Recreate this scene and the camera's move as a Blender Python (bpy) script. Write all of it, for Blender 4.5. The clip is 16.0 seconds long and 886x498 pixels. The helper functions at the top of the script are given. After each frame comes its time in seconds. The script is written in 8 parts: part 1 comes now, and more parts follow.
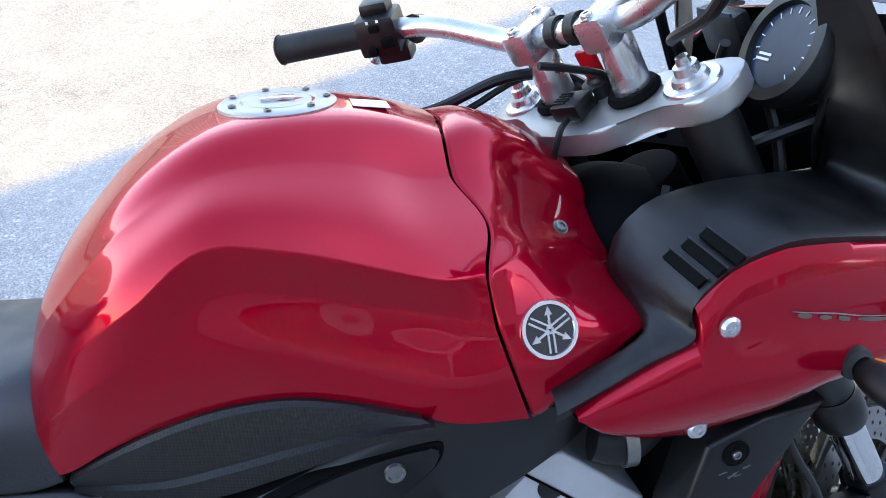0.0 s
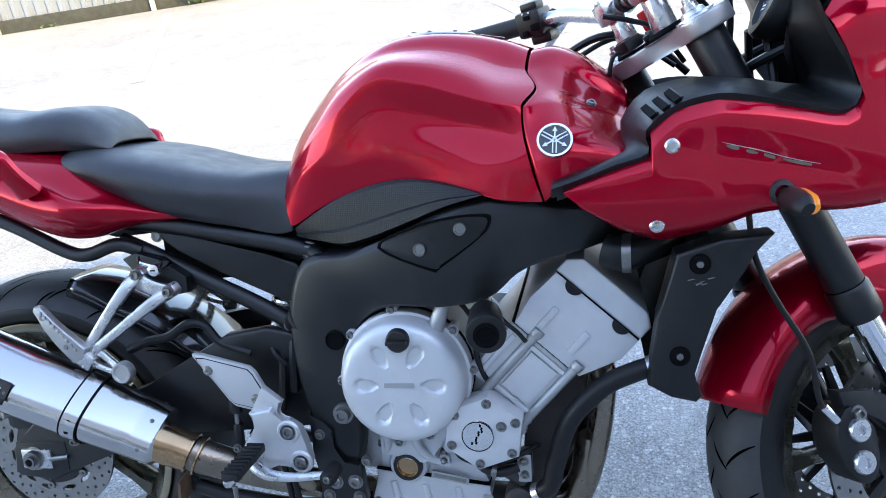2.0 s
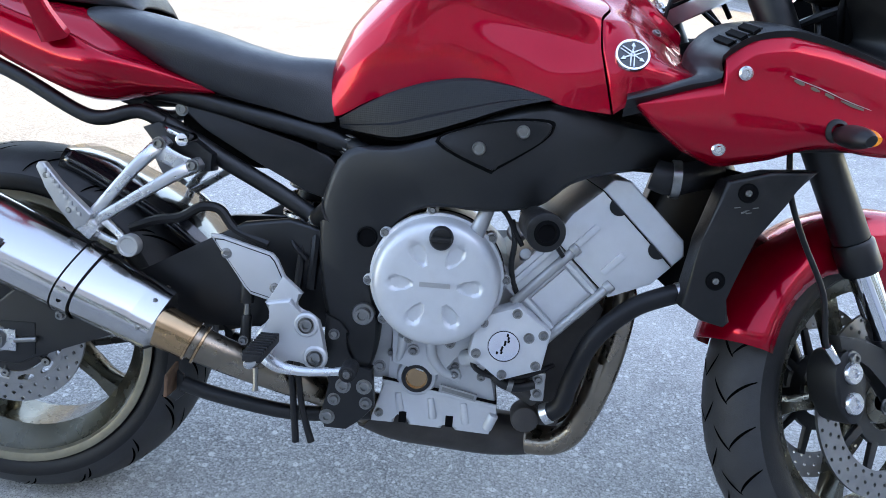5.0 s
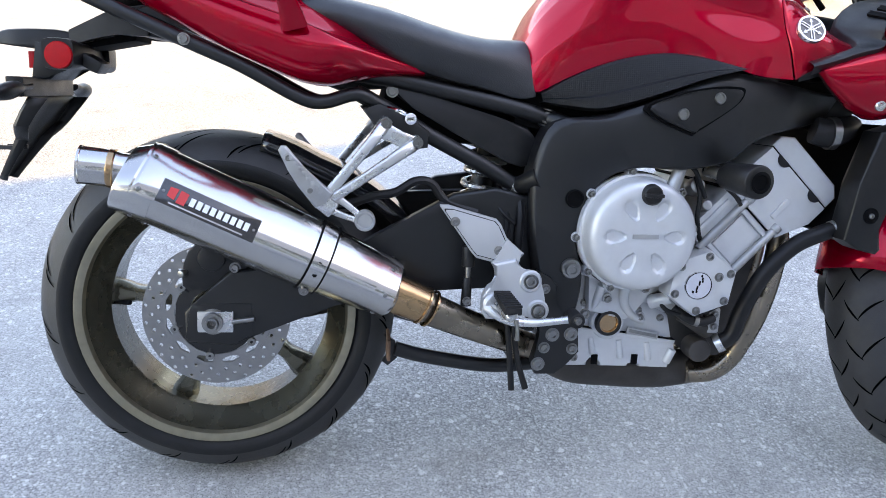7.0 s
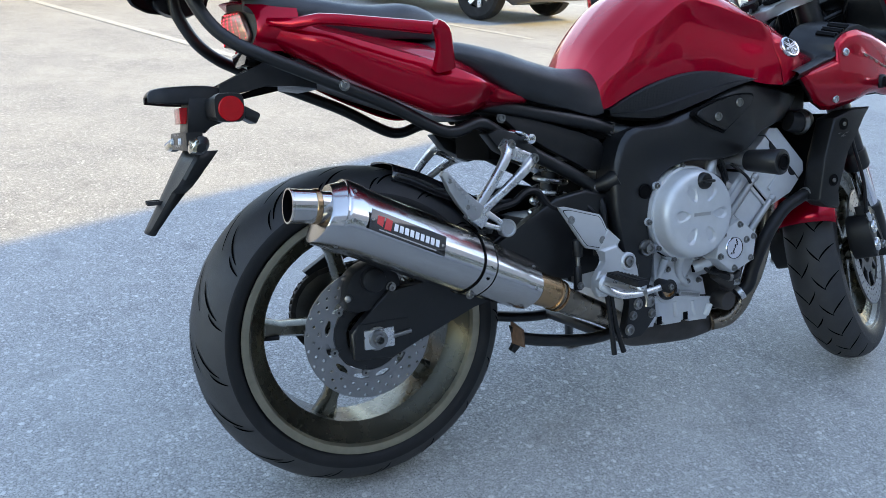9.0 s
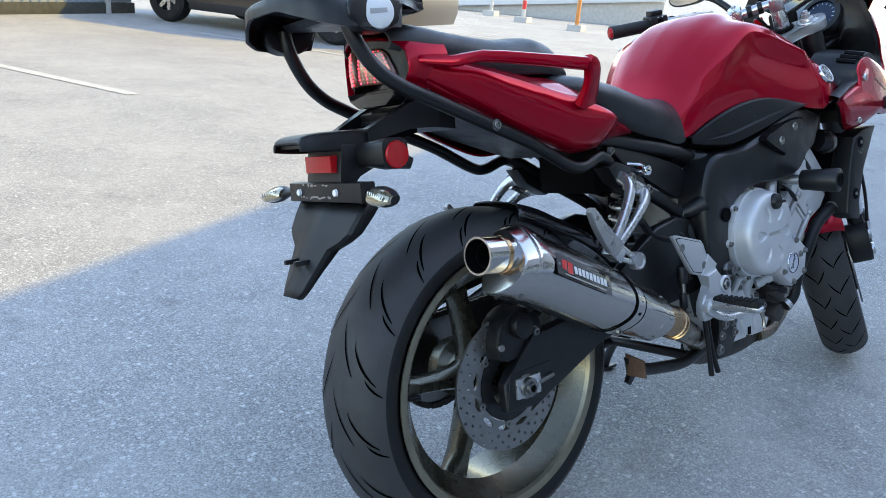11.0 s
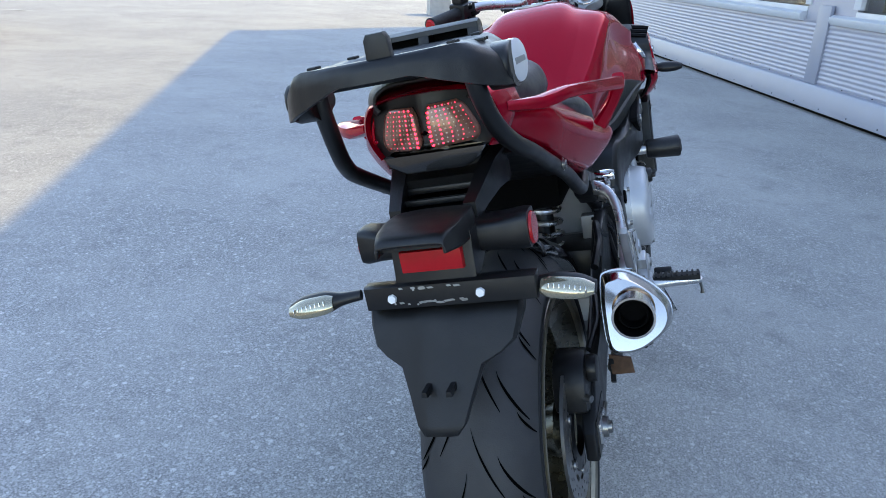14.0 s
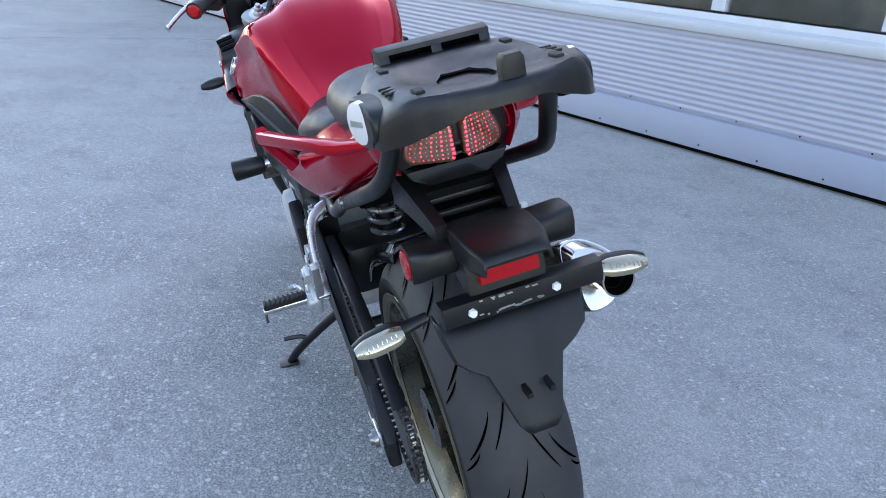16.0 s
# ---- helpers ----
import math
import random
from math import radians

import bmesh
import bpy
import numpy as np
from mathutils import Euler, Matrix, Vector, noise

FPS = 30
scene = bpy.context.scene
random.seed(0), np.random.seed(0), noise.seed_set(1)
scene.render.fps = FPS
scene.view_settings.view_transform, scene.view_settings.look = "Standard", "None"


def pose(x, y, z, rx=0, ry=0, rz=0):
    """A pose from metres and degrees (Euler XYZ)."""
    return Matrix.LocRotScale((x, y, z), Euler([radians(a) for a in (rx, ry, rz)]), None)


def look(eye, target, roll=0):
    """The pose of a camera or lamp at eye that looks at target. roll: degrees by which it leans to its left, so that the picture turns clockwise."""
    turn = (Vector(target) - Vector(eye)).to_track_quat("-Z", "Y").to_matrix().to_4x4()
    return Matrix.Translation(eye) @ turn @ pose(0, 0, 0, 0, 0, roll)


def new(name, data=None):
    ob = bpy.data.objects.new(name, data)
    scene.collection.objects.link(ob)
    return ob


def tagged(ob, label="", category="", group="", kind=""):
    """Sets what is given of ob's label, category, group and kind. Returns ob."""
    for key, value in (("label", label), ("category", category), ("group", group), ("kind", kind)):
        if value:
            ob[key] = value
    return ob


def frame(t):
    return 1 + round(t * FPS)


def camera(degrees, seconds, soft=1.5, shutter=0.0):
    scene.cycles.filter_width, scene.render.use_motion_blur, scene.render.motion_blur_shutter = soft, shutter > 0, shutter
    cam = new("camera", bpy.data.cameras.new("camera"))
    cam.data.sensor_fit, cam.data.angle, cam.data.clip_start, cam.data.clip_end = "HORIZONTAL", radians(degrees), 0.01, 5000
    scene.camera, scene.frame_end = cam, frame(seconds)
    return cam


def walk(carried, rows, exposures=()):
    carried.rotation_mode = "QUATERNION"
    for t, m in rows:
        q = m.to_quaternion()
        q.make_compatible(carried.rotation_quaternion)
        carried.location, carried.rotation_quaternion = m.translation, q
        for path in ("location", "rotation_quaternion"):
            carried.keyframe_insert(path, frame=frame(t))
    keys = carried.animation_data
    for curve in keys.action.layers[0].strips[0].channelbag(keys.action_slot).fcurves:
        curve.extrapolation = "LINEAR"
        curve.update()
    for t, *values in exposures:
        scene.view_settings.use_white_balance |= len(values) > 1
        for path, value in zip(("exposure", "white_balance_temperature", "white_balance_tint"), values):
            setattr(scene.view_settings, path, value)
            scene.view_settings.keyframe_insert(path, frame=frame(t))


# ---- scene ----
cam = camera(60.9, 16.0, soft=0.9)
PATH = [
    (0, (0.764, -0.414, 1.261), (1.065, 1.104, -0.006), -0.9),
    (0.5, (0.804, -0.559, 1.249), (0.933, 1.047, 0.064), 0.6),
    (1, (0.922, -0.674, 1.21), (0.794, 0.976, 0.086), -1.0),
    (1.5, (0.976, -0.781, 1.189), (0.645, 0.901, 0.158), -4.9),
    (2, (1.003, -0.945, 1.168), (0.545, 0.781, 0.266), -7.7),
    (2.5, (1.032, -1.054, 1.137), (0.482, 0.682, 0.309), -6.9),
    (3, (1.077, -1.088, 1.082), (0.501, 0.66, 0.299), -5.0),
    (3.5, (1.041, -1.075, 1.052), (0.535, 0.699, 0.281), -2.2),
    (3.7, (1.006, -1.093, 1.037), (0.544, 0.69, 0.258), -1.0),
    (5.8, (0.618, -1.031, 1.018), (0.638, 0.756, 0.12), 4.9),
    (6, (0.57, -1.047, 1.006), (0.623, 0.747, 0.123), 4.8),
    (6.5, (0.408, -1.116, 1.007), (0.528, 0.67, 0.115), 4.9),
    (7, (0.255, -1.188, 1.015), (0.442, 0.594, 0.127), 4.7),
    (7.5, (0.079, -1.201, 1.003), (0.388, 0.579, 0.145), 4.7),
    (8, (-0.102, -1.234, 1.021), (0.358, 0.527, 0.19), 4.7),
    (8.2, (-0.175, -1.259, 1.03), (0.35, 0.487, 0.206), 4.6),
    (10.3, (-0.678, -1.053, 0.985), (0.389, 0.491, 0.291), 4.5),
    (10.5, (-0.73, -1.006, 0.991), (0.368, 0.515, 0.297), 4.7),
    (11, (-0.831, -0.908, 0.987), (0.329, 0.568, 0.297), 5.1),
    (11.5, (-0.861, -0.847, 0.975), (0.353, 0.585, 0.284), 4.9),
    (12, (-0.841, -0.751, 0.98), (0.447, 0.614, 0.288), 4.0),
    (12.5, (-0.859, -0.603, 0.981), (0.532, 0.655, 0.286), 3.1),
    (13, (-0.963, -0.453, 0.983), (0.579, 0.606, 0.276), 2.7),
    (13.5, (-1.058, -0.314, 1.013), (0.619, 0.51, 0.299), 2.8),
    (13.7, (-1.061, -0.254, 1.006), (0.661, 0.467, 0.291), 3.0),
    (14, (-1.08, -0.161, 1.026), (0.704, 0.39, 0.308), 3.5),
    (14.5, (-1.098, -0.023, 1.052), (0.751, 0.24, 0.338), 4.0),
    (15, (-1.13, 0.139, 1.063), (0.737, 0.113, 0.347), 4.6),
    (15.5, (-1.116, 0.279, 1.056), (0.723, -0.027, 0.333), 5.0),
    (15.7, (-1.097, 0.349, 1.054), (0.718, -0.07, 0.325), 5.2),
    (16, (-1.07, 0.425, 1.04), (0.703, -0.139, 0.305), 5.0),
]
walk(cam, [(t, look(eye, target, roll)) for t, eye, target, roll in PATH], [(0.0, 2.9, 7700, 16), (0.5, 3.08, 7600, 16), (1.5, 3.25, 7400, 16), (2.0, 2.92, 7200, 14), (2.5, 2.68, 7150, 12), (3.5, 2.62, 7150, 12), (5.8, 3.15, 8200, 18), (6.5, 3.2, 8500, 19), (7.0, 3.1, 8600, 19), (8.0, 2.6, 7900, 13), (11.5, 2.32, 7300, 11), (13.0, 2.2, 7000, 12), (14.5, 2.1, 7150, 13), (15.5, 2.2, 7150, 13), (16.0, 2.4, 7500, 16)])


# ---------------------------------------------------------------- world and sun
SUN_AZ = math.atan2(-0.47, 0.88)
SUN_EL = radians(35)
world = bpy.data.worlds.new("world")
world.use_nodes = True
scene.world = world
wn = world.node_tree
sky = wn.nodes.new("ShaderNodeTexSky")
sky.sky_type = "NISHITA"
sky.sun_disc = False
sky.sun_elevation = SUN_EL
sky.sun_rotation = math.pi / 2 - SUN_AZ
sky.dust_density = 0.3
wn.nodes["Background"].inputs["Strength"].default_value = 0.15
wn.links.new(sky.outputs[0], wn.nodes["Background"].inputs["Color"])
sun = new("sun", bpy.data.lights.new("sun", "SUN"))
sun.data.energy, sun.data.angle, sun.data.color = 1.12, radians(0.5), (1.0, 0.74, 0.16)
SUN_DIR = Vector((math.cos(SUN_AZ) * math.cos(SUN_EL), math.sin(SUN_AZ) * math.cos(SUN_EL), math.sin(SUN_EL)))
sun.matrix_world = look(SUN_DIR * 40, (0, 0, 0))


# ---------------------------------------------------------------- materials
def mat(name, colour, rough=0.5, metal=0.0, coat=0.0, noise_scale=0.0, vary=0.0, bump=0.0, bump_scale=300.0,
        rough_vary=0.0, spec=0.5, emit=0.0, dirt=0.0, dirt_colour=(0.25, 0.23, 0.2), coat_rough=0.03, dots=0.0):
    """A principled surface with colour variation, fine relief and a film of dust at a larger scale."""
    m = bpy.data.materials.new(name)
    m.use_nodes = True
    nt = m.node_tree
    b = nt.nodes["Principled BSDF"]
    b.inputs["Base Color"].default_value = (*colour, 1)
    b.inputs["Roughness"].default_value = rough
    b.inputs["Metallic"].default_value = metal
    b.inputs["Coat Weight"].default_value = coat
    b.inputs["Coat Roughness"].default_value = coat_rough
    b.inputs["Specular IOR Level"].default_value = spec
    geo = nt.nodes.new("ShaderNodeNewGeometry")
    src = geo.outputs["Position"]
    col = None
    if vary:
        n = nt.nodes.new("ShaderNodeTexNoise")
        n.inputs["Scale"].default_value = noise_scale
        n.inputs["Detail"].default_value = 6
        nt.links.new(src, n.inputs["Vector"])
        r = nt.nodes.new("ShaderNodeMix")
        r.data_type = "RGBA"
        r.inputs["A"].default_value = (*[c * (1 - vary) for c in colour], 1)
        r.inputs["B"].default_value = (*[min(1, c * (1 + vary)) for c in colour], 1)
        nt.links.new(n.outputs["Fac"], r.inputs["Factor"])
        col = r.outputs["Result"]
    if dirt:
        n = nt.nodes.new("ShaderNodeTexNoise")
        n.inputs["Scale"].default_value = 14
        n.inputs["Detail"].default_value = 8
        n.inputs["Roughness"].default_value = 0.65
        nt.links.new(src, n.inputs["Vector"])
        ramp = nt.nodes.new("ShaderNodeMapRange")
        ramp.inputs["From Min"].default_value, ramp.inputs["From Max"].default_value = 0.5, 0.8
        ramp.inputs["To Max"].default_value = dirt
        nt.links.new(n.outputs["Fac"], ramp.inputs["Value"])
        r = nt.nodes.new("ShaderNodeMix")
        r.data_type = "RGBA"
        if col:
            nt.links.new(col, r.inputs["A"])
        else:
            r.inputs["A"].default_value = (*colour, 1)
        r.inputs["B"].default_value = (*dirt_colour, 1)
        nt.links.new(ramp.outputs[0], r.inputs["Factor"])
        col = r.outputs["Result"]
    if col:
        nt.links.new(col, b.inputs["Base Color"])
    if rough_vary:
        n = nt.nodes.new("ShaderNodeTexNoise")
        n.inputs["Scale"].default_value = 35
        n.inputs["Detail"].default_value = 5
        nt.links.new(src, n.inputs["Vector"])
        ramp = nt.nodes.new("ShaderNodeMapRange")
        ramp.inputs["From Min"].default_value, ramp.inputs["From Max"].default_value = 0.3, 0.7
        ramp.inputs["To Min"].default_value, ramp.inputs["To Max"].default_value = rough - rough_vary, rough + rough_vary
        nt.links.new(n.outputs["Fac"], ramp.inputs["Value"])
        nt.links.new(ramp.outputs[0], b.inputs["Roughness"])
    if bump:
        n = nt.nodes.new("ShaderNodeTexNoise")
        n.inputs["Scale"].default_value = bump_scale
        n.inputs["Detail"].default_value = 3
        nt.links.new(src, n.inputs["Vector"])
        bp = nt.nodes.new("ShaderNodeBump")
        bp.inputs["Strength"].default_value = bump
        bp.inputs["Distance"].default_value = 0.001
        nt.links.new(n.outputs["Fac"], bp.inputs["Height"])
        nt.links.new(bp.outputs[0], b.inputs["Normal"])
    if dots:
        n = nt.nodes.new("ShaderNodeTexVoronoi")
        n.inputs["Scale"].default_value = dots
        n.inputs["Randomness"].default_value = 0.0
        tc = nt.nodes.new("ShaderNodeTexCoord")
        nt.links.new(tc.outputs["Object"], n.inputs["Vector"])
        bp = nt.nodes.new("ShaderNodeBump")
        bp.inputs["Strength"].default_value = 0.45
        bp.inputs["Distance"].default_value = 0.001
        nt.links.new(n.outputs["Distance"], bp.inputs["Height"])
        nt.links.new(bp.outputs[0], b.inputs["Normal"])
    if emit:
        b.inputs["Emission Color"].default_value = (*colour, 1)
        b.inputs["Emission Strength"].default_value = emit
    return m


RED = mat("candy_red_paint", (0.38, 0.0003, 0.015), 0.21, 0.55, 0.50, 900, 0.15, coat_rough=0.003, spec=0.0)
PLASTIC = mat("black_plastic", (0.0030, 0.0031, 0.0037), 0.41, spec=0.41, bump=0.22, bump_scale=900, rough_vary=0.07, noise_scale=8, vary=0.25, dirt=0.06)
FRAME_BLACK = mat("frame_black", (0.0030, 0.0033, 0.0040), 0.42, 0.0, 0.0, noise_scale=20, vary=0.25, rough_vary=0.06, bump=0.08, bump_scale=1200, spec=0.5)
GLOSS_BLACK = mat("gloss_black", (0.01, 0.01, 0.011), 0.12, coat=0.5, rough_vary=0.04)
VINYL = mat("seat_vinyl", (0.013, 0.0138, 0.016), 0.46, spec=0.6, bump=0.4, bump_scale=700, rough_vary=0.07, noise_scale=10, vary=0.25, dirt=0.05)
PAD = mat("embossed_knee_pad", (0.006, 0.0063, 0.007), 0.42, spec=0.3, dots=330, noise_scale=12, vary=0.2)
RUBBER = mat("rubber", (0.008, 0.008, 0.0085), 0.62, bump=0.4, bump_scale=500, noise_scale=25, vary=0.3, dirt=0.3, dirt_colour=(0.09, 0.085, 0.08), spec=0.35)
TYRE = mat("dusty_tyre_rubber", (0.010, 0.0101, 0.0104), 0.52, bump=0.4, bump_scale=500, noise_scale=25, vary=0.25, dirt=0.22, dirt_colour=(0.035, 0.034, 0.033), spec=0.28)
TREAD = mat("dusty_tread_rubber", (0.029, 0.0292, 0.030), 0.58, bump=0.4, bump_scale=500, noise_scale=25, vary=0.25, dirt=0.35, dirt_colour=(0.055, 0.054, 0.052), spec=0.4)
SIPE = mat("sipe_black", (0.002, 0.002, 0.002), 0.9, spec=0.0)
DUSTY = mat("dusty_black_plastic", (0.0075, 0.0077, 0.0083), 0.5, spec=0.36, bump=0.25, bump_scale=700, noise_scale=14, vary=0.3, dirt=0.09, dirt_colour=(0.07, 0.067, 0.06))
HOSE = mat("hose_rubber", (0.008, 0.008, 0.009), 0.45, spec=0.3, noise_scale=30, vary=0.2)
SILVER = mat("silver_engine_paint", (0.55, 0.56, 0.57), 0.42, 0.38, noise_scale=40, vary=0.08, rough_vary=0.06, bump=0.12, bump_scale=800, dirt=0.25, dirt_colour=(0.3, 0.29, 0.27))
CAST = mat("cast_aluminium", (0.40, 0.40, 0.395), 0.42, 0.75, noise_scale=30, vary=0.15, bump=0.25, bump_scale=600, dirt=0.3, dirt_colour=(0.22, 0.2, 0.18))
ALU = mat("satin_aluminium", (0.56, 0.56, 0.56), 0.28, 0.9, noise_scale=25, vary=0.08, rough_vary=0.08)
SATIN = mat("satin_grey_aluminium", (0.52, 0.525, 0.53), 0.42, 0.55, noise_scale=30, vary=0.06, rough_vary=0.05, bump=0.08, bump_scale=900)
# lighter bronze for the lip and step of the rear rim
RIM_EDGE = mat("light_bronze_edge", (0.26, 0.23, 0.165), 0.3, 0.8, noise_scale=60, vary=0.25)
STEEL = mat("polished_steel", (0.50, 0.485, 0.47), 0.16, 1.0, noise_scale=18, vary=0.03, rough_vary=0.015)
CHROME = mat("chrome", (0.75, 0.75, 0.76), 0.07, 1.0, rough_vary=0.03)
WHITE_ALU = mat("pale_brushed_disc", (0.70, 0.71, 0.72), 0.4, 0.35, noise_scale=40, vary=0.06)
BOLT = mat("bolt_steel", (0.24, 0.237, 0.228), 0.3, 0.95, noise_scale=200, vary=0.2)
HEAT = mat("heat_tinted_steel", (0.42, 0.27, 0.15), 0.22, 1.0, noise_scale=22, vary=0.3, rough_vary=0.08)
HEADER = mat("header_steel", (0.25, 0.21, 0.165), 0.3, 1.0, noise_scale=15, vary=0.4, rough_vary=0.1)
COLLECTOR = mat("sooty_collector", (0.05, 0.045, 0.042), 0.55, 0.4, noise_scale=30, vary=0.5, bump=0.3)
BRONZE = mat("bronze_wheel_paint", (0.105, 0.096, 0.068), 0.27, 0.85, 0.35, noise_scale=60, vary=0.06, rough_vary=0.04, dirt=0.05, dirt_colour=(0.06, 0.055, 0.05), coat_rough=0.15)
DISC = mat("brake_disc_steel", (0.27, 0.265, 0.26), 0.34, 0.9, noise_scale=60, vary=0.15)
RUST = mat("rusty_steel", (0.13, 0.07, 0.04), 0.75, 0.2, noise_scale=70, vary=0.6, bump=0.6)
RED_LENS = mat("red_lens", (0.40, 0.004, 0.008), 0.22, coat=0.3, spec=0.25, noise_scale=120, vary=0.15)
LED_RED = mat("lit_red_diode", (1.0, 0.02, 0.05), 0.3, emit=1.8)
LED_DULL = mat("dim_diode", (0.55, 0.42, 0.34), 0.25, 0.4)
SMOKE = mat("tail_light_reflector", (0.24, 0.115, 0.085), 0.24, 0.3, coat=0.6, noise_scale=160, vary=0.5)
AMBER = mat("amber_lens", (0.9, 0.25, 0.01), 0.2, coat=0.6)
CLEAR_LENS = mat("clear_indicator_lens", (0.37, 0.33, 0.23), 0.16, 0.75, coat=1.0, noise_scale=300, vary=0.25)
# plain dark blue face colour, without emission
GAUGE = mat("gauge_face", (0.012, 0.026, 0.055), 0.30, spec=0.25, noise_scale=30, vary=0.5)
WHITE = mat("white_print", (0.8, 0.8, 0.8), 0.4)
RED_PRINT = mat("red_print", (0.6, 0.03, 0.03), 0.4)
# near-black: shade of hollows put into the colour; also serves gaskets, rivets and buttons
DARK = mat("shade_and_gasket_black", (0.0015, 0.0015, 0.0018), 0.8, spec=0.1)
DECAL = mat("grey_script_decal", (0.10, 0.09, 0.06), 0.4)
ORANGE = mat("orange_paint", (0.55, 0.22, 0.06), 0.6, noise_scale=20, vary=0.2)
CONCRETE = mat("concrete", (0.42, 0.40, 0.37), 0.85, noise_scale=12, vary=0.25, bump=0.6, bump_scale=120)
KERB = mat("mossy_kerb", (0.045, 0.047, 0.04), 0.9, noise_scale=15, vary=0.6, bump=0.6, bump_scale=60)
WALL_PANEL = mat("lilac_grey_siding", (0.34, 0.34, 0.39), 0.45, 0.1, noise_scale=3, vary=0.06, rough_vary=0.05, dirt=0.15, dirt_colour=(0.4, 0.4, 0.42))
WALL_TRIM = mat("pale_blue_flashing", (0.255, 0.27, 0.325), 0.45, 0.1, noise_scale=4, vary=0.06, dirt=0.12)
WHITE_FRAME = mat("white_window_frame", (0.50, 0.515, 0.54), 0.35, noise_scale=6, vary=0.04)
FENCE = mat("pale_fence_sheet", (0.24, 0.265, 0.31), 0.5, 0.1, noise_scale=3, vary=0.1)
POST = mat("grey_post", (0.5, 0.5, 0.5), 0.5, 0.3, noise_scale=8, vary=0.12)
WEED = mat("weed_leaves", (0.10, 0.16, 0.03), 0.6, noise_scale=30, vary=0.5)
CAR_PAINT = mat("dark_car_paint", (0.05, 0.042, 0.038), 0.3, 0.4, 1.0)
CAR_BLACK = mat("car_trim", (0.015, 0.015, 0.016), 0.5)
LINE_PAINT = mat("worn_line_paint", (0.46, 0.45, 0.42), 0.8, noise_scale=25, vary=0.25, dirt=0.9, dirt_colour=(0.30, 0.29, 0.27))


def glass_mat(name, tint, rough=0.02):
    m = bpy.data.materials.new(name)
    m.use_nodes = True
    b = m.node_tree.nodes["Principled BSDF"]
    b.inputs["Base Color"].default_value = (*tint, 1)
    b.inputs["Roughness"].default_value = rough
    b.inputs["Transmission Weight"].default_value = 1.0
    b.inputs["IOR"].default_value = 1.45
    return m


SCREEN = glass_mat("tinted_screen", (0.08, 0.09, 0.1))
GLASS = glass_mat("window_glass", (0.75, 0.8, 0.82))


def asphalt():
    """Weathered pale asphalt: fine stone grain, large worn patches, darker repairs, dark stains."""
    m = bpy.data.materials.new("weathered_asphalt")
    m.use_nodes = True
    nt = m.node_tree
    b = nt.nodes["Principled BSDF"]
    geo = nt.nodes.new("ShaderNodeNewGeometry")
    P = geo.outputs["Position"]

    def tex(scale, detail=4, rough=0.55, kind="ShaderNodeTexNoise"):
        n = nt.nodes.new(kind)
        n.inputs["Scale"].default_value = scale
        if kind == "ShaderNodeTexNoise":
            n.inputs["Detail"].default_value = detail
            n.inputs["Roughness"].default_value = rough
        nt.links.new(P, n.inputs["Vector"])
        return n

    def ramp(sock, a, bb, lo, hi):
        r = nt.nodes.new("ShaderNodeMapRange")
        r.inputs["From Min"].default_value, r.inputs["From Max"].default_value = a, bb
        r.inputs["To Min"].default_value, r.inputs["To Max"].default_value = lo, hi
        nt.links.new(sock, r.inputs["Value"])
        return r.outputs[0]

    def mix(f, a, bb):
        r = nt.nodes.new("ShaderNodeMix")
        r.data_type = "RGBA"
        nt.links.new(f, r.inputs["Factor"])
        for sock, v in ((r.inputs["A"], a), (r.inputs["B"], bb)):
            if isinstance(v, tuple):
                sock.default_value = (*v, 1)
            else:
                nt.links.new(v, sock)
        return r.outputs["Result"]

    # crushed stones of uneven outline packed in a dark binder, two sizes
    warp = tex(230, 3, 0.6)
    bent = nt.nodes.new("ShaderNodeVectorMath")
    bent.operation = "MULTIPLY_ADD"
    bent.inputs[1].default_value = (0.004, 0.004, 0.004)
    nt.links.new(warp.outputs["Color"], bent.inputs[0])
    nt.links.new(P, bent.inputs[2])

    def stones(scale):
        v = tex(scale, kind="ShaderNodeTexVoronoi")
        v.voronoi_dimensions = "2D"
        nt.links.new(bent.outputs[0], v.inputs["Vector"])
        pick = nt.nodes.new("ShaderNodeSeparateColor")
        nt.links.new(v.outputs["Color"], pick.inputs[0])
        return v.outputs["Distance"], pick.outputs[0], pick.outputs[1]

    def times(a, bb):
        n = nt.nodes.new("ShaderNodeMath")
        n.operation = "MULTIPLY"
        nt.links.new(a, n.inputs[0])
        nt.links.new(bb, n.inputs[1])
        return n.outputs[0]

    d1, tone1, _ = stones(205)
    c = mix(tone1, (0.23, 0.228, 0.224), (0.44, 0.43, 0.41))
    c = mix(ramp(d1, 0.38, 0.66, 0, 0.52), c, (0.06, 0.059, 0.057))
    for size, share, weight, low in ((110, 0.66, 0.75, 0.17), (60, 0.90, 0.8, 0.30)):
        d2, tone2, pick2 = stones(size)
        c = mix(times(ramp(pick2, share, share + 0.03, 0, 1), ramp(d2, 0.30, 0.42, weight, 0)), c, mix(tone2, (low, low, low), (0.68, 0.67, 0.64)))
    patch = tex(0.95, 9, 0.7)
    c = mix(ramp(patch.outputs["Fac"], 0.40, 0.62, 0, 0.50), c, (0.45, 0.44, 0.41))
    spots = tex(7, 6, 0.65)
    c = mix(ramp(spots.outputs["Fac"], 0.56, 0.72, 0, 0.38), c, (0.12, 0.118, 0.115))
    stain = tex(1.5, 9, 0.75)
    c = mix(ramp(stain.outputs["Fac"], 0.57, 0.70, 0, 0.34), c, (0.125, 0.123, 0.12))
    pits = tex(330, 2, 0.6)
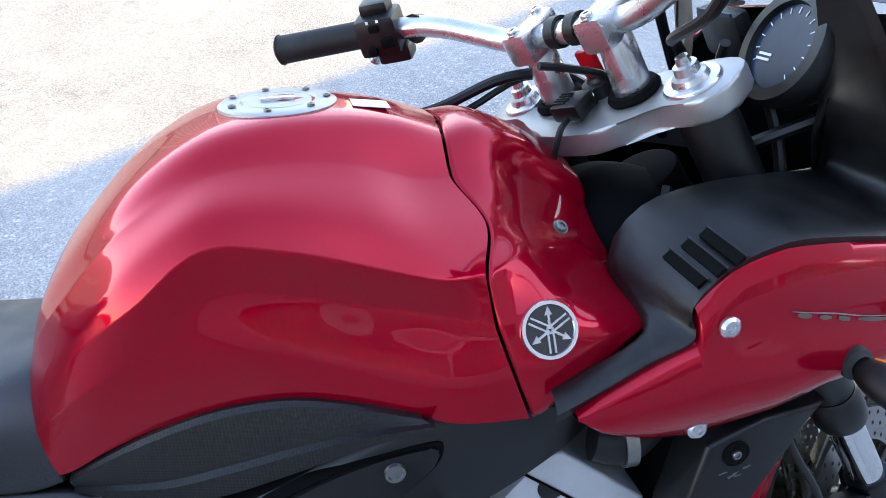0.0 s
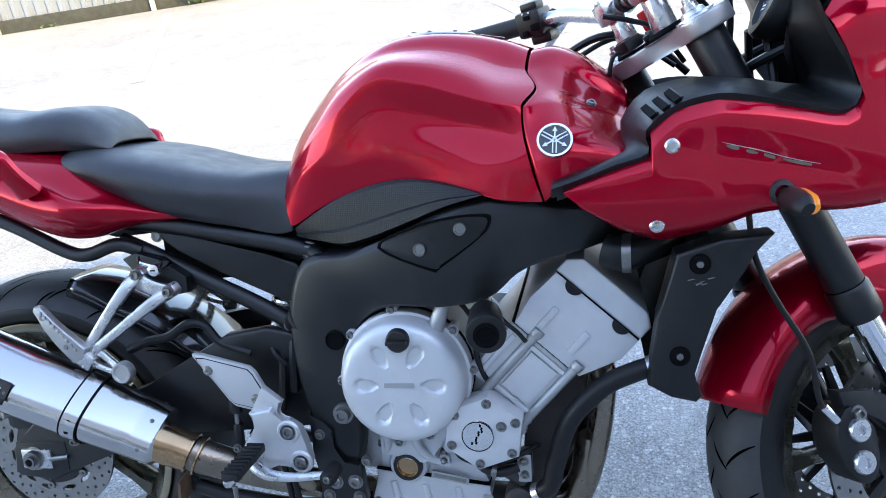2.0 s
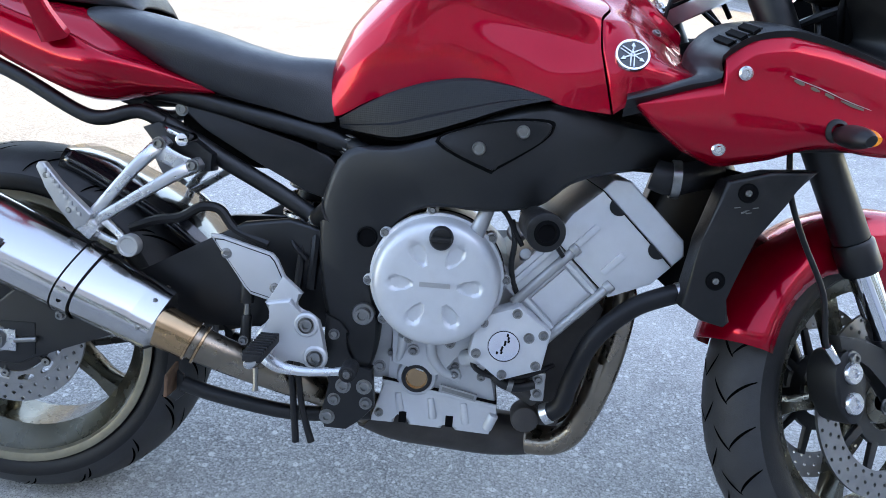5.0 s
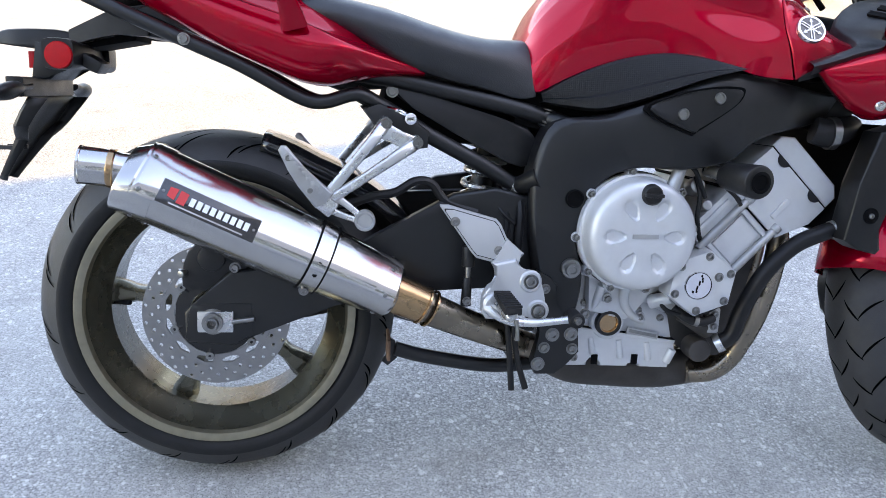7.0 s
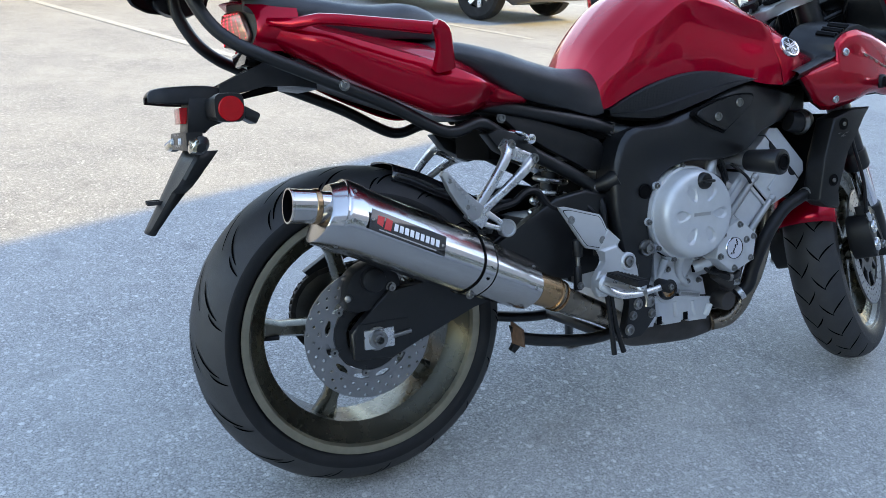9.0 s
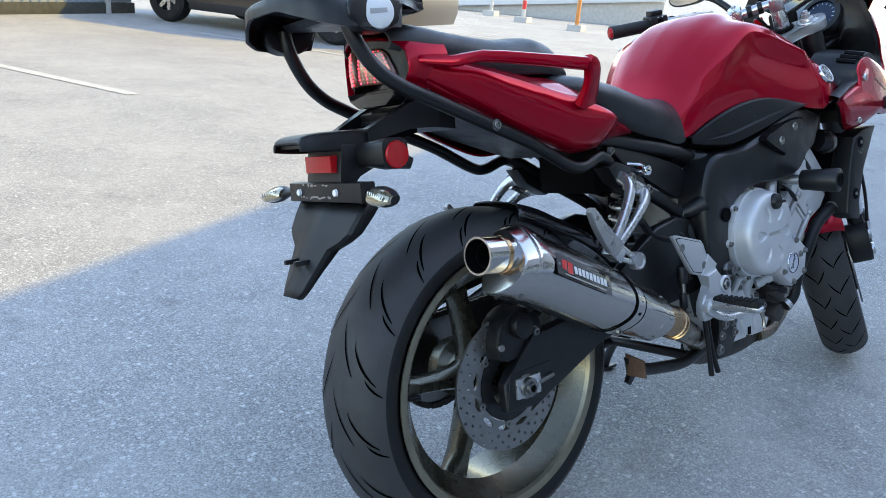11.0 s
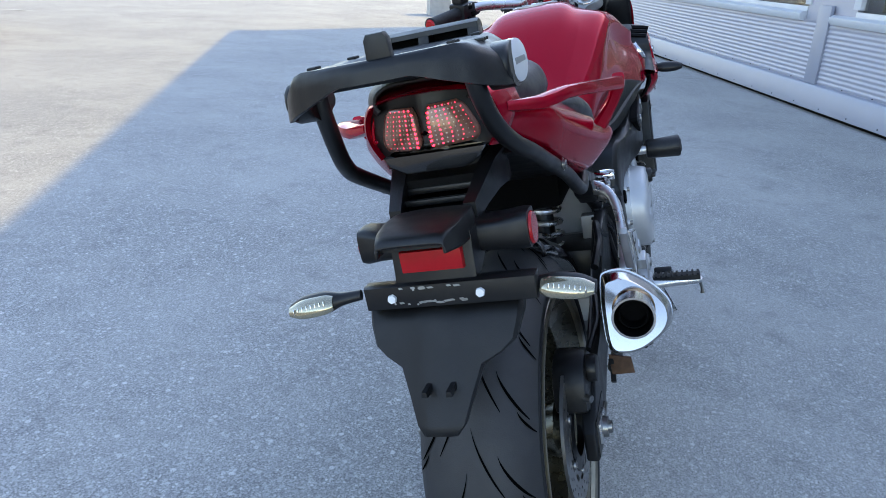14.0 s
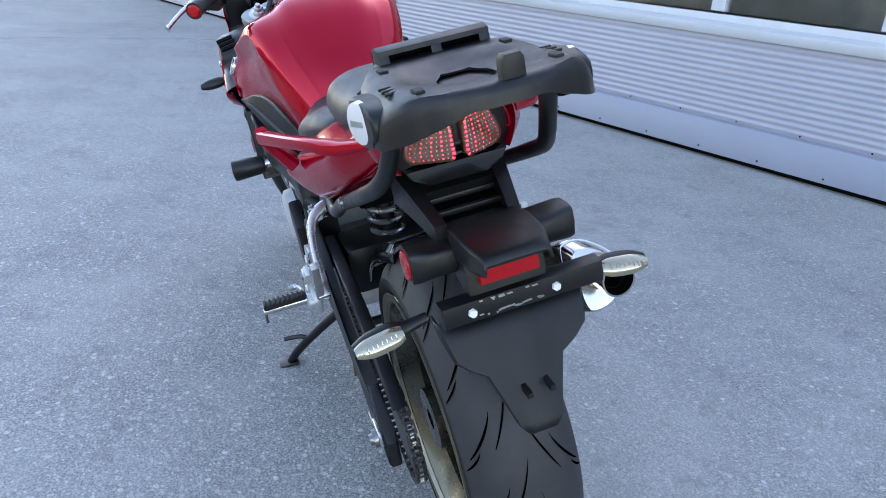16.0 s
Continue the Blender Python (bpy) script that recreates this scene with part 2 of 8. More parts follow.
    c = mix(ramp(pits.outputs["Fac"], 0.56, 0.66, 0, 0.75), c, (0.035, 0.034, 0.033))
    brown = tex(3.3, 7, 0.7)
    c = mix(ramp(brown.outputs["Fac"], 0.60, 0.74, 0, 0.30), c, (0.20, 0.175, 0.145))
    grain = tex(160, 4, 0.75)
    nt.links.new(c, b.inputs["Base Color"])
    b.inputs["Roughness"].default_value = 0.85
    bp = nt.nodes.new("ShaderNodeBump")
    bp.inputs["Strength"].default_value = 0.5
    bp.inputs["Distance"].default_value = 0.0012
    nt.links.new(grain.outputs["Fac"], bp.inputs["Height"])
    nt.links.new(bp.outputs[0], b.inputs["Normal"])
    return m


ASPHALT = asphalt()


# ---------------------------------------------------------------- mesh helpers
def link_mesh(name, bm, material, sharp=38):
    bmesh.ops.recalc_face_normals(bm, faces=bm.faces)
    me = bpy.data.meshes.new(name)
    bm.to_mesh(me)
    bm.free()
    me.materials.append(material)
    me.shade_smooth()
    me.set_sharp_from_angle(angle=radians(sharp))
    return new(name, me)


def part(name, bm, material, parent, label="", sharp=38, m=None):
    ob = link_mesh(name, bm, material, sharp)
    ob.parent = parent
    if m is not None:
        ob.matrix_basis = m
    if label:
        tagged(ob, label)
    return ob


def soften(bm, width, seg=2, angle=30):
    if width <= 0:
        return bm
    es = [e for e in bm.edges if len(e.link_faces) == 2 and e.calc_face_angle(0) > radians(angle)]
    bmesh.ops.bevel(bm, geom=es, offset=width, offset_type="OFFSET", segments=seg, profile=0.6, affect="EDGES", clamp_overlap=True)
    return bm


def box(cx, cy, cz, sx, sy, sz, bevel=0.003, bm=None, m=None):
    own = bmesh.new()
    bmesh.ops.create_cube(own, size=1, matrix=Matrix.Translation((cx, cy, cz)) @ Matrix.Diagonal((sx, sy, sz, 1)))
    soften(own, bevel)
    if m is not None:
        own.transform(m)
    return join(bm, own)


def join(a, b):
    """Adds the faces of b to a."""
    if a is None:
        return b
    seen = [a.verts.new(v.co) for v in b.verts]
    b.verts.index_update()
    for f in b.faces:
        try:
            a.faces.new([seen[v.index] for v in f.verts])
        except ValueError:
            pass
    b.free()
    return a


def loft(rings, cap=True, closed=True, bm=None):
    own = bmesh.new()
    vs = [[own.verts.new(p) for p in r] for r in rings]
    n = len(rings[0])
    for a, b in zip(vs, vs[1:]):
        for i in range(n if closed else n - 1):
            j = (i + 1) % n
            own.faces.new((a[i], a[j], b[j], b[i]))
    if cap and closed:
        own.faces.new(vs[0])
        own.faces.new(vs[-1][::-1])
    return join(bm, own)


def spline(pts, n=6, closed=False):
    """Catmull-Rom through the points, n steps between two."""
    P = [Vector(p) for p in pts]
    N = len(P)
    out = []
    for i in range(N if closed else N - 1):
        g = (lambda k: P[k % N]) if closed else (lambda k: P[max(0, min(N - 1, k))])
        a, b, c, d = g(i - 1), g(i), g(i + 1), g(i + 2)
        for s in range(n):
            t = s / n
            out.append(0.5 * (2 * b + (c - a) * t + (2 * a - 5 * b + 4 * c - d) * t * t + (3 * b - a - 3 * c + d) * t ** 3))
    if not closed:
        out.append(P[-1])
    return out


def tube(path, r, n=10, smooth=5, bm=None, cap=True, flat=1.0):
    """A round bar along a smooth path; r is a radius or one for each given point."""
    rs = r if isinstance(r, (list, tuple)) else [r] * len(path)
    q = spline([(*p, ) for p in path], smooth) if smooth > 1 else [Vector(p) for p in path]
    rr = [v.x for v in spline([(x, 0, 0) for x in rs], smooth)] if smooth > 1 else rs
    rings = []
    t0 = (q[1] - q[0]).normalized()
    side = t0.orthogonal().normalized()
    for i, p in enumerate(q):
        t = (q[min(i + 1, len(q) - 1)] - q[max(i - 1, 0)]).normalized()
        side = (side - t * side.dot(t)).normalized()
        up = t.cross(side)
        rings.append([p + rr[i] * (math.cos(a) * side + flat * math.sin(a) * up) for a in [2 * math.pi * k / n for k in range(n)]])
    return loft(rings, cap, True, bm)


def bar(path, w, d, smooth=4, bm=None):
    """A cast bar with rounded edges: w wide across the side plane, d deep along y, both given for each point."""
    q = spline(path, smooth)
    ww = [v.x for v in spline([(a, b, 0) for a, b in zip(w, d)], smooth)]
    dd = [v.y for v in spline([(a, b, 0) for a, b in zip(w, d)], smooth)]
    rings = []
    for i, p in enumerate(q):
        t = (q[min(i + 1, len(q) - 1)] - q[max(i - 1, 0)]).normalized()
        u = t.cross(Vector((0, 1, 0))).normalized()
        v = u.cross(t)
        sec = [(-1, -0.55), (-0.8, -0.9), (-0.4, -1), (0.4, -1), (0.8, -0.9), (1, -0.55), (1, 0.55), (0.8, 0.9), (0.4, 1), (-0.4, 1), (-0.8, 0.9), (-1, 0.55)]
        rings.append([p + u * (a * ww[i] / 2) + v * (b * dd[i] / 2) for a, b in sec])
    return loft(rings, True, True, bm)


def rod(p, q, r0, r1=None, n=20, bevel=0.0, bm=None):
    """A turned bar from p to q with softened ends."""
    r1 = r0 if r1 is None else r1
    p, q = Vector(p), Vector(q)
    d = (q - p).normalized()
    L = (q - p).length
    b = min(bevel, L * 0.4)
    st = [(0, r0)] if b <= 0 else [(0, r0 - b), (b * 0.3, r0 - b * 0.3), (b, r0)]
    st += [(L, r1)] if b <= 0 else [(L - b, r1), (L - b * 0.3, r1 - b * 0.3), (L, r1 - b)]
    s = d.orthogonal().normalized()
    u = d.cross(s)
    rings = [[p + d * h + r * (math.cos(a) * s + math.sin(a) * u) for a in [2 * math.pi * k / n for k in range(n)]] for h, r in st]
    return loft(rings, True, True, bm)


def turn(profile, axis_p, axis_d, n=48, bm=None, arc=1.0):
    """Turns a closed or open (radius, height) outline round an axis."""
    d = Vector(axis_d).normalized()
    s = d.orthogonal().normalized()
    u = d.cross(s)
    P = Vector(axis_p)
    rings = [[P + d * h + r * (math.cos(a) * s + math.sin(a) * u) for r, h in profile] for a in [2 * math.pi * arc * k / n for k in range(n + (arc < 1))]]
    if arc >= 1:
        rings.append(rings[0])
    own = loft(rings, False, False)
    bmesh.ops.remove_doubles(own, verts=own.verts, dist=1e-6)
    return join(bm, own)


def prism(pts, y0, y1, bevel=0.003, round_n=0, bm=None, m=None, axis="y", seg=2):
    """An outline in the side plane (x, z) given depth along y (or (y, z) along x, (x, y) along z)."""
    q = [(v.x, v.y) for v in spline([(*p, 0) for p in pts], round_n, True)] if round_n > 1 else pts
    put = {"y": lambda a, b, d: (a, d, b), "x": lambda a, b, d: (d, a, b), "z": lambda a, b, d: (a, b, d)}[axis]
    own = bmesh.new()
    a = [own.verts.new(put(x, z, y0)) for x, z in q]
    b = [own.verts.new(put(x, z, y1)) for x, z in q]
    fa, fb = own.faces.new(a), own.faces.new(b[::-1])
    for i in range(len(q)):
        j = (i + 1) % len(q)
        own.faces.new((a[j], a[i], b[i], b[j]))
    if bevel:
        es = list(fa.edges) + list(fb.edges)
        bmesh.ops.bevel(own, geom=es, offset=bevel, segments=seg, profile=0.6, affect="EDGES", clamp_overlap=True)
    if m is not None:
        own.transform(m)
    return join(bm, own)


def bolt_mesh(p, d, r=0.008, h=0.005, bm=None, washer=True):
    """A socket-head bolt on its washer, its head along d."""
    p, d = Vector(p), Vector(d).normalized()
    prof = [(0, h * 0.35), (r * 0.48, h * 0.35), (r * 0.5, h), (r * 0.88, h), (r, h * 0.75), (r, 0)]
    if washer:
        prof += [(r * 1.35, 0), (r * 1.35, -h * 0.3)]
    prof += [(0, -h * 0.3)]
    return turn(prof, p, d, 14, bm)


def mirror_y(bm):
    own = bm.copy()
    for v in own.verts:
        v.co.y = -v.co.y
    bmesh.ops.reverse_faces(own, faces=own.faces)
    return own


def both(bm):
    """The mesh with its mirror image on the other side of the middle plane."""
    return join(bm, mirror_y(bm))


def grid_loft(stations, nx=5, ns=4, mirrored=True):
    """A smooth skin through stations [(x, [(y, z), ...])]; each half section runs from the middle of the top to the bottom."""
    m = len(stations[0][1])
    cols = [spline([(x + (s[k][2] if len(s[k]) > 2 else 0), s[k][0], s[k][1]) for x, s in stations], nx) for k in range(m)]
    rings = [spline([c[i] for c in cols], ns) for i in range(len(cols[0]))]
    if mirrored:
        rings = [r[::-1] + [Vector((v.x, -v.y, v.z)) for v in r[1:]] for r in rings]
    return rings


def basis(p, right, up):
    """A pose at p whose x runs to right and y to up: for flat things laid on a surface."""
    x = Vector(right).normalized()
    z = x.cross(Vector(up)).normalized()
    y = z.cross(x)
    m = Matrix((x, y, z)).transposed().to_4x4()
    m.translation = p
    return m


# ---------------------------------------------------------------- the yard
def ground():
    bm = bmesh.new()
    bmesh.ops.create_grid(bm, x_segments=2, y_segments=2, size=400)
    return tagged(link_mesh("ground", bm, ASPHALT), "pale weathered asphalt yard with stone specks and stains", "ground", kind="structure")


ground()
U = Vector((0.92059, 0.39054, 0))      # along the building
V = Vector((-0.39054, 0.92059, 0))     # out of the building, towards the yard
WALL_0 = Vector((3.81, -1.95, 0))
UP = Vector((0, 0, 1))


def wall_pose():
    m = Matrix((U, V, UP)).transposed().to_4x4()
    m.translation = WALL_0
    return m


WALL_M = wall_pose()
WALL_A, WALL_B = -12.0, 10.95


def eave(u):
    """Height of the sloping eave along the building."""
    return 4.29 + 0.057 * (u - 0.75)


WALL_H = 3.4


def building():
    b = tagged(new("building"), "pale lilac-grey clad building with white windows", "building", kind="structure")
    b.matrix_world = WALL_M
    # core behind the cladding, with openings for the windows
    zs = [(0.0, 0.775), (2.2, WALL_H)]
    core = None
    for z0, z1 in zs:
        core = box((WALL_A + WALL_B) / 2, -0.2, (z0 + z1) / 2, WALL_B - WALL_A, 0.2, z1 - z0, 0, core)
    piers = [(WALL_A, -11.4), (-8.2, -7.9), (-5.2, -4.9), (-2.2, -1.95), (1.95, 2.65), (5.4, 5.9), (8.6, WALL_B)]
    for a, c in piers:
        core = box((a + c) / 2, -0.2, 1.49, c - a, 0.2, 1.43, 0, core)
    part("wall_core", core, WALL_PANEL, b)
    # corrugated siding below the sills
    def siding(x0, x1, z0, z1):
        prof = []
        z, pitch = z0, 0.036
        while z < z1 - 1e-4:
            prof += [(-0.081, z), (-0.081, z + pitch * 0.30), (-0.0755, z + pitch * 0.52), (-0.0755, z + pitch * 0.78)]
            z += pitch
        prof.append((-0.081, z1))
        return loft([[(x, y, zz) for y, zz in prof] for x in (x0, x1)], False, False)
    for x0, x1 in [(WALL_A, 2.24), (2.42, WALL_B)]:
        part("siding", siding(x0, x1, 0.23, 0.72), WALL_PANEL, b, "horizontal ribbed lilac-grey siding")
        part("siding", siding(x0, x1, 2.25, WALL_H), WALL_PANEL, b)
    part("corner_trim", box(2.33, -0.075, 0.54, 0.18, 0.03, 0.62, 0.004), WALL_TRIM, b)
    # kick flashing with a dark gap under it
    fl = prism([(-0.09, 0.035), (-0.03, 0.035), (-0.03, 0.2), (-0.045, 0.225), (-0.09, 0.235)], WALL_A, WALL_B, 0.003, axis="x")
    part("flashing", fl, WALL_TRIM, b, "smooth pale blue metal base flashing")
    part("gap", box((WALL_A + WALL_B) / 2, -0.12, 0.02, WALL_B - WALL_A, 0.06, 0.05, 0), DARK, b)
    scr = None
    for i in range(60):
        x = WALL_A + 0.4 + i * 0.39
        scr = rod((x, -0.03, 0.06), (x, -0.026, 0.06), 0.005, bm=scr, n=8)
        scr = rod((x + 0.2, -0.07, 0.245), (x + 0.2, -0.066, 0.245), 0.005, bm=scr, n=8)
    part("rivets", scr, DARK, b)
    # sill and windows
    sill = prism([(-0.1, 0.71), (-0.05, 0.71), (-0.03, 0.74), (-0.03, 0.765), (-0.06, 0.785), (-0.1, 0.785)], WALL_A, 2.2, 0.003, axis="x")
    part("window_sill", sill, WHITE_FRAME, b, "white moulded sill board")
    sill = prism([(-0.1, 0.71), (-0.05, 0.71), (-0.03, 0.74), (-0.03, 0.765), (-0.06, 0.785), (-0.1, 0.785)], 2.65, WALL_B, 0.003, axis="x")
    part("window_sill", sill, WHITE_FRAME, b)
    gaps = [(-11.4, -8.2), (-7.9, -5.2), (-4.9, -2.2), (-1.95, 1.95), (2.65, 5.4), (5.9, 8.6)]
    for a, c in gaps:
        fr = None
        n = max(2, round((c - a) / 1.0))
        fr = box((a + c) / 2, -0.12, 0.80, c - a, 0.06, 0.05, 0.004, fr)
        fr = box((a + c) / 2, -0.12, 2.16, c - a, 0.06, 0.09, 0.004, fr)
        for k in range(n + 1):
            fr = box(a + (c - a) * k / n, -0.118, 1.52, 0.09, 0.064, 1.36, 0.004, fr)
        w = part("window", fr, WHITE_FRAME, b, "white plastic window frame with dark panes")
        for k in range(n):
            x = a + (c - a) * (k + 0.5) / n
            part("pane", box(x, -0.125, 1.47, (c - a) / n - 0.08, 0.006, 1.3, 0), GLASS, w)
        part("curtain", box((a + c) / 2, -0.9, 1.5, c - a, 0.02, 1.4, 0), CURTAIN, w)
    # gable end, back and roof
    part("gable_wall", box(WALL_B - 0.1, -4.2, 2.35, 0.2, 7.8, 4.7, 0), WALL_PANEL, b)
    part("gable_wall", box(WALL_A + 0.1, -4.2, WALL_H / 2, 0.2, 7.8, WALL_H, 0), WALL_PANEL, b)
    part("back_wall", box((WALL_A + WALL_B) / 2, -8.1, WALL_H / 2, WALL_B - WALL_A, 0.2, WALL_H, 0), WALL_PANEL, b)
    part("floor_slab", box((WALL_A + WALL_B) / 2, -4.1, 0.4, WALL_B - WALL_A - 0.5, 7.6, 0.1, 0), CONCRETE, b)
    top = prism([(WALL_A, WALL_H), (WALL_B, WALL_H), (WALL_B, eave(WALL_B) - 0.1), (WALL_A, eave(WALL_A) - 0.1)], -0.3, -0.09, 0)
    part("upper_wall", top, WALL_PANEL, b)
    roof = prism([(WALL_A, eave(WALL_A) - 0.12), (WALL_B, eave(WALL_B) - 0.12), (WALL_B, eave(WALL_B)), (WALL_A, eave(WALL_A))], -8.2, 0.03, 0)
    part("roof", roof, WALL_TRIM, b, "gently sloping metal-edged roof")
    return b


CURTAIN = mat("pale_blinds", (0.3, 0.27, 0.22), 0.8, noise_scale=6, vary=0.5)
building()

S_DIR = Vector((0.8906, 0.4548, 0))    # along the fence
T_DIR = Vector((-0.4548, 0.8906, 0))   # away from the building


def marking(p, q, width=0.1):
    p, q = Vector((*p, 0)), Vector((*q, 0))
    d = (q - p).normalized()
    s = Vector((-d.y, d.x, 0)) * width / 2
    bm = bmesh.new()
    n = 40
    edge = []
    for i in range(n + 1):
        c = p.lerp(q, i / n)
        j = [noise.noise((c.x * 9, c.y * 9, k * 7.0)) * 0.018 for k in (0, 1)]
        edge.append((bm.verts.new(c + s * (1 + j[0] * 8) + UP * 0.004), bm.verts.new(c - s * (1 + j[1] * 8) + UP * 0.004)))
    for a, b in zip(edge, edge[1:]):
        bm.faces.new((a[0], a[1], b[1], b[0]))
    return tagged(link_mesh("parking_line", bm, LINE_PAINT), "worn white parking line on the asphalt", "line", "parking lines", "structure")


for a, b in [((-2.5, 4.05), (-4.15, 7.4)), ((0.64, 4.6), (-1.35, 9.0)), ((3.84, 6.1), (2.6, 8.8)), ((7.75, 8.9), (6.4, 11.6))]:
    marking(a, b)


def fence():
    f = tagged(new("fence"), "pale corrugated sheet fence on a mossy kerb with grey posts", "fence", kind="structure")
    m = Matrix((S_DIR, T_DIR, UP)).transposed().to_4x4()
    m.translation = (-4.55, 7.75, 0)
    f.matrix_world = m
    prof, x, k = [], -9.0, 0
    while x < 8.0:
        prof += [(x, 0.0), (x + 0.05, 0.0), (x + 0.065, 0.025), (x + 0.115, 0.025)]
        x += 0.13
    part("sheet", loft([[(a, b + 0.1, z) for a, b in prof] for z in (0.14, 2.1)], False, False), FENCE, f, sharp=20)
    part("kerb", box(-0.5, 0.12, 0.07, 17, 0.16, 0.16, 0.01), KERB, f, "dark mossy concrete kerb")
    part("rail", box(-0.5, 0.06, 0.9, 17, 0.04, 0.05, 0.004), POST, f)
    for x in [-7.2, -5.4, -3.6, -1.8, 0.0, 1.9, 3.8, 5.7, 7.5]:
        part("post", box(x, 0.03, 1.05, 0.06, 0.06, 2.1, 0.005), POST, f)
    return f


fence()


def weeds():
    rng = random.Random(4)
    bm = bmesh.new()
    m = Matrix((S_DIR, T_DIR, UP)).transposed().to_4x4()
    m.translation = (-4.55, 7.75, 0)
    for c, tall, n in [(0.5, 0.16, 26), (0.9, 0.1, 20), (1.2, 0.12, 22), (1.55, 0.3, 40), (1.95, 0.12, 22), (2.75, 0.12, 18), (-1.2, 0.06, 8), (4.4, 0.1, 12), (-3.0, 0.07, 10), (5.6, 0.12, 16)]:
        for _ in range(n * 2):
            p = Vector((c + rng.gauss(0, 0.09), -0.02 + rng.uniform(-0.06, 0.03), rng.uniform(0, tall * 0.7)))
            a = rng.uniform(0, 6.3)
            d = Vector((math.cos(a), math.sin(a), rng.uniform(0.2, 1.6))).normalized() * rng.uniform(0.3, 0.7) * tall
            w = d.cross(UP).normalized() * 0.012
            v = [bm.verts.new(m @ q) for q in (p, p + d * 0.5 + w, p + d, p + d * 0.5 - w)]
            bm.faces.new(v)
    return tagged(link_mesh("weeds", bm, WEED), "small green weeds along the fence kerb", "weeds", kind="stuff")


weeds()


def post_stand(p, colour, label, tall=1.0):
    o = tagged(new("barrier_post"), label, "post", "barrier posts at the yard's edge")
    o.matrix_world = Matrix.Translation((*p, 0)) @ pose(0, 0, 0, 0, 0, 27)
    part("base", prism([(-0.2, 0), (0.2, 0), (0.17, 0.13), (-0.17, 0.13)], -0.16, 0.16, 0.012), CONCRETE, o, "grey concrete foot")
    part("pole", rod((0, 0, 0.12), (0, 0, tall), 0.045, bevel=0.01, n=16), colour, o)
    return o


post_stand((12.4, 14.8), POST, "white post in a grey concrete foot")
p2_ = post_stand((11.85, 12.95), POST, "white post with a red band in a concrete foot")
part("band", rod((0, 0, 0.3), (0, 0, 0.5), 0.048, n=16), RED_PRINT, p2_)
post_stand((11.75, 11.1), ORANGE, "orange post in a grey concrete foot")


def low_wall():
    o = tagged(new("loading_ramp"), "beige concrete ramp with a pale kerb behind the posts", "ramp", kind="structure")
    o.matrix_world = Matrix.Translation((14.2, 15.2, 0)) @ pose(0, 0, 0, 0, 0, -52)
    part("ramp_body", prism([(-3.0, 0), (3.5, 0), (3.5, 0.7), (2.5, 0.7), (-3.0, 0.04)], -0.1, 2.5, 0.01), CONCRETE, o)
    part("ramp_kerb", prism([(-3.1, 0.0), (3.5, 0.72), (3.5, 0.9), (-3.1, 0.16)], -0.25, -0.11, 0.01), WHITE_FRAME, o)
    g = tagged(link_mesh("grating", box(17.4, 12.4, 0.02, 2.6, 1.2, 0.04, 0.005, m=None), KERB), "dark iron grating in the ground", "grating", kind="structure")
    blk = tagged(link_mesh("concrete_block", soften(prism([(-0.25, 0), (0.25, 0), (0.22, 0.4), (-0.22, 0.4)], -0.2, 0.2, 0.01), 0), CONCRETE), "low grey concrete block on the asphalt", "block")
    blk.matrix_world = Matrix.Translation((13.4, 4.7, 0)) @ pose(0, 0, 0, 0, 0, 27)


low_wall()


CRACK_AHEAD = 3.6


def crack():
    """A hairline crack wandering across the yard."""
    pts = [(x + CRACK_AHEAD, y) for x, y in ((2.2, 3.4), (2.7, 2.6), (3.15, 1.95), (3.32, 1.4), (3.55, 0.75), (3.66, 0.2), (3.95, -0.6))]
    q = spline([(x, y, 0) for x, y in pts], 14)
    bm = bmesh.new()
    prev = None
    for i, p in enumerate(q):
        d = (q[min(i + 1, len(q) - 1)] - q[max(i - 1, 0)]).normalized()
        side = Vector((-d.y, d.x, 0))
        p = p + side * 0.03 * noise.noise((p.x * 5, p.y * 5, 3.0))
        w = 0.004 + 0.004 * abs(noise.noise((i * 0.7, 0.0, 1.0)))
        cur = (bm.verts.new(p + side * w + UP * 0.003), bm.verts.new(p - side * w + UP * 0.003))
        if prev:
            bm.faces.new((prev[0], prev[1], cur[1], cur[0]))
        prev = cur
    return tagged(link_mesh("crack", bm, TAR), "thin dark crack in the asphalt", "crack", kind="structure")


TAR = mat("crack_tar", (0.045, 0.044, 0.042), 0.9, noise_scale=40, vary=0.4)
PEBBLE = mat("loose_stone", (0.40, 0.39, 0.37), 0.8, noise_scale=90, vary=0.5)
crack()


def pebbles():
    rng = random.Random(12)
    bm = bmesh.new()
    for i in range(900):
        x, y = rng.uniform(-2.2, 2.4), rng.uniform(-1.5, 1.9)
        r = 0.0012 + 0.0028 * rng.random() ** 3
        m = Matrix.Translation((x, y, r * 0.35)) @ Matrix.Rotation(rng.uniform(0, 6.28), 4, "Z") @ Matrix.Diagonal((r * rng.uniform(0.8, 1.6), r, r * rng.uniform(0.5, 0.9), 1))
        pts = [(1, 0, 0), (0.3, 0.9, 0.1), (-0.9, 0.5, 0), (-0.7, -0.7, 0.1), (0.4, -0.9, 0), (0, 0, 1)]
        vs = [bm.verts.new(m @ Vector(p)) for p in pts]
        for k in range(5):
            bm.faces.new((vs[k], vs[(k + 1) % 5], vs[5]))
    return tagged(link_mesh("loose_pebbles", bm, PEBBLE, 20), "small pale loose stones scattered on the asphalt", "pebbles", kind="stuff")


pebbles()


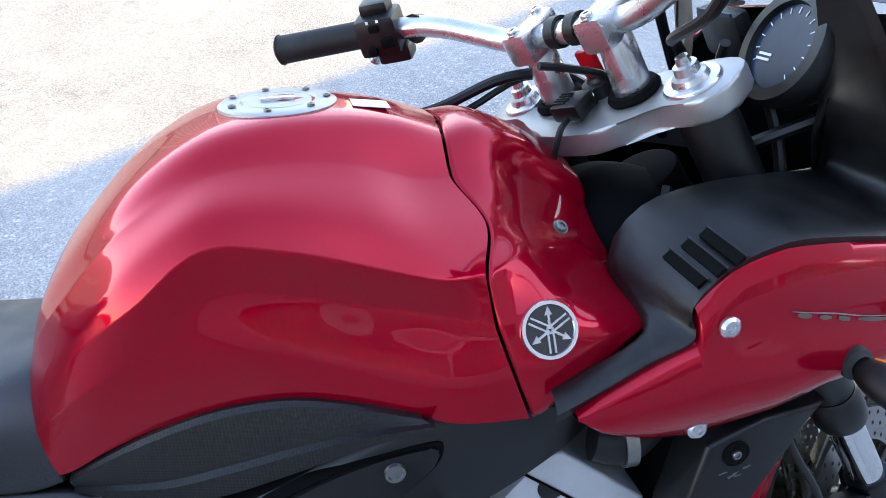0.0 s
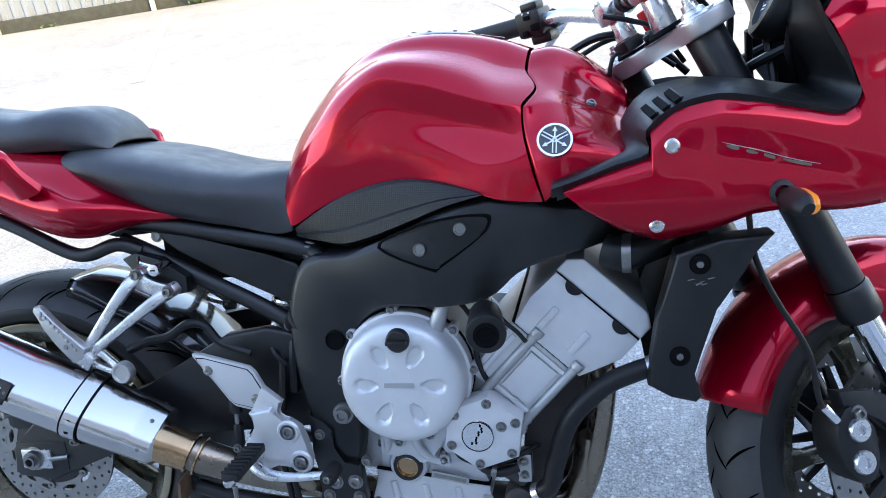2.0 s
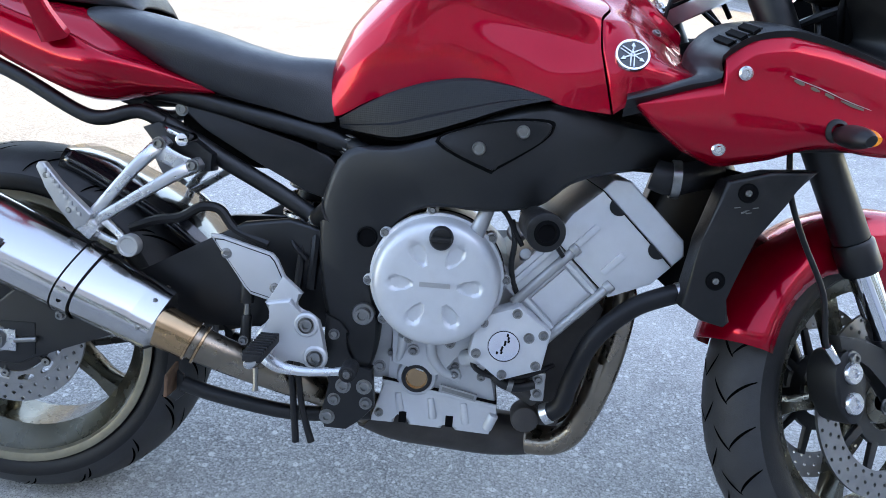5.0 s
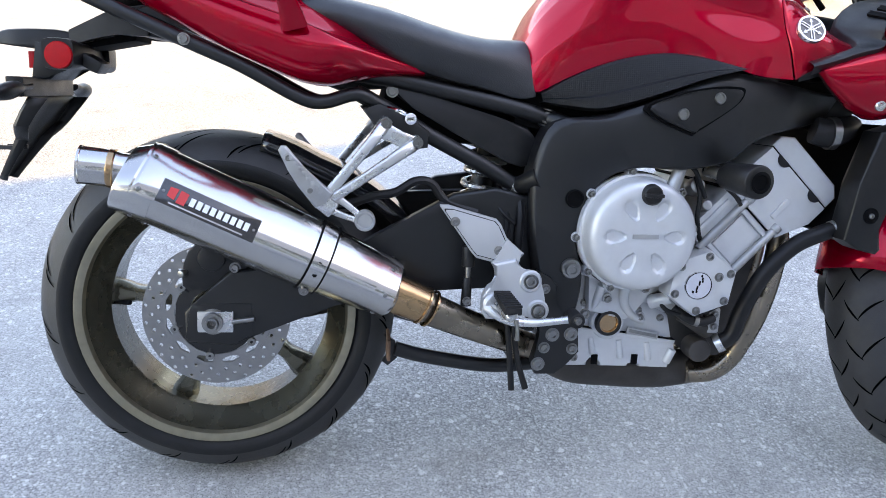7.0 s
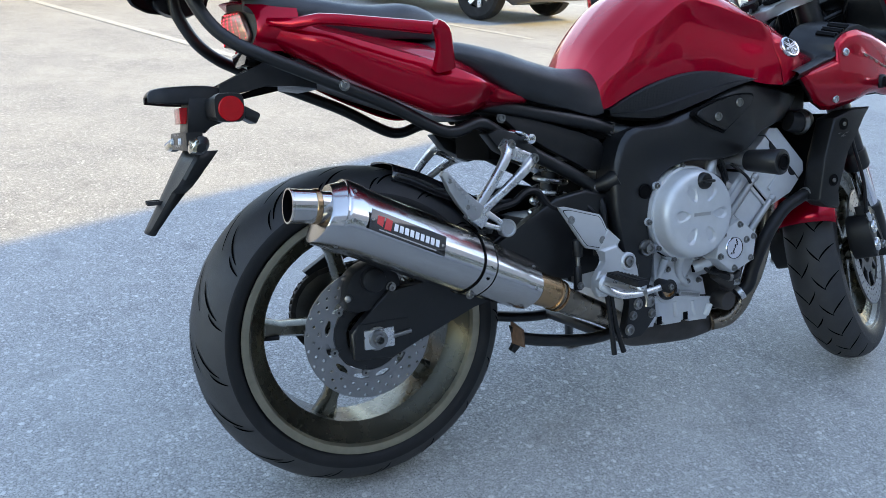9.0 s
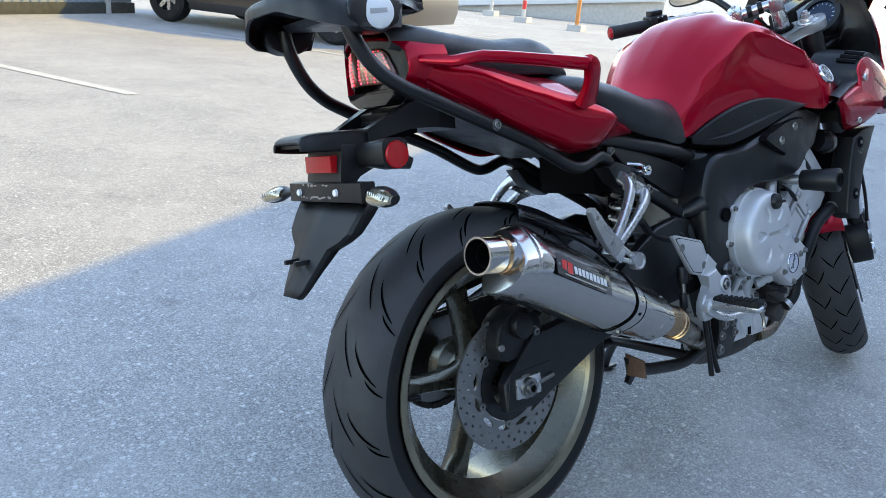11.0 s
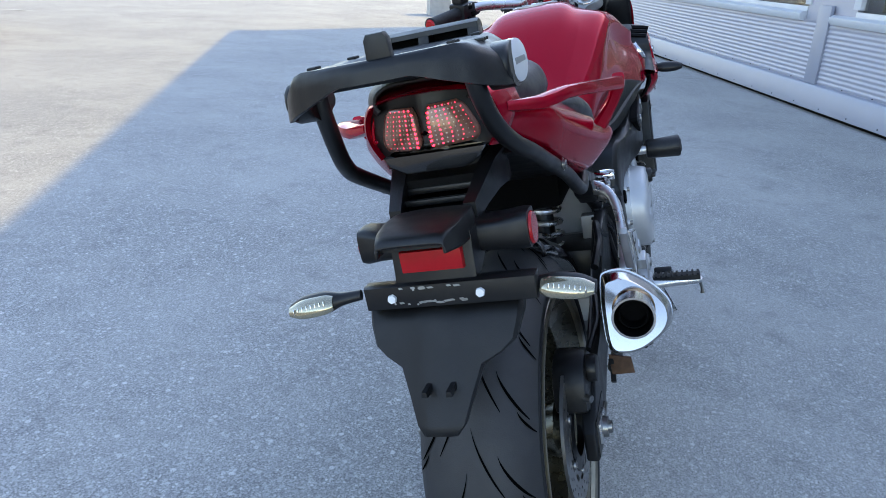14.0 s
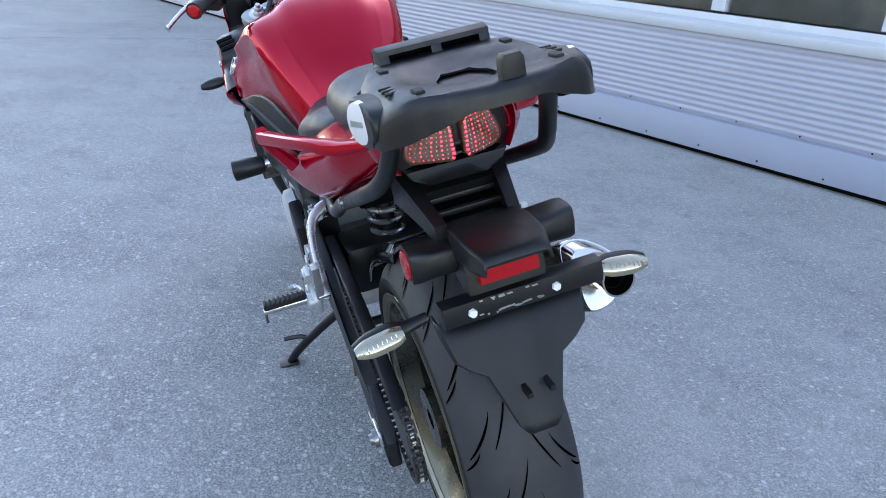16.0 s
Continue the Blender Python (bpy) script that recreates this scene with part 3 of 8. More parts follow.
# ---------------------------------------------------------------- the motorcycle
BIKE = tagged(new("motorcycle"), "crimson sport touring motorcycle with black frame, leaning on its side stand", "motorcycle")
BIKE.matrix_world = Matrix.Translation((-0.002, -0.070, -0.0015)) @ pose(0, 0, 0, 0, 0, 2.4) @ pose(0, 0, 0, -15, 0, 0)

AXLE_R = Vector((0, 0, 0.311))
TYRE_R = 0.306


def flip(o_name, bm, material, label="", parent=None, sharp=38):
    """The same part on both sides of the middle plane, as two parts."""
    other = mirror_y(bm)
    a = part(o_name, bm, material, parent or BIKE, label, sharp)
    b = part(o_name, other, material, parent or BIKE, label, sharp)
    return a, b


# ---- wheels, built round the origin with the axle along y
def tyre_bm(R, half, crown, tread=False):
    """The sidewalls of a tyre, or its tread from shoulder to shoulder."""
    if tread:
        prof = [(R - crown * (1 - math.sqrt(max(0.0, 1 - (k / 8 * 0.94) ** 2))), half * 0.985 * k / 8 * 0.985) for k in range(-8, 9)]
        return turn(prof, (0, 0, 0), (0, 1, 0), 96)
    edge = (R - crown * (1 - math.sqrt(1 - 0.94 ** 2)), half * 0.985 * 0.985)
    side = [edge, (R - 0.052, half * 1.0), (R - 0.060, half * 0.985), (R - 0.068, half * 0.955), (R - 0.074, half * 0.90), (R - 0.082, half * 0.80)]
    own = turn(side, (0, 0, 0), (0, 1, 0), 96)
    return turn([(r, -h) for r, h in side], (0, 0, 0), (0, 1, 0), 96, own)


def groove_bm(R, half, crown, n, bend, style):
    """Dark tread sipes laid along the crown of a tyre; bend above 1 turns them outwards late."""
    own = bmesh.new()
    def at(ang, a):
        r = R - crown * (1 - math.sqrt(max(0.0, 1 - (a * 0.94) ** 2))) + 0.0012
        return Vector((r * math.cos(ang), half * 0.985 * 0.985 * a, r * math.sin(ang)))
    for i in range(n):
        base = 2 * math.pi * i / n
        for side in (-1, 1):
            off = 0.0 if side < 0 else math.pi / n
            for (a0, a1, s0, s1, w) in style:
                steps = 8
                prev = None
                for k in range(steps + 1):
                    t = k / steps
                    a = (a0 + (a1 - a0) * t ** bend) * side
                    ang = base + off + s0 + (s1 - s0) * t
                    ww = w * math.sin(math.pi * min(0.97, max(0.06, t))) ** 0.5
                    p, q = at(ang - ww / R * 0.5, a), at(ang + ww / R * 0.5, a)
                    cur = (own.verts.new(p), own.verts.new(q))
                    if prev:
                        own.faces.new((prev[0], prev[1], cur[1], cur[0]))
                    prev = cur
    return own


def rim_bm(R, half, bead):
    prof = [(bead + 0.010, -half), (bead + 0.012, -half + 0.004), (bead + 0.004, -half + 0.006), (bead - 0.001, -half + 0.018),
            (bead - 0.026, -half * 0.55), (bead - 0.026, half * 0.55), (bead - 0.001, half - 0.018), (bead + 0.004, half - 0.006), (bead + 0.012, half - 0.004), (bead + 0.010, half),
            (bead + 0.002, half - 0.001), (bead - 0.008, half - 0.018), (bead - 0.034, half * 0.5), (bead - 0.034, -half * 0.5), (bead - 0.008, -half + 0.018), (bead + 0.002, -half + 0.001), (bead + 0.010, -half)]
    return turn(prof, (0, 0, 0), (0, 1, 0), 80)


def spoke_bm(r0, r1, w0, w1, d0, d1, ang, fork=0.0):
    """One tapered cast spoke from hub to rim."""
    rings = []
    for t in (0, 0.15, 0.4, 0.7, 0.92, 1):
        r = r0 + (r1 - r0) * t
        w = w0 + (w1 - w0) * t + (0.018 * max(0, t - 0.8) / 0.2) + 0.014 * max(0, 0.2 - t) / 0.2
        d = d0 + (d1 - d0) * t
        sec = [(-w, -d * 0.4), (-w * 0.55, -d), (w * 0.55, -d), (w, -d * 0.4), (w, d * 0.4), (w * 0.55, d), (-w * 0.55, d), (-w, d * 0.4)]
        rings.append([(r, y, s) for s, y in sec])
    own = loft(rings)
    own.transform(Matrix.Rotation(-ang, 4, "Y"))
    return own


def disc_bm(r_out, r_in, th, holes, rows, across=0.0033, along=0.0033):
    """A drilled brake disc: rings of cells, each with a round hole through it, staggered from ring to ring."""
    own = bmesh.new()
    step = (r_out - r_in) / rows
    y0, y1 = -th / 2, th / 2
    for k in range(rows):
        a, b = r_in + step * k, r_in + step * (k + 1)
        mid = (a + b) / 2
        for i in range(holes):
            t0 = 2 * math.pi * (i + k / 2) / holes
            t1 = t0 + 2 * math.pi / holes
            tm = (t0 + t1) / 2
            edge = [(a, t0), (a, tm), (a, t1), (mid, t1), (b, t1), (b, tm), (b, t0), (mid, t0)]
            outer = [(r * math.cos(t), r * math.sin(t)) for r, t in edge]
            cx, cz = mid * math.cos(tm), mid * math.sin(tm)
            inner = []
            for x, z in outer:
                u = (x - cx) * math.cos(tm) + (z - cz) * math.sin(tm)
                v = (z - cz) * math.cos(tm) - (x - cx) * math.sin(tm)
                d = math.hypot(u, v)
                u, v = u / d * across, v / d * along
                inner.append((cx + u * math.cos(tm) - v * math.sin(tm), cz + u * math.sin(tm) + v * math.cos(tm)))
            vo = [[own.verts.new((x, y, z)) for x, z in outer] for y in (y0, y1)]
            vi = [[own.verts.new((x, y, z)) for x, z in inner] for y in (y0, y1)]
            for j in range(8):
                n = (j + 1) % 8
                own.faces.new((vo[0][j], vo[0][n], vi[0][n], vi[0][j]))
                own.faces.new((vo[1][n], vo[1][j], vi[1][j], vi[1][n]))
                own.faces.new((vi[0][j], vi[0][n], vi[1][n], vi[1][j]))
            for j in ((0, 1) if k == 0 else ()) + ((4, 5) if k == rows - 1 else ()):
                own.faces.new((vo[0][j], vo[1][j], vo[1][j + 1], vo[0][j + 1]))
    bmesh.ops.remove_doubles(own, verts=own.verts, dist=1e-5)
    return own


def rear_wheel():
    m = Matrix.Translation(AXLE_R)
    hub = turn([(0.018, -0.075), (0.045, -0.075), (0.05, -0.06), (0.04, -0.035), (0.04, 0.035), (0.055, 0.05), (0.055, 0.075), (0.018, 0.075)], (0, 0, 0), (0, 1, 0), 32)
    w = part("rear_wheel", rim_bm(TYRE_R, 0.084, 0.218), BRONZE, BIKE, "bronze five-spoke cast rear wheel", m=m)
    part("hub", hub, BRONZE, w)
    for s in (-1, 1):
        part("rim_lip", turn([(0.2170, -0.006), (0.2205, 0.001), (0.2290, 0.002), (0.2325, 0.004), (0.2325, 0.007), (0.2280, 0.0075), (0.2190, 0.005), (0.2150, -0.002)], (0, s * 0.0795, 0), (0, s, 0), 80), RIM_EDGE, w)
        part("rim_step", turn([(0.188, 0.0), (0.1915, 0.0), (0.192, 0.003), (0.188, 0.003)], (0, s * 0.041, 0), (0, s, 0), 80), RIM_EDGE, w)
    for k in range(5):
        part("spoke", spoke_bm(0.035, 0.196, 0.017, 0.012, 0.03, 0.022, radians(31 + 72 * k)), BRONZE, w)
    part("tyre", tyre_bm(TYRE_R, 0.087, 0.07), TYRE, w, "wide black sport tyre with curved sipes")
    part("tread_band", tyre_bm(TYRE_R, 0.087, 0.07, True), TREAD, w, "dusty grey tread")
    part("tread", groove_bm(TYRE_R, 0.087, 0.07, 17, 1.35, [(0.05, 0.50, 0.0, 0.30, 0.0072), (0.44, 0.90, 0.12, 0.33, 0.0070), (0.74, 0.98, 0.30, 0.39, 0.0052)]), SIPE, w)
    part("brake_disc", disc_bm(0.122, 0.092, 0.005, 24, 3), DISC, w, "drilled steel rear brake disc").location = (0, -0.088, 0)
    part("disc_web", disc_bm(0.0922, 0.070, 0.0048, 12, 1, 0.0055, 0.0150), DISC, w).location = (0, -0.088, 0)
    car = turn([(0.046, -0.006), (0.068, -0.004), (0.068, 0.004), (0.046, 0.006), (0.046, -0.006)], (0, -0.088, 0), (0, 1, 0), 40)
    for k in range(6):
        a = radians(60 * k + 20)
        part("carrier_arm", rod((0.060 * math.cos(a), -0.088, 0.060 * math.sin(a)), (0.076 * math.cos(a), -0.088, 0.076 * math.sin(a)), 0.0055, n=12), FRAME_BLACK, w)
        part("bobbin_ring", turn([(0.0025, 0.0035), (0.0045, 0.0042), (0.007, 0.0035), (0.0075, 0.0)], (0.074 * math.cos(a), -0.0905, 0.074 * math.sin(a)), (0, -1, 0), 16), BOLT, w)
    part("disc_carrier", car, FRAME_BLACK, w)
    part("sprocket", sprocket_bm(0.088, 42), BOLT, w).location = (0, 0.124, 0)
    valve = rod((-0.19, -0.012, 0.0), (-0.155, -0.035, 0.004), 0.0045, bevel=0.001)
    part("valve", valve, HOSE, w)
    for a in (-1.35, -1.15):
        wt = prism([(-0.02, -0.006), (0.02, -0.006), (0.02, 0.006), (-0.02, 0.006)], 0.1945, 0.1975, 0.001, axis="z")
        wt.transform(Matrix.Rotation(-(a + 1.5708 + math.pi), 4, "Y") @ Matrix.Translation((0, -0.045 if a < -1.2 else 0.0, -0.0)))
        part("balance_weight", wt, BOLT, w)
    return w


def sprocket_bm(r, teeth):
    pts = []
    for i in range(teeth):
        for f, rr in ((0, r), (0.3, r + 0.008), (0.5, r + 0.008), (0.8, r)):
            a = 2 * math.pi * (i + f) / teeth
            pts.append((rr * math.cos(a), rr * math.sin(a)))
    return prism(pts, -0.003, 0.003, 0)


rear_wheel()

# ---- steering: built in its own frame, z along the steering axis, then turned to the left
RAKE, STEER = 27.7, 28.2
STEER_M = Matrix.Translation((1.0564, 0, 0.9056)) @ pose(0, 0, 0, 0, -RAKE, 0) @ pose(0, 0, 0, 0, 0, STEER)
FRONT_AXLE = Vector((0.03, 0, -0.700))


def spart(name, bm, material, label="", parent=None, sharp=38):
    return part(name, bm, material, parent or BIKE, label, sharp, None if parent else STEER_M)


def front_wheel():
    m = STEER_M @ Matrix.Translation(FRONT_AXLE) @ pose(0, 0, 0, 0, RAKE, 0)
    w = part("front_wheel", rim_bm(0.3, 0.054, 0.216), BRONZE, BIKE, "bronze five-spoke cast front wheel", m=m)
    part("hub", turn([(0.014, -0.06), (0.035, -0.06), (0.038, -0.04), (0.03, -0.02), (0.03, 0.02), (0.038, 0.04), (0.035, 0.06), (0.014, 0.06)], (0, 0, 0), (0, 1, 0), 32), BRONZE, w)
    for k in range(5):
        part("spoke", spoke_bm(0.026, 0.19, 0.015, 0.010, 0.022, 0.018, radians(40 + 72 * k)), BRONZE, w)
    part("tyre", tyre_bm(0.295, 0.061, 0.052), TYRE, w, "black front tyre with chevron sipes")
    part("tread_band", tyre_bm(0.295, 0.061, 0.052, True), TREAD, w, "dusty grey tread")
    part("tread", groove_bm(0.295, 0.061, 0.052, 25, 1.3, [(0.0, 0.42, 0.0, 0.13, 0.0068), (0.38, 0.96, 0.125, -0.01, 0.0060)]), SIPE, w)
    for s in (-1, 1):
        d = part("brake_disc", disc_bm(0.155, 0.110, 0.005, 36, 3), DISC, w, "drilled floating front brake disc")
        d.location = (0, s * 0.068, 0)
        car = turn([(0.045, -0.004), (0.07, -0.004), (0.07, 0.004), (0.045, 0.004), (0.045, -0.004)], (0, 0, 0), (0, 1, 0), 40)
        for k in range(10):
            a = radians(36 * k)
            part("carrier_arm", prism([(0.066 * math.cos(a - 0.12), 0.066 * math.sin(a - 0.12)), (0.116 * math.cos(a - 0.05), 0.116 * math.sin(a - 0.05)), (0.116 * math.cos(a + 0.05), 0.116 * math.sin(a + 0.05)), (0.066 * math.cos(a + 0.12), 0.066 * math.sin(a + 0.12))], -0.0045, 0.0045, 0.0015), FRAME_BLACK, w).location = (0, s * 0.064, 0)
        part("disc_carrier", car, FRAME_BLACK, w).location = (0, s * 0.064, 0)
    return w


front_wheel()


def fork():
    for s in (-1, 1):
        y = s * 0.108
        leg = rod((0.03, y, 0.015), (0.03, y, -0.41), 0.0275, bevel=0.003, n=28)
        leg = turn([(0.0275, -0.41), (0.031, -0.415), (0.031, -0.455), (0.0285, -0.462), (0.022, -0.462)], (0.03, y, 0), (0, 0, 1), 28, leg)
        f = spart("fork_leg", leg, FRAME_BLACK, "black upside-down fork tube")
        spart("slider", rod((0.03, y, -0.45), (0.03, y, -0.64), 0.0215, n=28), CHROME, "chrome fork slider", f)
        low = rod((0.03, y, -0.572), (0.03, y, -0.712), 0.027, 0.024, n=24, bevel=0.004)
        low = prism([(-0.070, -0.520), (-0.02, -0.552), (0.02, -0.602), (0.056, -0.592), (0.058, -0.717), (0.03, -0.737), (0.0, -0.717), (-0.012, -0.632), (-0.03, -0.590), (-0.074, -0.545)], y - 0.013, y + 0.013, 0.005, bm=low)
        spart("fork_foot", low, FRAME_BLACK, "black cast fork foot", f)
        cap = turn([(0, 0.047), (0.006, 0.047), (0.007, 0.040), (0.011, 0.039), (0.012, 0.031), (0.016, 0.029), (0.018, 0.0235), (0.026, 0.0225), (0.0275, 0.0205), (0.0275, 0.0165), (0, 0.0165)], (0.03, y, 0), (0, 0, 1), 24)
        spart("fork_cap", cap, ALU, "machined aluminium fork cap", f)
        ca = prism([(-0.096, -0.556), (-0.066, -0.546), (-0.050, -0.575), (-0.060, -0.628), (-0.086, -0.655), (-0.110, -0.645), (-0.114, -0.595)], y - s * 0.012 - 0.028, y - s * 0.012 + 0.028, 0.008, 3)
        c = spart("brake_caliper", ca, DUSTY, "black four-piston brake caliper", f)
        for (bx, bz) in ((-0.074, -0.580), (-0.092, -0.622)):
            spart("piston_cap", turn([(0, 0.002), (0.006, 0.002), (0.007, 0.005), (0.015, 0.005), (0.017, 0.002), (0.017, -0.004), (0, -0.004)], (bx, y + s * 0.018, bz), (0, s, 0), 20), ALU, "", f)
        for (bx, bz) in ((-0.062, -0.562), (-0.03, -0.662), (0.03, -0.700)):
            spart("bolt", bolt_mesh((bx, y + s * 0.016, bz), (0, s, 0), 0.009, 0.007), BOLT, "", f)
    # top yoke
    yoke = [(0.068, -0.115), (0.058, -0.146), (0.024, -0.149), (0.0, -0.132), (-0.006, -0.08), (-0.034, -0.045), (-0.04, 0.0)]
    yoke += [(x, -y) for x, y in yoke[::-1][1:]]
    yoke += [(0.052, 0.065), (0.05, 0.0), (0.052, -0.065)]
    y_ = spart("top_yoke", prism(yoke, -0.006, 0.019, 0.004, 3, axis="z"), CAST, "silver cast aluminium top yoke")
    spart("stem_nut", turn([(0, 0.03), (0.008, 0.03), (0.009, 0.024), (0.017, 0.024), (0.018, 0.018), (0, 0.018)], (0, 0, 0.006), (0, 0, 1), 6), CHROME, "", y_)
    spart("lower_yoke", prism([(0.07, -0.14), (-0.01, -0.14), (-0.04, -0.04), (-0.04, 0.04), (-0.01, 0.14), (0.07, 0.14)], -0.22, -0.18, 0.006, axis="z"), FRAME_BLACK, "", y_)
    # risers and clamps
    for s in (-1, 1):
        r = rod((0.022, s * 0.049, 0.018), (0.030, s * 0.049, 0.086), 0.019, 0.0165, bevel=0.003, n=24)
        spart("riser", r, ALU, "silver bar riser", y_)
        spart("riser_foot", turn([(0.019, 0.02), (0.026, 0.02), (0.027, 0.023), (0.024, 0.028), (0.019, 0.028)], (0.022, s * 0.049, 0), (0, 0, 1), 24), DARK, "", y_)
        c = box(0.030, s * 0.049, 0.094, 0.058, 0.034, 0.036, 0.008)
        c = bolt_mesh((0.010, s * 0.049, 0.112), (0, 0, 1), 0.006, 0.004, c)
        c = bolt_mesh((0.050, s * 0.049, 0.112), (0, 0, 1), 0.006, 0.004, c)
        spart("bar_clamp", c, ALU, "silver handlebar clamp", y_)


fork()


def handlebar():
    def side(s):
        return [(0.030, 0, 0.093), (0.030, s * 0.075, 0.094), (0.030, s * 0.122, 0.110), (0.024, s * 0.175, 0.134), (0.006, s * 0.225, 0.151), (-0.073, s * 0.338, 0.195)]
    h = spart("handlebar", tube(side(-1)[::-1] + side(1)[1:], 0.0125, 14, 6), ALU, "polished aluminium handlebar turned to the left")
    for s in (-1, 1):
        a, b = Vector((-0.010, s * 0.250, 0.161)), Vector((-0.073, s * 0.338, 0.195))
        g = tube([a, a.lerp(b, 0.04), a.lerp(b, 0.5), a.lerp(b, 0.97), b], [0.02, 0.0165, 0.0165, 0.017, 0.0185], 18, 4)
        spart("grip", g, RUBBER, "black rubber grip", h)
        d = (b - a).normalized()
        spart("bar_end", rod(b - d * 0.002, b + d * 0.006, 0.0165, 0.012, bevel=0.002), RED_LENS, "red anodised bar end", h)
        # switch housing
        M = basis(a.lerp(b, -0.14), d, (0, 0, 1))
        sw = box(0, 0, 0, 0.05, 0.046, 0.05, 0.008, m=M)
        sw = box(0.0, 0.028, 0.004, 0.034, 0.016, 0.03, 0.005, sw, M)
        sw = box(-0.01, -0.028, 0.006 * s, 0.04, 0.02, 0.034, 0.005, sw, M)
        k = spart("switch_housing", sw, PLASTIC, "black switch housing with buttons", h)
        btn = box(0.0, 0.012, -0.026 * s, 0.012, 0.008, 0.006, 0.002, None, M)
        btn = box(-0.012, -0.006, -0.026 * s, 0.016, 0.012, 0.006, 0.002, btn, M)
        btn = box(0.008, -0.014, -0.026 * s, 0.01, 0.01, 0.008, 0.002, btn, M)
        spart("buttons", btn, DARK, "", h)
        mk = box(-0.006, 0.02, -0.0262 * s, 0.003, 0.003, 0.001, 0, None, M)
        mk = box(0.006, 0.02, -0.0262 * s, 0.003, 0.003, 0.001, 0, mk, M)
        spart("switch_mark", mk, WHITE, "", h)
        # lever ahead of the grip
        p0 = Vector((0.035, s * 0.205, 0.136))
        lev = tube([p0, (0.048, s * 0.255, 0.130), (0.048, s * 0.305, 0.120), (0.042, s * 0.348, 0.108), (0.040, s * 0.358, 0.105)], [0.008, 0.0075, 0.0055, 0.005, 0.0075], 10, 5, flat=1.3)
        spart("lever", lev, ALU, "bare aluminium hand lever", h)
        spart("lever_perch", tube([(0.014, s * 0.20, 0.142), p0], [0.017, 0.011], 12, 2), FRAME_BLACK, "", h)
    return h


handlebar()


# ---- bodywork
TANK = [
    (0.503, [(0, 0.790), (0.035, 0.788), (0.065, 0.776), (0.084, 0.762), (0.092, 0.752), (0.102, 0.736), (0.107, 0.718), (0.110, 0.702)]),
    (0.527, [(0, 0.842), (0.045, 0.837), (0.080, 0.820), (0.102, 0.797), (0.110, 0.784), (0.118, 0.760), (0.118, 0.732), (0.116, 0.704)]),
    (0.568, [(0, 0.892), (0.055, 0.885), (0.097, 0.866), (0.124, 0.840), (0.132, 0.826), (0.139, 0.793), (0.134, 0.757), (0.128, 0.727)]),
    (0.62, [(0, 0.938), (0.065, 0.931), (0.108, 0.912), (0.142, 0.890), (0.156, 0.866), (0.153, 0.826), (0.149, 0.787), (0.142, 0.750)]),
    (0.68, [(0, 0.966), (0.068, 0.961), (0.108, 0.941), (0.150, 0.927), (0.169, 0.909), (0.162, 0.868), (0.165, 0.812), (0.157, 0.766)]),
    (0.74, [(0, 0.973), (0.064, 0.968), (0.104, 0.945), (0.160, 0.926), (0.182, 0.902), (0.168, 0.860), (0.177, 0.808), (0.174, 0.769)]),
    (0.80, [(0, 0.968), (0.058, 0.962), (0.100, 0.935), (0.164, 0.910), (0.193, 0.883), (0.178, 0.844), (0.191, 0.797), (0.194, 0.757)]),
    (0.85, [(0, 0.955), (0.053, 0.950), (0.097, 0.915), (0.165, 0.890), (0.202, 0.868), (0.192, 0.832), (0.207, 0.785), (0.209, 0.742)]),
    (0.890, [(0, 0.939, 0.003), (0.050, 0.935, -0.002), (0.092, 0.908, -0.006), (0.142, 0.883, 0.010), (0.192, 0.862, -0.006), (0.205, 0.822, -0.004), (0.215, 0.780, 0.006), (0.215, 0.737, 0.018)]),
]
COVER = [
    (0.8930, [(0, 0.937, 0.003), (0.050, 0.933, -0.002), (0.092, 0.906, -0.006), (0.142, 0.881, 0.010), (0.192, 0.860, -0.006), (0.205, 0.820, -0.004), (0.215, 0.779, 0.006), (0.215, 0.737, 0.018)]),
    (0.925, [(0, 0.940), (0.046, 0.934), (0.082, 0.906), (0.124, 0.878), (0.166, 0.862), (0.203, 0.832), (0.221, 0.795), (0.220, 0.748)]),
    (0.965, [(0, 0.924), (0.044, 0.916), (0.066, 0.884), (0.108, 0.859), (0.138, 0.849), (0.180, 0.826), (0.211, 0.800), (0.214, 0.767)]),
    (1.00, [(0, 0.898), (0.044, 0.888), (0.060, 0.862), (0.092, 0.842), (0.110, 0.836), (0.150, 0.816), (0.193, 0.800), (0.203, 0.785)]),
    (1.026, [(0, 0.876), (0.042, 0.866), (0.054, 0.842), (0.080, 0.826), (0.096, 0.820), (0.135, 0.806), (0.180, 0.797), (0.192, 0.791)]),
]


def crisp(stations, picks, f):
    """Splits the picked section points in two, so that the skin folds there."""
    out = []
    for x, s in stations:
        s = [p if len(p) > 2 else (*p, 0.0) for p in s]
        t = []
        for k, p in enumerate(s):
            if k in picks:
                for q in (s[k - 1], s[k + 1]):
                    t.append(tuple(a + (b - a) * f for a, b in zip(p, q)))
            else:
                t.append(p)
        out.append((x, t))
    return out


def shell(name, stations, material, label, nx=5, ns=5, sharp=50, thick=0.004):
    rings = grid_loft(stations, nx, ns)
    bm = loft(rings, False, False)
    ob = part(name, bm, material, BIKE, label, sharp)
    if thick:
        s = ob.modifiers.new("thickness", "SOLIDIFY")
        s.thickness, s.offset = thick, -1
    return ob


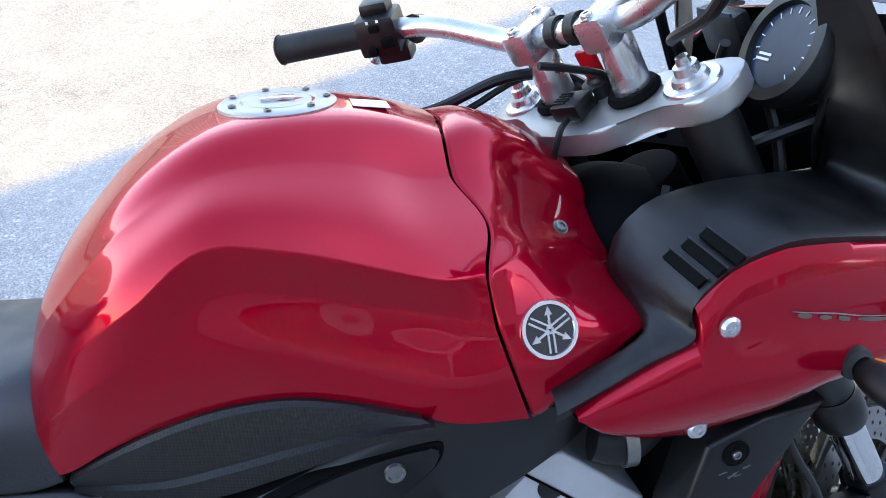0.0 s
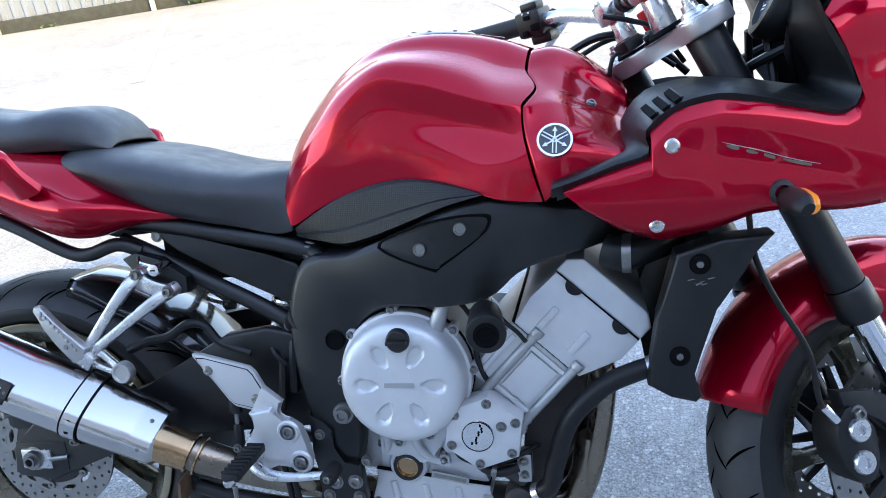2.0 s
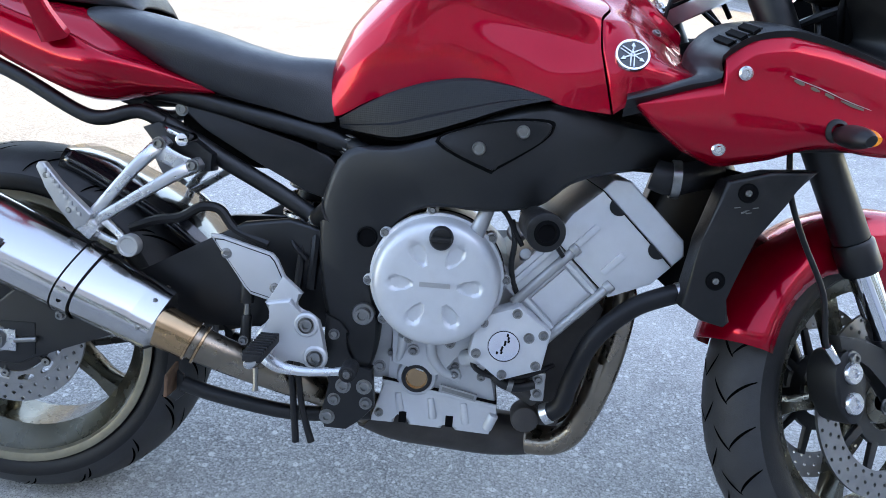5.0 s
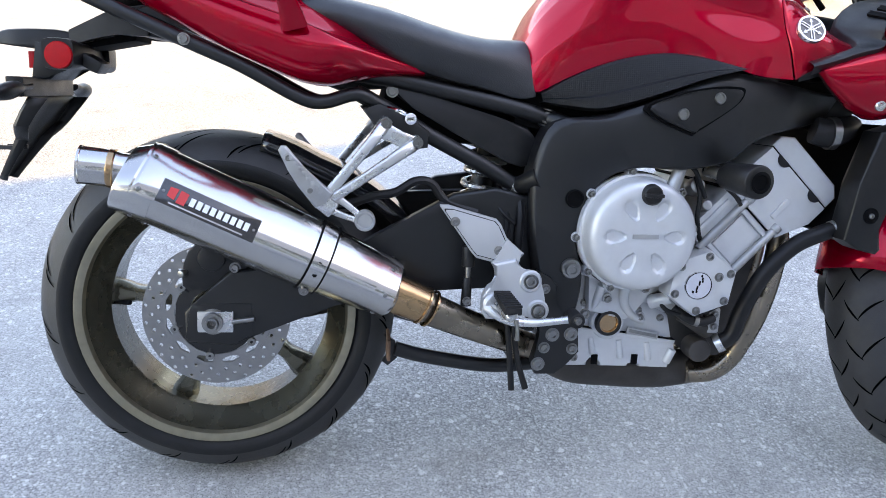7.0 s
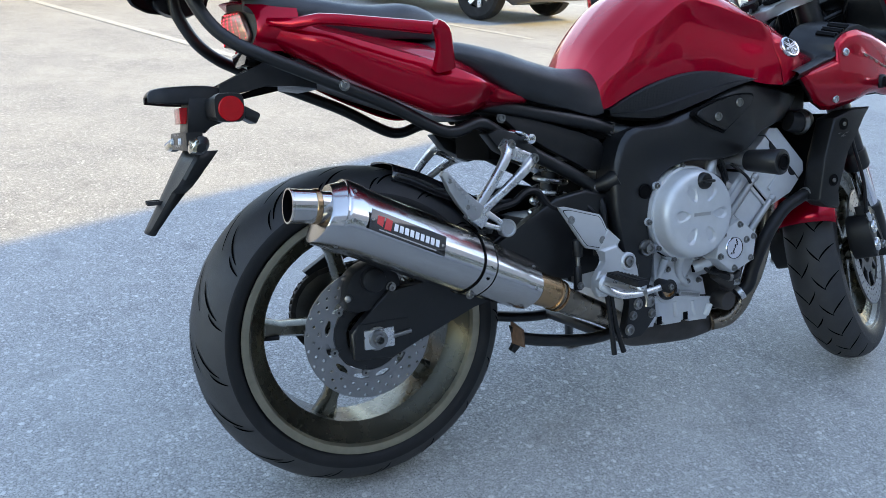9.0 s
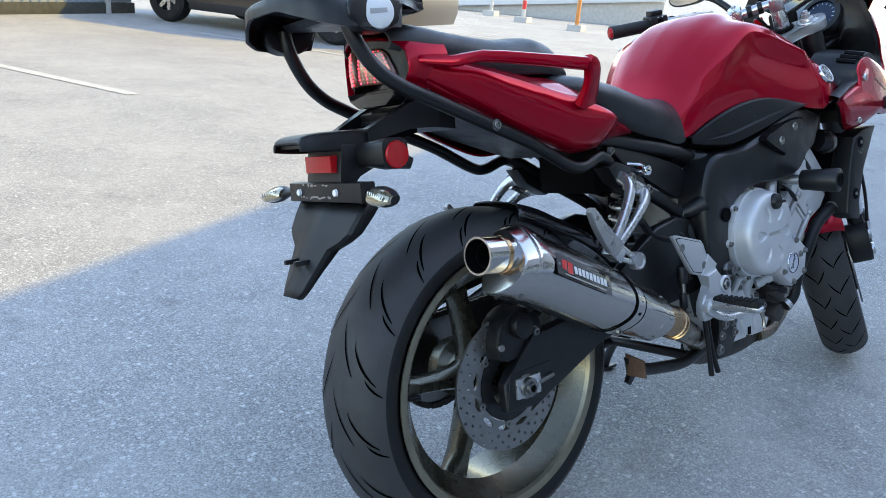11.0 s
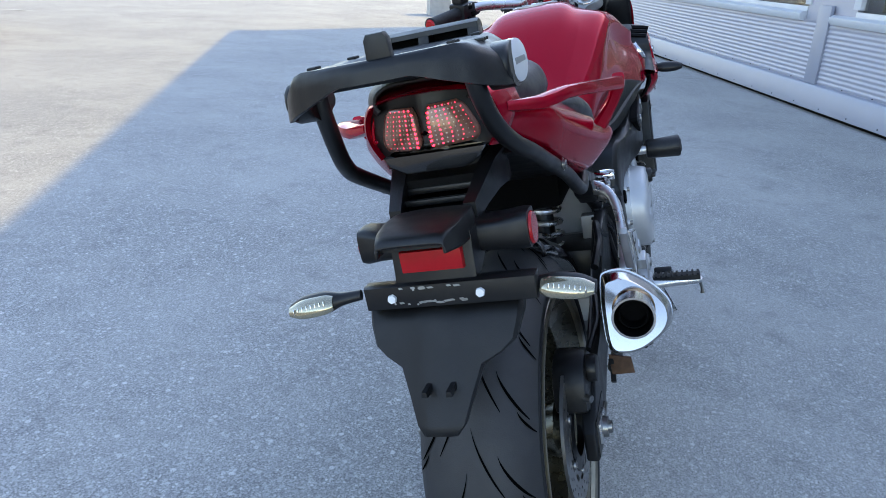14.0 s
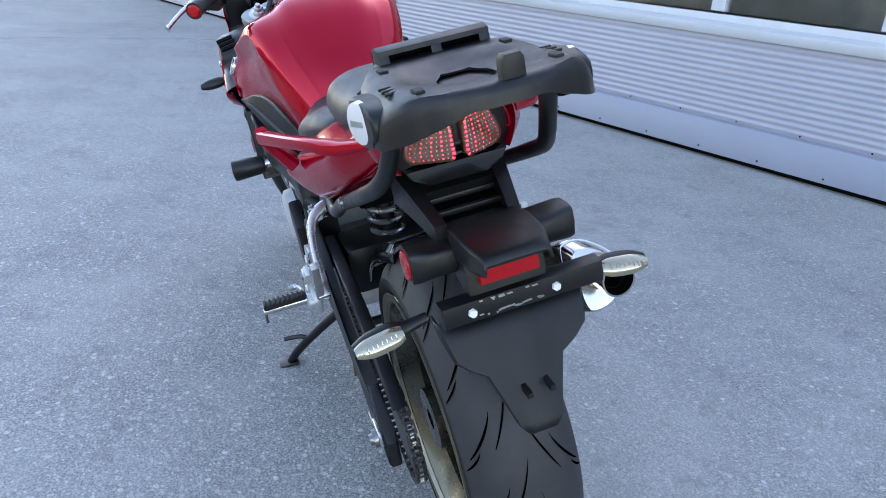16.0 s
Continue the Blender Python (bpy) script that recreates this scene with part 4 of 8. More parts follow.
tank = shell("fuel_tank", crisp(TANK, (2, 4, 5), 0.16), RED, "candy red sculpted fuel tank", nx=7, ns=6, thick=0)
cover = shell("tank_front_cover", crisp(COVER, (2, 4, 5), 0.16), RED, "candy red front tank cover")
# added near-black filler under the shells so that no light leaks between them
part("airbox", box(0.80, 0, 0.80, 0.30, 0.16, 0.14, 0.03), DARK, BIKE)
part("tank_gap_filler", prism([(0.49, 0.645), (0.49, 0.700), (0.58, 0.730), (0.70, 0.760), (0.84, 0.745), (0.84, 0.660), (0.62, 0.630)], -0.098, 0.098, 0.006), DARK, BIKE)

# filler cap on the crown of the tank
CAP_M = Matrix.Translation((0.752, 0.0, 0.9685)) @ pose(0, 0, 0, 0, 3, 0)
cap = turn([(0, 0.004), (0.03, 0.004), (0.032, 0.002), (0.034, 0.004), (0.05, 0.004), (0.053, 0.002), (0.053, -0.004), (0, -0.004)], (0, 0, 0), (0, 0, 1), 40)
c_ = part("filler_cap", cap, CAST, BIKE, "brushed aluminium key filler cap", m=CAP_M)
for k in range(7):
    a = radians(51.4 * k)
    part("bolt", bolt_mesh((0.044 * math.cos(a), 0.044 * math.sin(a), 0.0045), (0, 0, 1), 0.0035, 0.002, washer=False), BOLT, c_)
part("key_flap", box(0, 0, 0.0055, 0.03, 0.012, 0.004, 0.0015), CHROME, c_)
stick = prism([(-0.017, -0.014), (0.017, -0.014), (0.017, 0.014), (-0.017, 0.014)], 0.0, 0.0008, 0, axis="z")
part("warning_sticker", stick, WHITE, BIKE, "small white warning sticker", m=Matrix.Translation((0.833, -0.012, 0.9608)) @ pose(0, 0, 0, 0, 11, 0))


def badge(side):
    """Round emblem: silver ring, black field and a plain six-armed star."""
    n = Vector((0.10, side * 0.88, 0.47)).normalized()
    p = Vector((0.927, side * 0.2125, 0.815))
    M = basis(p, (1, 0, -0.05) if side < 0 else (-1, 0, 0), Vector((0, 0, 1)) - n * n.z) @ Matrix.Scale(0.87, 4)
    b = part("emblem", turn([(0, 0.002), (0.022, 0.002), (0.023, 0.004), (0.0262, 0.004), (0.0272, 0.002), (0.0272, -0.004), (0, -0.004)], (0, 0, 0), (0, 0, 1), 40), CHROME, BIKE, "round silver and black emblem", m=M)
    part("field", turn([(0, 0.0026), (0.0222, 0.0026), (0.0222, 0.001), (0, 0.001)], (0, 0, 0), (0, 0, 1), 36), GLOSS_BLACK, b)
    for k in range(3):
        arm = prism([(-0.0011, 0.001), (0.0011, 0.001), (0.0011, 0.0135), (0.0036, 0.0135), (0, 0.0212), (-0.0036, 0.0135), (-0.0011, 0.0135)], 0.0026, 0.004, 0, axis="z")
        arm.transform(Matrix.Rotation(radians(120 * k), 4, "Z"))
        part("star_arm", arm, ALU, b)
        for d in (-1, 1):
            arm = prism([(d * 0.0026 - 0.0009, -0.0208), (d * 0.0026 + 0.0009, -0.0208), (d * 0.0026 + 0.0009, 0.002), (d * 0.0026 - 0.0009, 0.002)], 0.0026, 0.0039, 0, axis="z")
            arm.transform(Matrix.Rotation(radians(120 * k), 4, "Z"))
            part("star_bar", arm, ALU, b)


badge(-1)
badge(1)
for s in (-1, 1):
    part("cover_bolt", bolt_mesh((0.975, s * 0.117, 0.856), (0.3, s * 0.55, 0.75), 0.0055, 0.003), BOLT, BIKE)


# knee pads under the tank
def knee_pad():
    up = [(0.527, 0.700), (0.563, 0.722), (0.608, 0.745), (0.662, 0.763), (0.718, 0.771), (0.770, 0.766), (0.822, 0.753)]
    lo = [(0.530, 0.686), (0.572, 0.679), (0.616, 0.675), (0.660, 0.686), (0.715, 0.707), (0.773, 0.732), (0.830, 0.750)]
    yu = [0.117, 0.128, 0.142, 0.155, 0.170, 0.187, 0.203]
    yl = [0.110, 0.128, 0.146, 0.162, 0.178, 0.194, 0.207]
    a, b = spline([(p[0], -y - 0.002, p[1]) for p, y in zip(up, yu)], 5), spline([(p[0], -y - 0.002, p[1]) for p, y in zip(lo, yl)], 5)
    rings = []
    for p, q in zip(a, b):
        def out(t, d):
            return p.lerp(q, t) + Vector((0, -d, 0))
        rings.append([p + Vector((0, 0.02, 0)), p, out(0.06, 0.0035), out(0.30, 0.005), out(0.62, 0.0055), out(0.67, 0.0105), out(0.92, 0.0105), q, q + Vector((0, 0.03, 0))])
    return loft(rings, False, False)


flip("knee_pad", knee_pad(), PAD, "black dimpled rubber knee pad", sharp=24)

# seats
SEAT = [
    (0.118, [(0, 0.836), (0.05, 0.834), (0.075, 0.826), (0.085, 0.818), (0.085, 0.812), (0.08, 0.808)]),
    (0.145, [(0, 0.843), (0.07, 0.840), (0.105, 0.830), (0.118, 0.818), (0.118, 0.806), (0.112, 0.798)]),
    (0.20, [(0, 0.838), (0.08, 0.836), (0.122, 0.826), (0.138, 0.808), (0.134, 0.79), (0.124, 0.782)]),
    (0.28, [(0, 0.823), (0.085, 0.821), (0.130, 0.808), (0.146, 0.785), (0.138, 0.756), (0.124, 0.742)]),
    (0.36, [(0, 0.802), (0.08, 0.800), (0.124, 0.788), (0.142, 0.765), (0.134, 0.735), (0.120, 0.718)]),
    (0.43, [(0, 0.789), (0.07, 0.787), (0.108, 0.777), (0.128, 0.755), (0.124, 0.722), (0.116, 0.704)]),
    (0.49, [(0, 0.788), (0.06, 0.786), (0.092, 0.775), (0.112, 0.748), (0.116, 0.712), (0.113, 0.69)]),
    (0.52, [(0, 0.79), (0.05, 0.786), (0.085, 0.768), (0.106, 0.738), (0.113, 0.708), (0.113, 0.694)]),
]
shell("rider_seat", SEAT, VINYL, "black vinyl rider seat", sharp=60)
PILLION = [
    (-0.178, [(0, 0.918), (0.04, 0.917), (0.06, 0.908), (0.065, 0.895), (0.06, 0.885)]),
    (-0.14, [(0, 0.926), (0.05, 0.924), (0.08, 0.912), (0.088, 0.89), (0.08, 0.872)]),
    (-0.06, [(0, 0.912), (0.06, 0.910), (0.092, 0.897), (0.10, 0.873), (0.09, 0.85)]),
    (0.03, [(0, 0.902), (0.065, 0.900), (0.098, 0.886), (0.108, 0.86), (0.10, 0.838)]),
    (0.11, [(0, 0.907), (0.06, 0.905), (0.096, 0.89), (0.108, 0.862), (0.10, 0.838)]),
    (0.160, [(0, 0.896), (0.055, 0.893), (0.088, 0.878), (0.10, 0.852), (0.095, 0.836)]),
    (0.195, [(0, 0.868), (0.05, 0.864), (0.075, 0.852), (0.085, 0.84), (0.082, 0.834)]),
    (0.207, [(0, 0.845), (0.045, 0.843), (0.065, 0.838), (0.07, 0.834), (0.068, 0.83)]),
]
shell("pillion_seat", PILLION, VINYL, "black vinyl pillion seat", sharp=60)

# tail
TAIL = [
    (-0.158, [(0, 0.908), (0.045, 0.904), (0.068, 0.892), (0.082, 0.868), (0.085, 0.852), (0.082, 0.845), (0.06, 0.845)]),
    (-0.10, [(0, 0.902), (0.062, 0.892), (0.088, 0.876), (0.112, 0.851), (0.114, 0.834), (0.104, 0.812), (0.085, 0.806)]),
    (-0.056, [(0, 0.888), (0.080, 0.868), (0.124, 0.846), (0.136, 0.843), (0.140, 0.822), (0.122, 0.791), (0.095, 0.785)]),
    (0.00, [(0, 0.862), (0.090, 0.852), (0.136, 0.831), (0.146, 0.827), (0.153, 0.800), (0.134, 0.764), (0.105, 0.757)]),
    (0.06, [(0, 0.850), (0.100, 0.838), (0.146, 0.813), (0.157, 0.809), (0.166, 0.778), (0.145, 0.739), (0.115, 0.731)]),
    (0.139, [(0, 0.838), (0.106, 0.826), (0.156, 0.792), (0.170, 0.786), (0.180, 0.752), (0.153, 0.711), (0.12, 0.701)]),
    (0.190, [(0, 0.812), (0.110, 0.804), (0.164, 0.773), (0.184, 0.766), (0.188, 0.744), (0.150, 0.706), (0.12, 0.698)]),
    (0.222, [(0, 0.788), (0.112, 0.784), (0.148, 0.764), (0.172, 0.757), (0.174, 0.744), (0.148, 0.716), (0.115, 0.705)]),
    (0.26, [(0, 0.752), (0.112, 0.756), (0.130, 0.754), (0.142, 0.749), (0.146, 0.740), (0.136, 0.722), (0.11, 0.712)]),
    (0.335, [(0, 0.72), (0.108, 0.730), (0.114, 0.729), (0.119, 0.727), (0.119, 0.725), (0.117, 0.722), (0.105, 0.719)]),
]
shell("tail_cowl", TAIL, RED, "candy red tail cowl", nx=4, ns=4, sharp=32)


def grab_rail():
    """An angular moulded rail: it rises from the cowl's shoulder, runs straight and folds down to the flank."""
    path = [(-0.135, -0.090, 0.862), (-0.105, -0.132, 0.857), (-0.076, -0.160, 0.861), (0.0, -0.188, 0.853), (0.095, -0.216, 0.842)]
    own = bar(path, [0.014, 0.018, 0.017, 0.018, 0.020], [0.034, 0.026, 0.020, 0.019, 0.020], 2)
    leg = [(0.100, -0.217, 0.848), (0.114, -0.214, 0.838), (0.124, -0.202, 0.812), (0.132, -0.180, 0.782)]
    return bar(leg, [0.018, 0.027, 0.029, 0.040], [0.018, 0.020, 0.018, 0.024], 3, own)


flip("grab_rail", grab_rail(), RED, "candy red moulded grab rail")
# tail light: two curved lens halves in a black surround
sur = prism([(-0.076, 0.86), (-0.066, 0.880), (-0.03, 0.886), (0.03, 0.886), (0.066, 0.880), (0.076, 0.86), (0.075, 0.825), (0.045, 0.795), (-0.045, 0.795), (-0.075, 0.825)], -0.150, -0.10, 0.008, axis="x")
tl = part("tail_light", sur, GLOSS_BLACK, BIKE, "twin-lens diode tail light, lit red")


def lens_x(y):
    """The lens bows round from the middle to the flanks."""
    return -0.196 + 0.30 * abs(y) ** 1.25 * 3.4


def lens_edge(v):
    """Inner and outer edge of a lens half at height v from 0 to 1."""
    return 0.006 + 0.004 * max(0.0, v - 0.8) / 0.2 + 0.003 * max(0.0, 0.12 - v) / 0.12, 0.063 - 0.015 * max(0.0, v - 0.3) / 0.7 - 0.006 * max(0.0, v - 0.85) / 0.15 - 0.006 * max(0.0, 0.15 - v) / 0.15


for s in (-1, 1):
    rows = []
    for j in range(9):
        v = j / 8
        a, b = lens_edge(v)
        rows.append([(lens_x(a + (b - a) * i / 10) - 0.002 * math.sin(math.pi * v), s * (a + (b - a) * i / 10), 0.834 + 0.053 * v) for i in range(11)])
    lb = loft(rows, False, False)
    if s > 0:
        bmesh.ops.reverse_faces(lb, faces=lb.faces)
    l = part("lens", lb, SMOKE, tl, "smoky brown-red lens")
    md = l.modifiers.new("thickness", "SOLIDIFY")
    md.thickness, md.offset = 0.012, 0
    rim = [rows[0][0]] + rows[0][::2] + [r[-1] for r in rows[1:-1]] + rows[-1][::-2] + [r[0] for r in rows[-2:0:-1]]
    part("lens_rim", tube([(x - 0.0055, y, z) for x, y, z in rim + rim[:2]], 0.001, 6, 1), SMOKE, tl)
    for i in range(9):
        col = None
        for j in range(9):
            v = 0.07 + 0.86 * j / 8
            a, b = lens_edge(v)
            y = a + 0.004 + (b - a - 0.008) * (i + 0.25 * (v - 0.5)) / 8.1
            z = 0.834 + 0.053 * v
            p = Vector((lens_x(y) - 0.002 * math.sin(math.pi * v) - 0.0058, s * y, z))
            col = turn([(0, 0.0012), (0.0010, 0.0009), (0.0026 if i % 2 == 0 else 0.0015, 0)], p, (-1, s * 0.4, 0), 8, col)
        part("diode_column", col, LED_RED if i % 2 == 0 else LED_DULL, tl)
    for j in range(8):
        v = 0.125 + 0.86 * j / 8
        a, b = lens_edge(v)
        line = [(lens_x(a + (b - a) * i / 6) - 0.002 * math.sin(math.pi * v) - 0.0056, s * (a + (b - a) * i / 6), 0.834 + 0.053 * v) for i in range(7)]
        part("lens_ridge", tube(line, 0.0005, 5, 1), SMOKE, tl)
# painted rim of the cowl round the lens
rim_pts = [(0.076, 0.822), (0.088, 0.838), (0.094, 0.858), (0.088, 0.880), (0.070, 0.895), (0.035, 0.903), (0.0, 0.905)]
rim_pts = spline([(y, z, 0) for y, z in rim_pts + [(-y, z) for y, z in rim_pts[-2::-1]]], 4)
bands = []
for k, dx, back in ((0.92, 0.004, 0), (0.94, -0.006, 0), (0.97, -0.009, 0), (1.0, -0.006, 0), (1.08, 0.012, 0), (1.12, 0.0, 1)):
    bands.append([Vector((-0.095 if back else lens_x(v.x * 0.85) + dx, v.x * k, 0.855 + (v.y - 0.855) * k)) for v in rim_pts])
part("cowl_rim", loft(bands, False, False), RED, BIKE, "candy red cowl edge round the tail light", sharp=50)
face = [[Vector((lens_x(v.x * k * 0.85) + 0.004, v.x * k, 0.855 + (v.y - 0.855) * k)) for v in rim_pts] for k in (0.02, 0.35, 0.65, 0.85, 0.95)]
part("surround_face", loft(face, False, False), PLASTIC, tl, "black surround of the lenses")
# clear corner windows beside the lens
for s in (-1, 1):
    cw = tube([(-0.148, s * 0.078, 0.842), (-0.147, s * 0.079, 0.832), (-0.150, s * 0.074, 0.820)], [0.003, 0.006, 0.003], 10, 4)
    part("side_window", cw, CLEAR_LENS, tl)
part("lower_trim", prism([(-0.07, 0.826), (0.07, 0.826), (0.062, 0.812), (0.04, 0.800), (-0.04, 0.800), (-0.062, 0.812)], -0.178, -0.14, 0.006, axis="x"), GLOSS_BLACK, tl)


# ---- luggage rack
def rack_half(x):
    """Half width of the rack plate at a place along it."""
    pts = [(-0.360, 0.0), (-0.357, 0.035), (-0.347, 0.075), (-0.330, 0.112), (-0.300, 0.138), (-0.250, 0.143), (-0.205, 0.132), (-0.165, 0.104), (-0.140, 0.084), (-0.120, 0.080)]
    for (a, b), (c, d) in zip(pts, pts[1:]):
        if a <= x <= c:
            return b + (d - b) * (x - a) / (c - a)
    return 0.08


def rack_top(x, y):
    """Height of the rack's upper side: a shallow dish with raised shoulders, drooping towards the ears."""
    z = 0.957 - 3.0 * max(0.0, abs(y) - 0.095) ** 1.5
    d = ((x + 0.245) / 0.075) ** 2 + (y / 0.092) ** 2
    return z - 0.016 * max(0.0, 1 - d ** 1.5)


def rack_plate():
    """Plan ring by ring: from the drip edge up the skirt, over the shoulder and into the dish."""
    n = 72
    out = []
    for i in range(n):
        a = 2 * math.pi * i / n
        c, s = math.cos(a), math.sin(a)
        r = 0.0
        while r < 0.3:
            x, y = -0.24 + r * c, r * s
            if x < -0.360 or x > -0.120 or abs(y) > rack_half(x):
                break
            r += 0.002
        out.append((-0.24 + r * c, r * s))
    rings = []
    for k, low in ((0.97, 0.0), (1.0, 0.001), (1.01, 0.006), (1.0, 0.5), (0.985, 0.85), (0.95, 1.0), (0.86, 1.0), (0.74, 1.0), (0.62, 1.0), (0.5, 1.0), (0.36, 1.0), (0.26, 1.0), (0.26, 0.75)):
        ring = []
        for x, y in out:
            px, py = -0.24 + (x + 0.24) * k, y * k
            top = rack_top(px, py)
            foot = 0.935 - 0.34 * max(0.0, abs(y) - 0.045) if x < -0.2 else 0.940
            ring.append((px, py, foot + (top - foot) * low))
        rings.append(ring)
    return loft(rings, False, True)


RACK_M = Matrix.Translation((-0.24, -0.0075, 0)) @ pose(0, 0, 0, 0, 0, 2.7) @ Matrix.Diagonal((1, 0.92, 1, 1)) @ Matrix.Translation((0.24, 0, 0))
rk = part("luggage_rack", rack_plate(), PLASTIC, BIKE, "black moulded top-case plate on tubular arms", sharp=45, m=RACK_M)
md = rk.modifiers.new("thickness", "SOLIDIFY")
md.thickness, md.offset = 0.005, -1
# raised front hook bar with two slots through it
for y0, y1 in ((-0.082, -0.066), (-0.012, 0.004), (0.062, 0.078)):
    part("hook_post", prism([(-0.152, 0.948), (-0.118, 0.948), (-0.122, 0.968), (-0.146, 0.968)], y0, y1, 0.003), PLASTIC, rk)
part("front_hook", prism([(-0.147, 0.966), (-0.120, 0.966), (-0.122, 0.973), (-0.134, 0.976), (-0.146, 0.972)], -0.082, 0.078, 0.0025), PLASTIC, rk, "raised hook bar with two slots")
part("hook_base", prism([(-0.154, 0.942), (-0.118, 0.942), (-0.120, 0.953), (-0.152, 0.953)], -0.084, 0.080, 0.003), PLASTIC, rk)
part("hook_back", prism([(-0.124, 0.950), (-0.118, 0.950), (-0.120, 0.970), (-0.124, 0.970)], -0.082, 0.078, 0.001), DARK, rk)
for s in (-1, 1):
    for x, y in ((-0.184, 0.086), (-0.310, 0.086)):
        part("pad", box(x, s * y, rack_top(x, y) + 0.0005, 0.018, 0.012, 0.005, 0.002), RUBBER, rk)
    for k in range(3):
        part("rib", box(-0.276 + 0.013 * k, s * 0.106, rack_top(-0.27, 0.106), 0.004, 0.016, 0.004, 0.0015), PLASTIC, rk)
    # drooping ear with a round maker's plate on the side
    ear = prism([(-0.285, 0.905), (-0.262, 0.897), (-0.232, 0.899), (-0.212, 0.915), (-0.205, 0.934), (-0.215, 0.946), (-0.285, 0.944), (-0.298, 0.920)], s * 0.112, s * 0.142, 0.006, 3, seg=3)
    part("ear", ear, PLASTIC, rk)
    n = Vector((-0.30, s, 0.05)).normalized()
    M = Matrix.Translation((-0.250, s * 0.1425, 0.924)) @ n.to_track_quat("Z", "Y").to_matrix().to_4x4()
    pl = part("side_plate", turn([(0, 0.0055), (0.02, 0.005), (0.0235, 0.0035), (0.0245, -0.004), (0, -0.004)], (0, 0, 0), (0, 0, 1), 32), WHITE_ALU, rk, "round silver maker's plate", m=M)
    part("mark", prism([(-0.013, -0.004), (0.013, -0.002), (0.012, 0.004), (-0.013, 0.003)], 0.005, 0.0062, 0, axis="z"), CAST, pl)
part("release_button", prism([(-0.026, 0.940), (0.004, 0.940), (0.003, 0.976), (-0.001, 0.982), (-0.021, 0.982), (-0.025, 0.976)], -0.353, -0.338, 0.003, axis="x"), PLASTIC, rk)
part("rack_underside", prism([(-0.27, 0.926), (-0.15, 0.932), (-0.14, 0.940), (-0.28, 0.936)], -0.09, 0.09, 0.006), PLASTIC, rk, "dark underside of the plate")


def rack_arm():
    path = [(-0.268, -0.094, 0.932), (-0.262, -0.095, 0.90), (-0.235, -0.102, 0.855), (-0.20, -0.112, 0.826), (-0.153, -0.121, 0.804), (-0.032, -0.127, 0.755), (0.05, -0.129, 0.722), (0.135, -0.13, 0.679), (0.175, -0.13, 0.672), (0.225, -0.126, 0.686), (0.262, -0.118, 0.672)]
    return tube(path, 0.0112, 14, 5)


for ob in flip("rack_arm", rack_arm(), FRAME_BLACK, "black tubular rack arm"):
    s = -1 if ob.data.vertices[0].co.y < 0 else 1
    part("bolt", bolt_mesh((-0.034, s * 0.139, 0.757), (0, s, 0), 0.007, 0.004), BOLT, ob)

# ---- number-plate hanger
hg = part("plate_hanger", prism([(-0.06, 0.800), (-0.14, 0.800), (-0.17, 0.790), (-0.165, 0.770), (-0.06, 0.755)], -0.07, 0.07, 0.006), PLASTIC, BIKE, "black plastic number-plate hanger")
for s in (-1, 1):
    arm = loft([[(x, s * (y + w), z + h), (x, s * (y - w), z + h), (x, s * (y - w), z - h), (x, s * (y + w), z - h)] for x, y, z, w, h in ((-0.10, 0.064, 0.785, 0.012, 0.024), (-0.15, 0.061, 0.782, 0.011, 0.020), (-0.19, 0.055, 0.768, 0.009, 0.015), (-0.225, 0.049, 0.754, 0.008, 0.012))])
    part("hanger_arm", soften(arm, 0.004), PLASTIC, hg)
for x, z in ((-0.215, 0.755), (-0.19, 0.765), (-0.165, 0.775)):
    part("rung", box(x, 0, z, 0.009, 0.10, 0.008, 0.002), PLASTIC, hg)
# added near-black sheet: makes the open gaps between the rungs look shaded
part("hanger_gap_filler", prism([(-0.125, 0.765), (-0.150, 0.762), (-0.216, 0.744), (-0.214, 0.736), (-0.150, 0.750), (-0.125, 0.755)], -0.050, 0.050, 0.003), DARK, hg)
hood = loft(grid_loft([(-0.205, [(0, 0.760), (0.040, 0.759), (0.047, 0.753), (0.048, 0.736)]), (-0.245, [(0, 0.767), (0.049, 0.766), (0.056, 0.759), (0.058, 0.735)]), (-0.300, [(0, 0.766), (0.048, 0.765), (0.055, 0.758), (0.057, 0.737)]), (-0.330, [(0, 0.762), (0.041, 0.761), (0.048, 0.754), (0.050, 0.740)]), (-0.338, [(0, 0.753), (0.040, 0.752), (0.046, 0.748), (0.048, 0.741)])], 4, 4), False, False)
for v in hood.verts:
    v.co.y = v.co.y * 0.80 if v.co.y > 0 else v.co.y
hd_ = part("lamp_hood", hood, PLASTIC, hg, "rounded black hood over the plate")
md = hd_.modifiers.new("thickness", "SOLIDIFY")
md.thickness, md.offset = 0.004, -1
part("hood_floor", prism([(-0.21, 0.742), (-0.328, 0.745), (-0.328, 0.750), (-0.21, 0.750)], -0.044, 0.034, 0), PLASTIC, hg)
part("lamp_body", prism([(-0.284, 0.688), (-0.254, 0.688), (-0.238, 0.706), (-0.206, 0.712), (-0.200, 0.728), (-0.206, 0.746), (-0.276, 0.746)], -0.060, 0.044, 0.005), PLASTIC, hg)
part("cable_box", box(-0.186, -0.066, 0.716, 0.036, 0.05, 0.020, 0.005, m=Matrix.Translation((-0.186, 0, 0.716)) @ pose(0, 0, 0, 0, 28, 0) @ Matrix.Translation((0.186, 0, -0.716))), PLASTIC, hg)
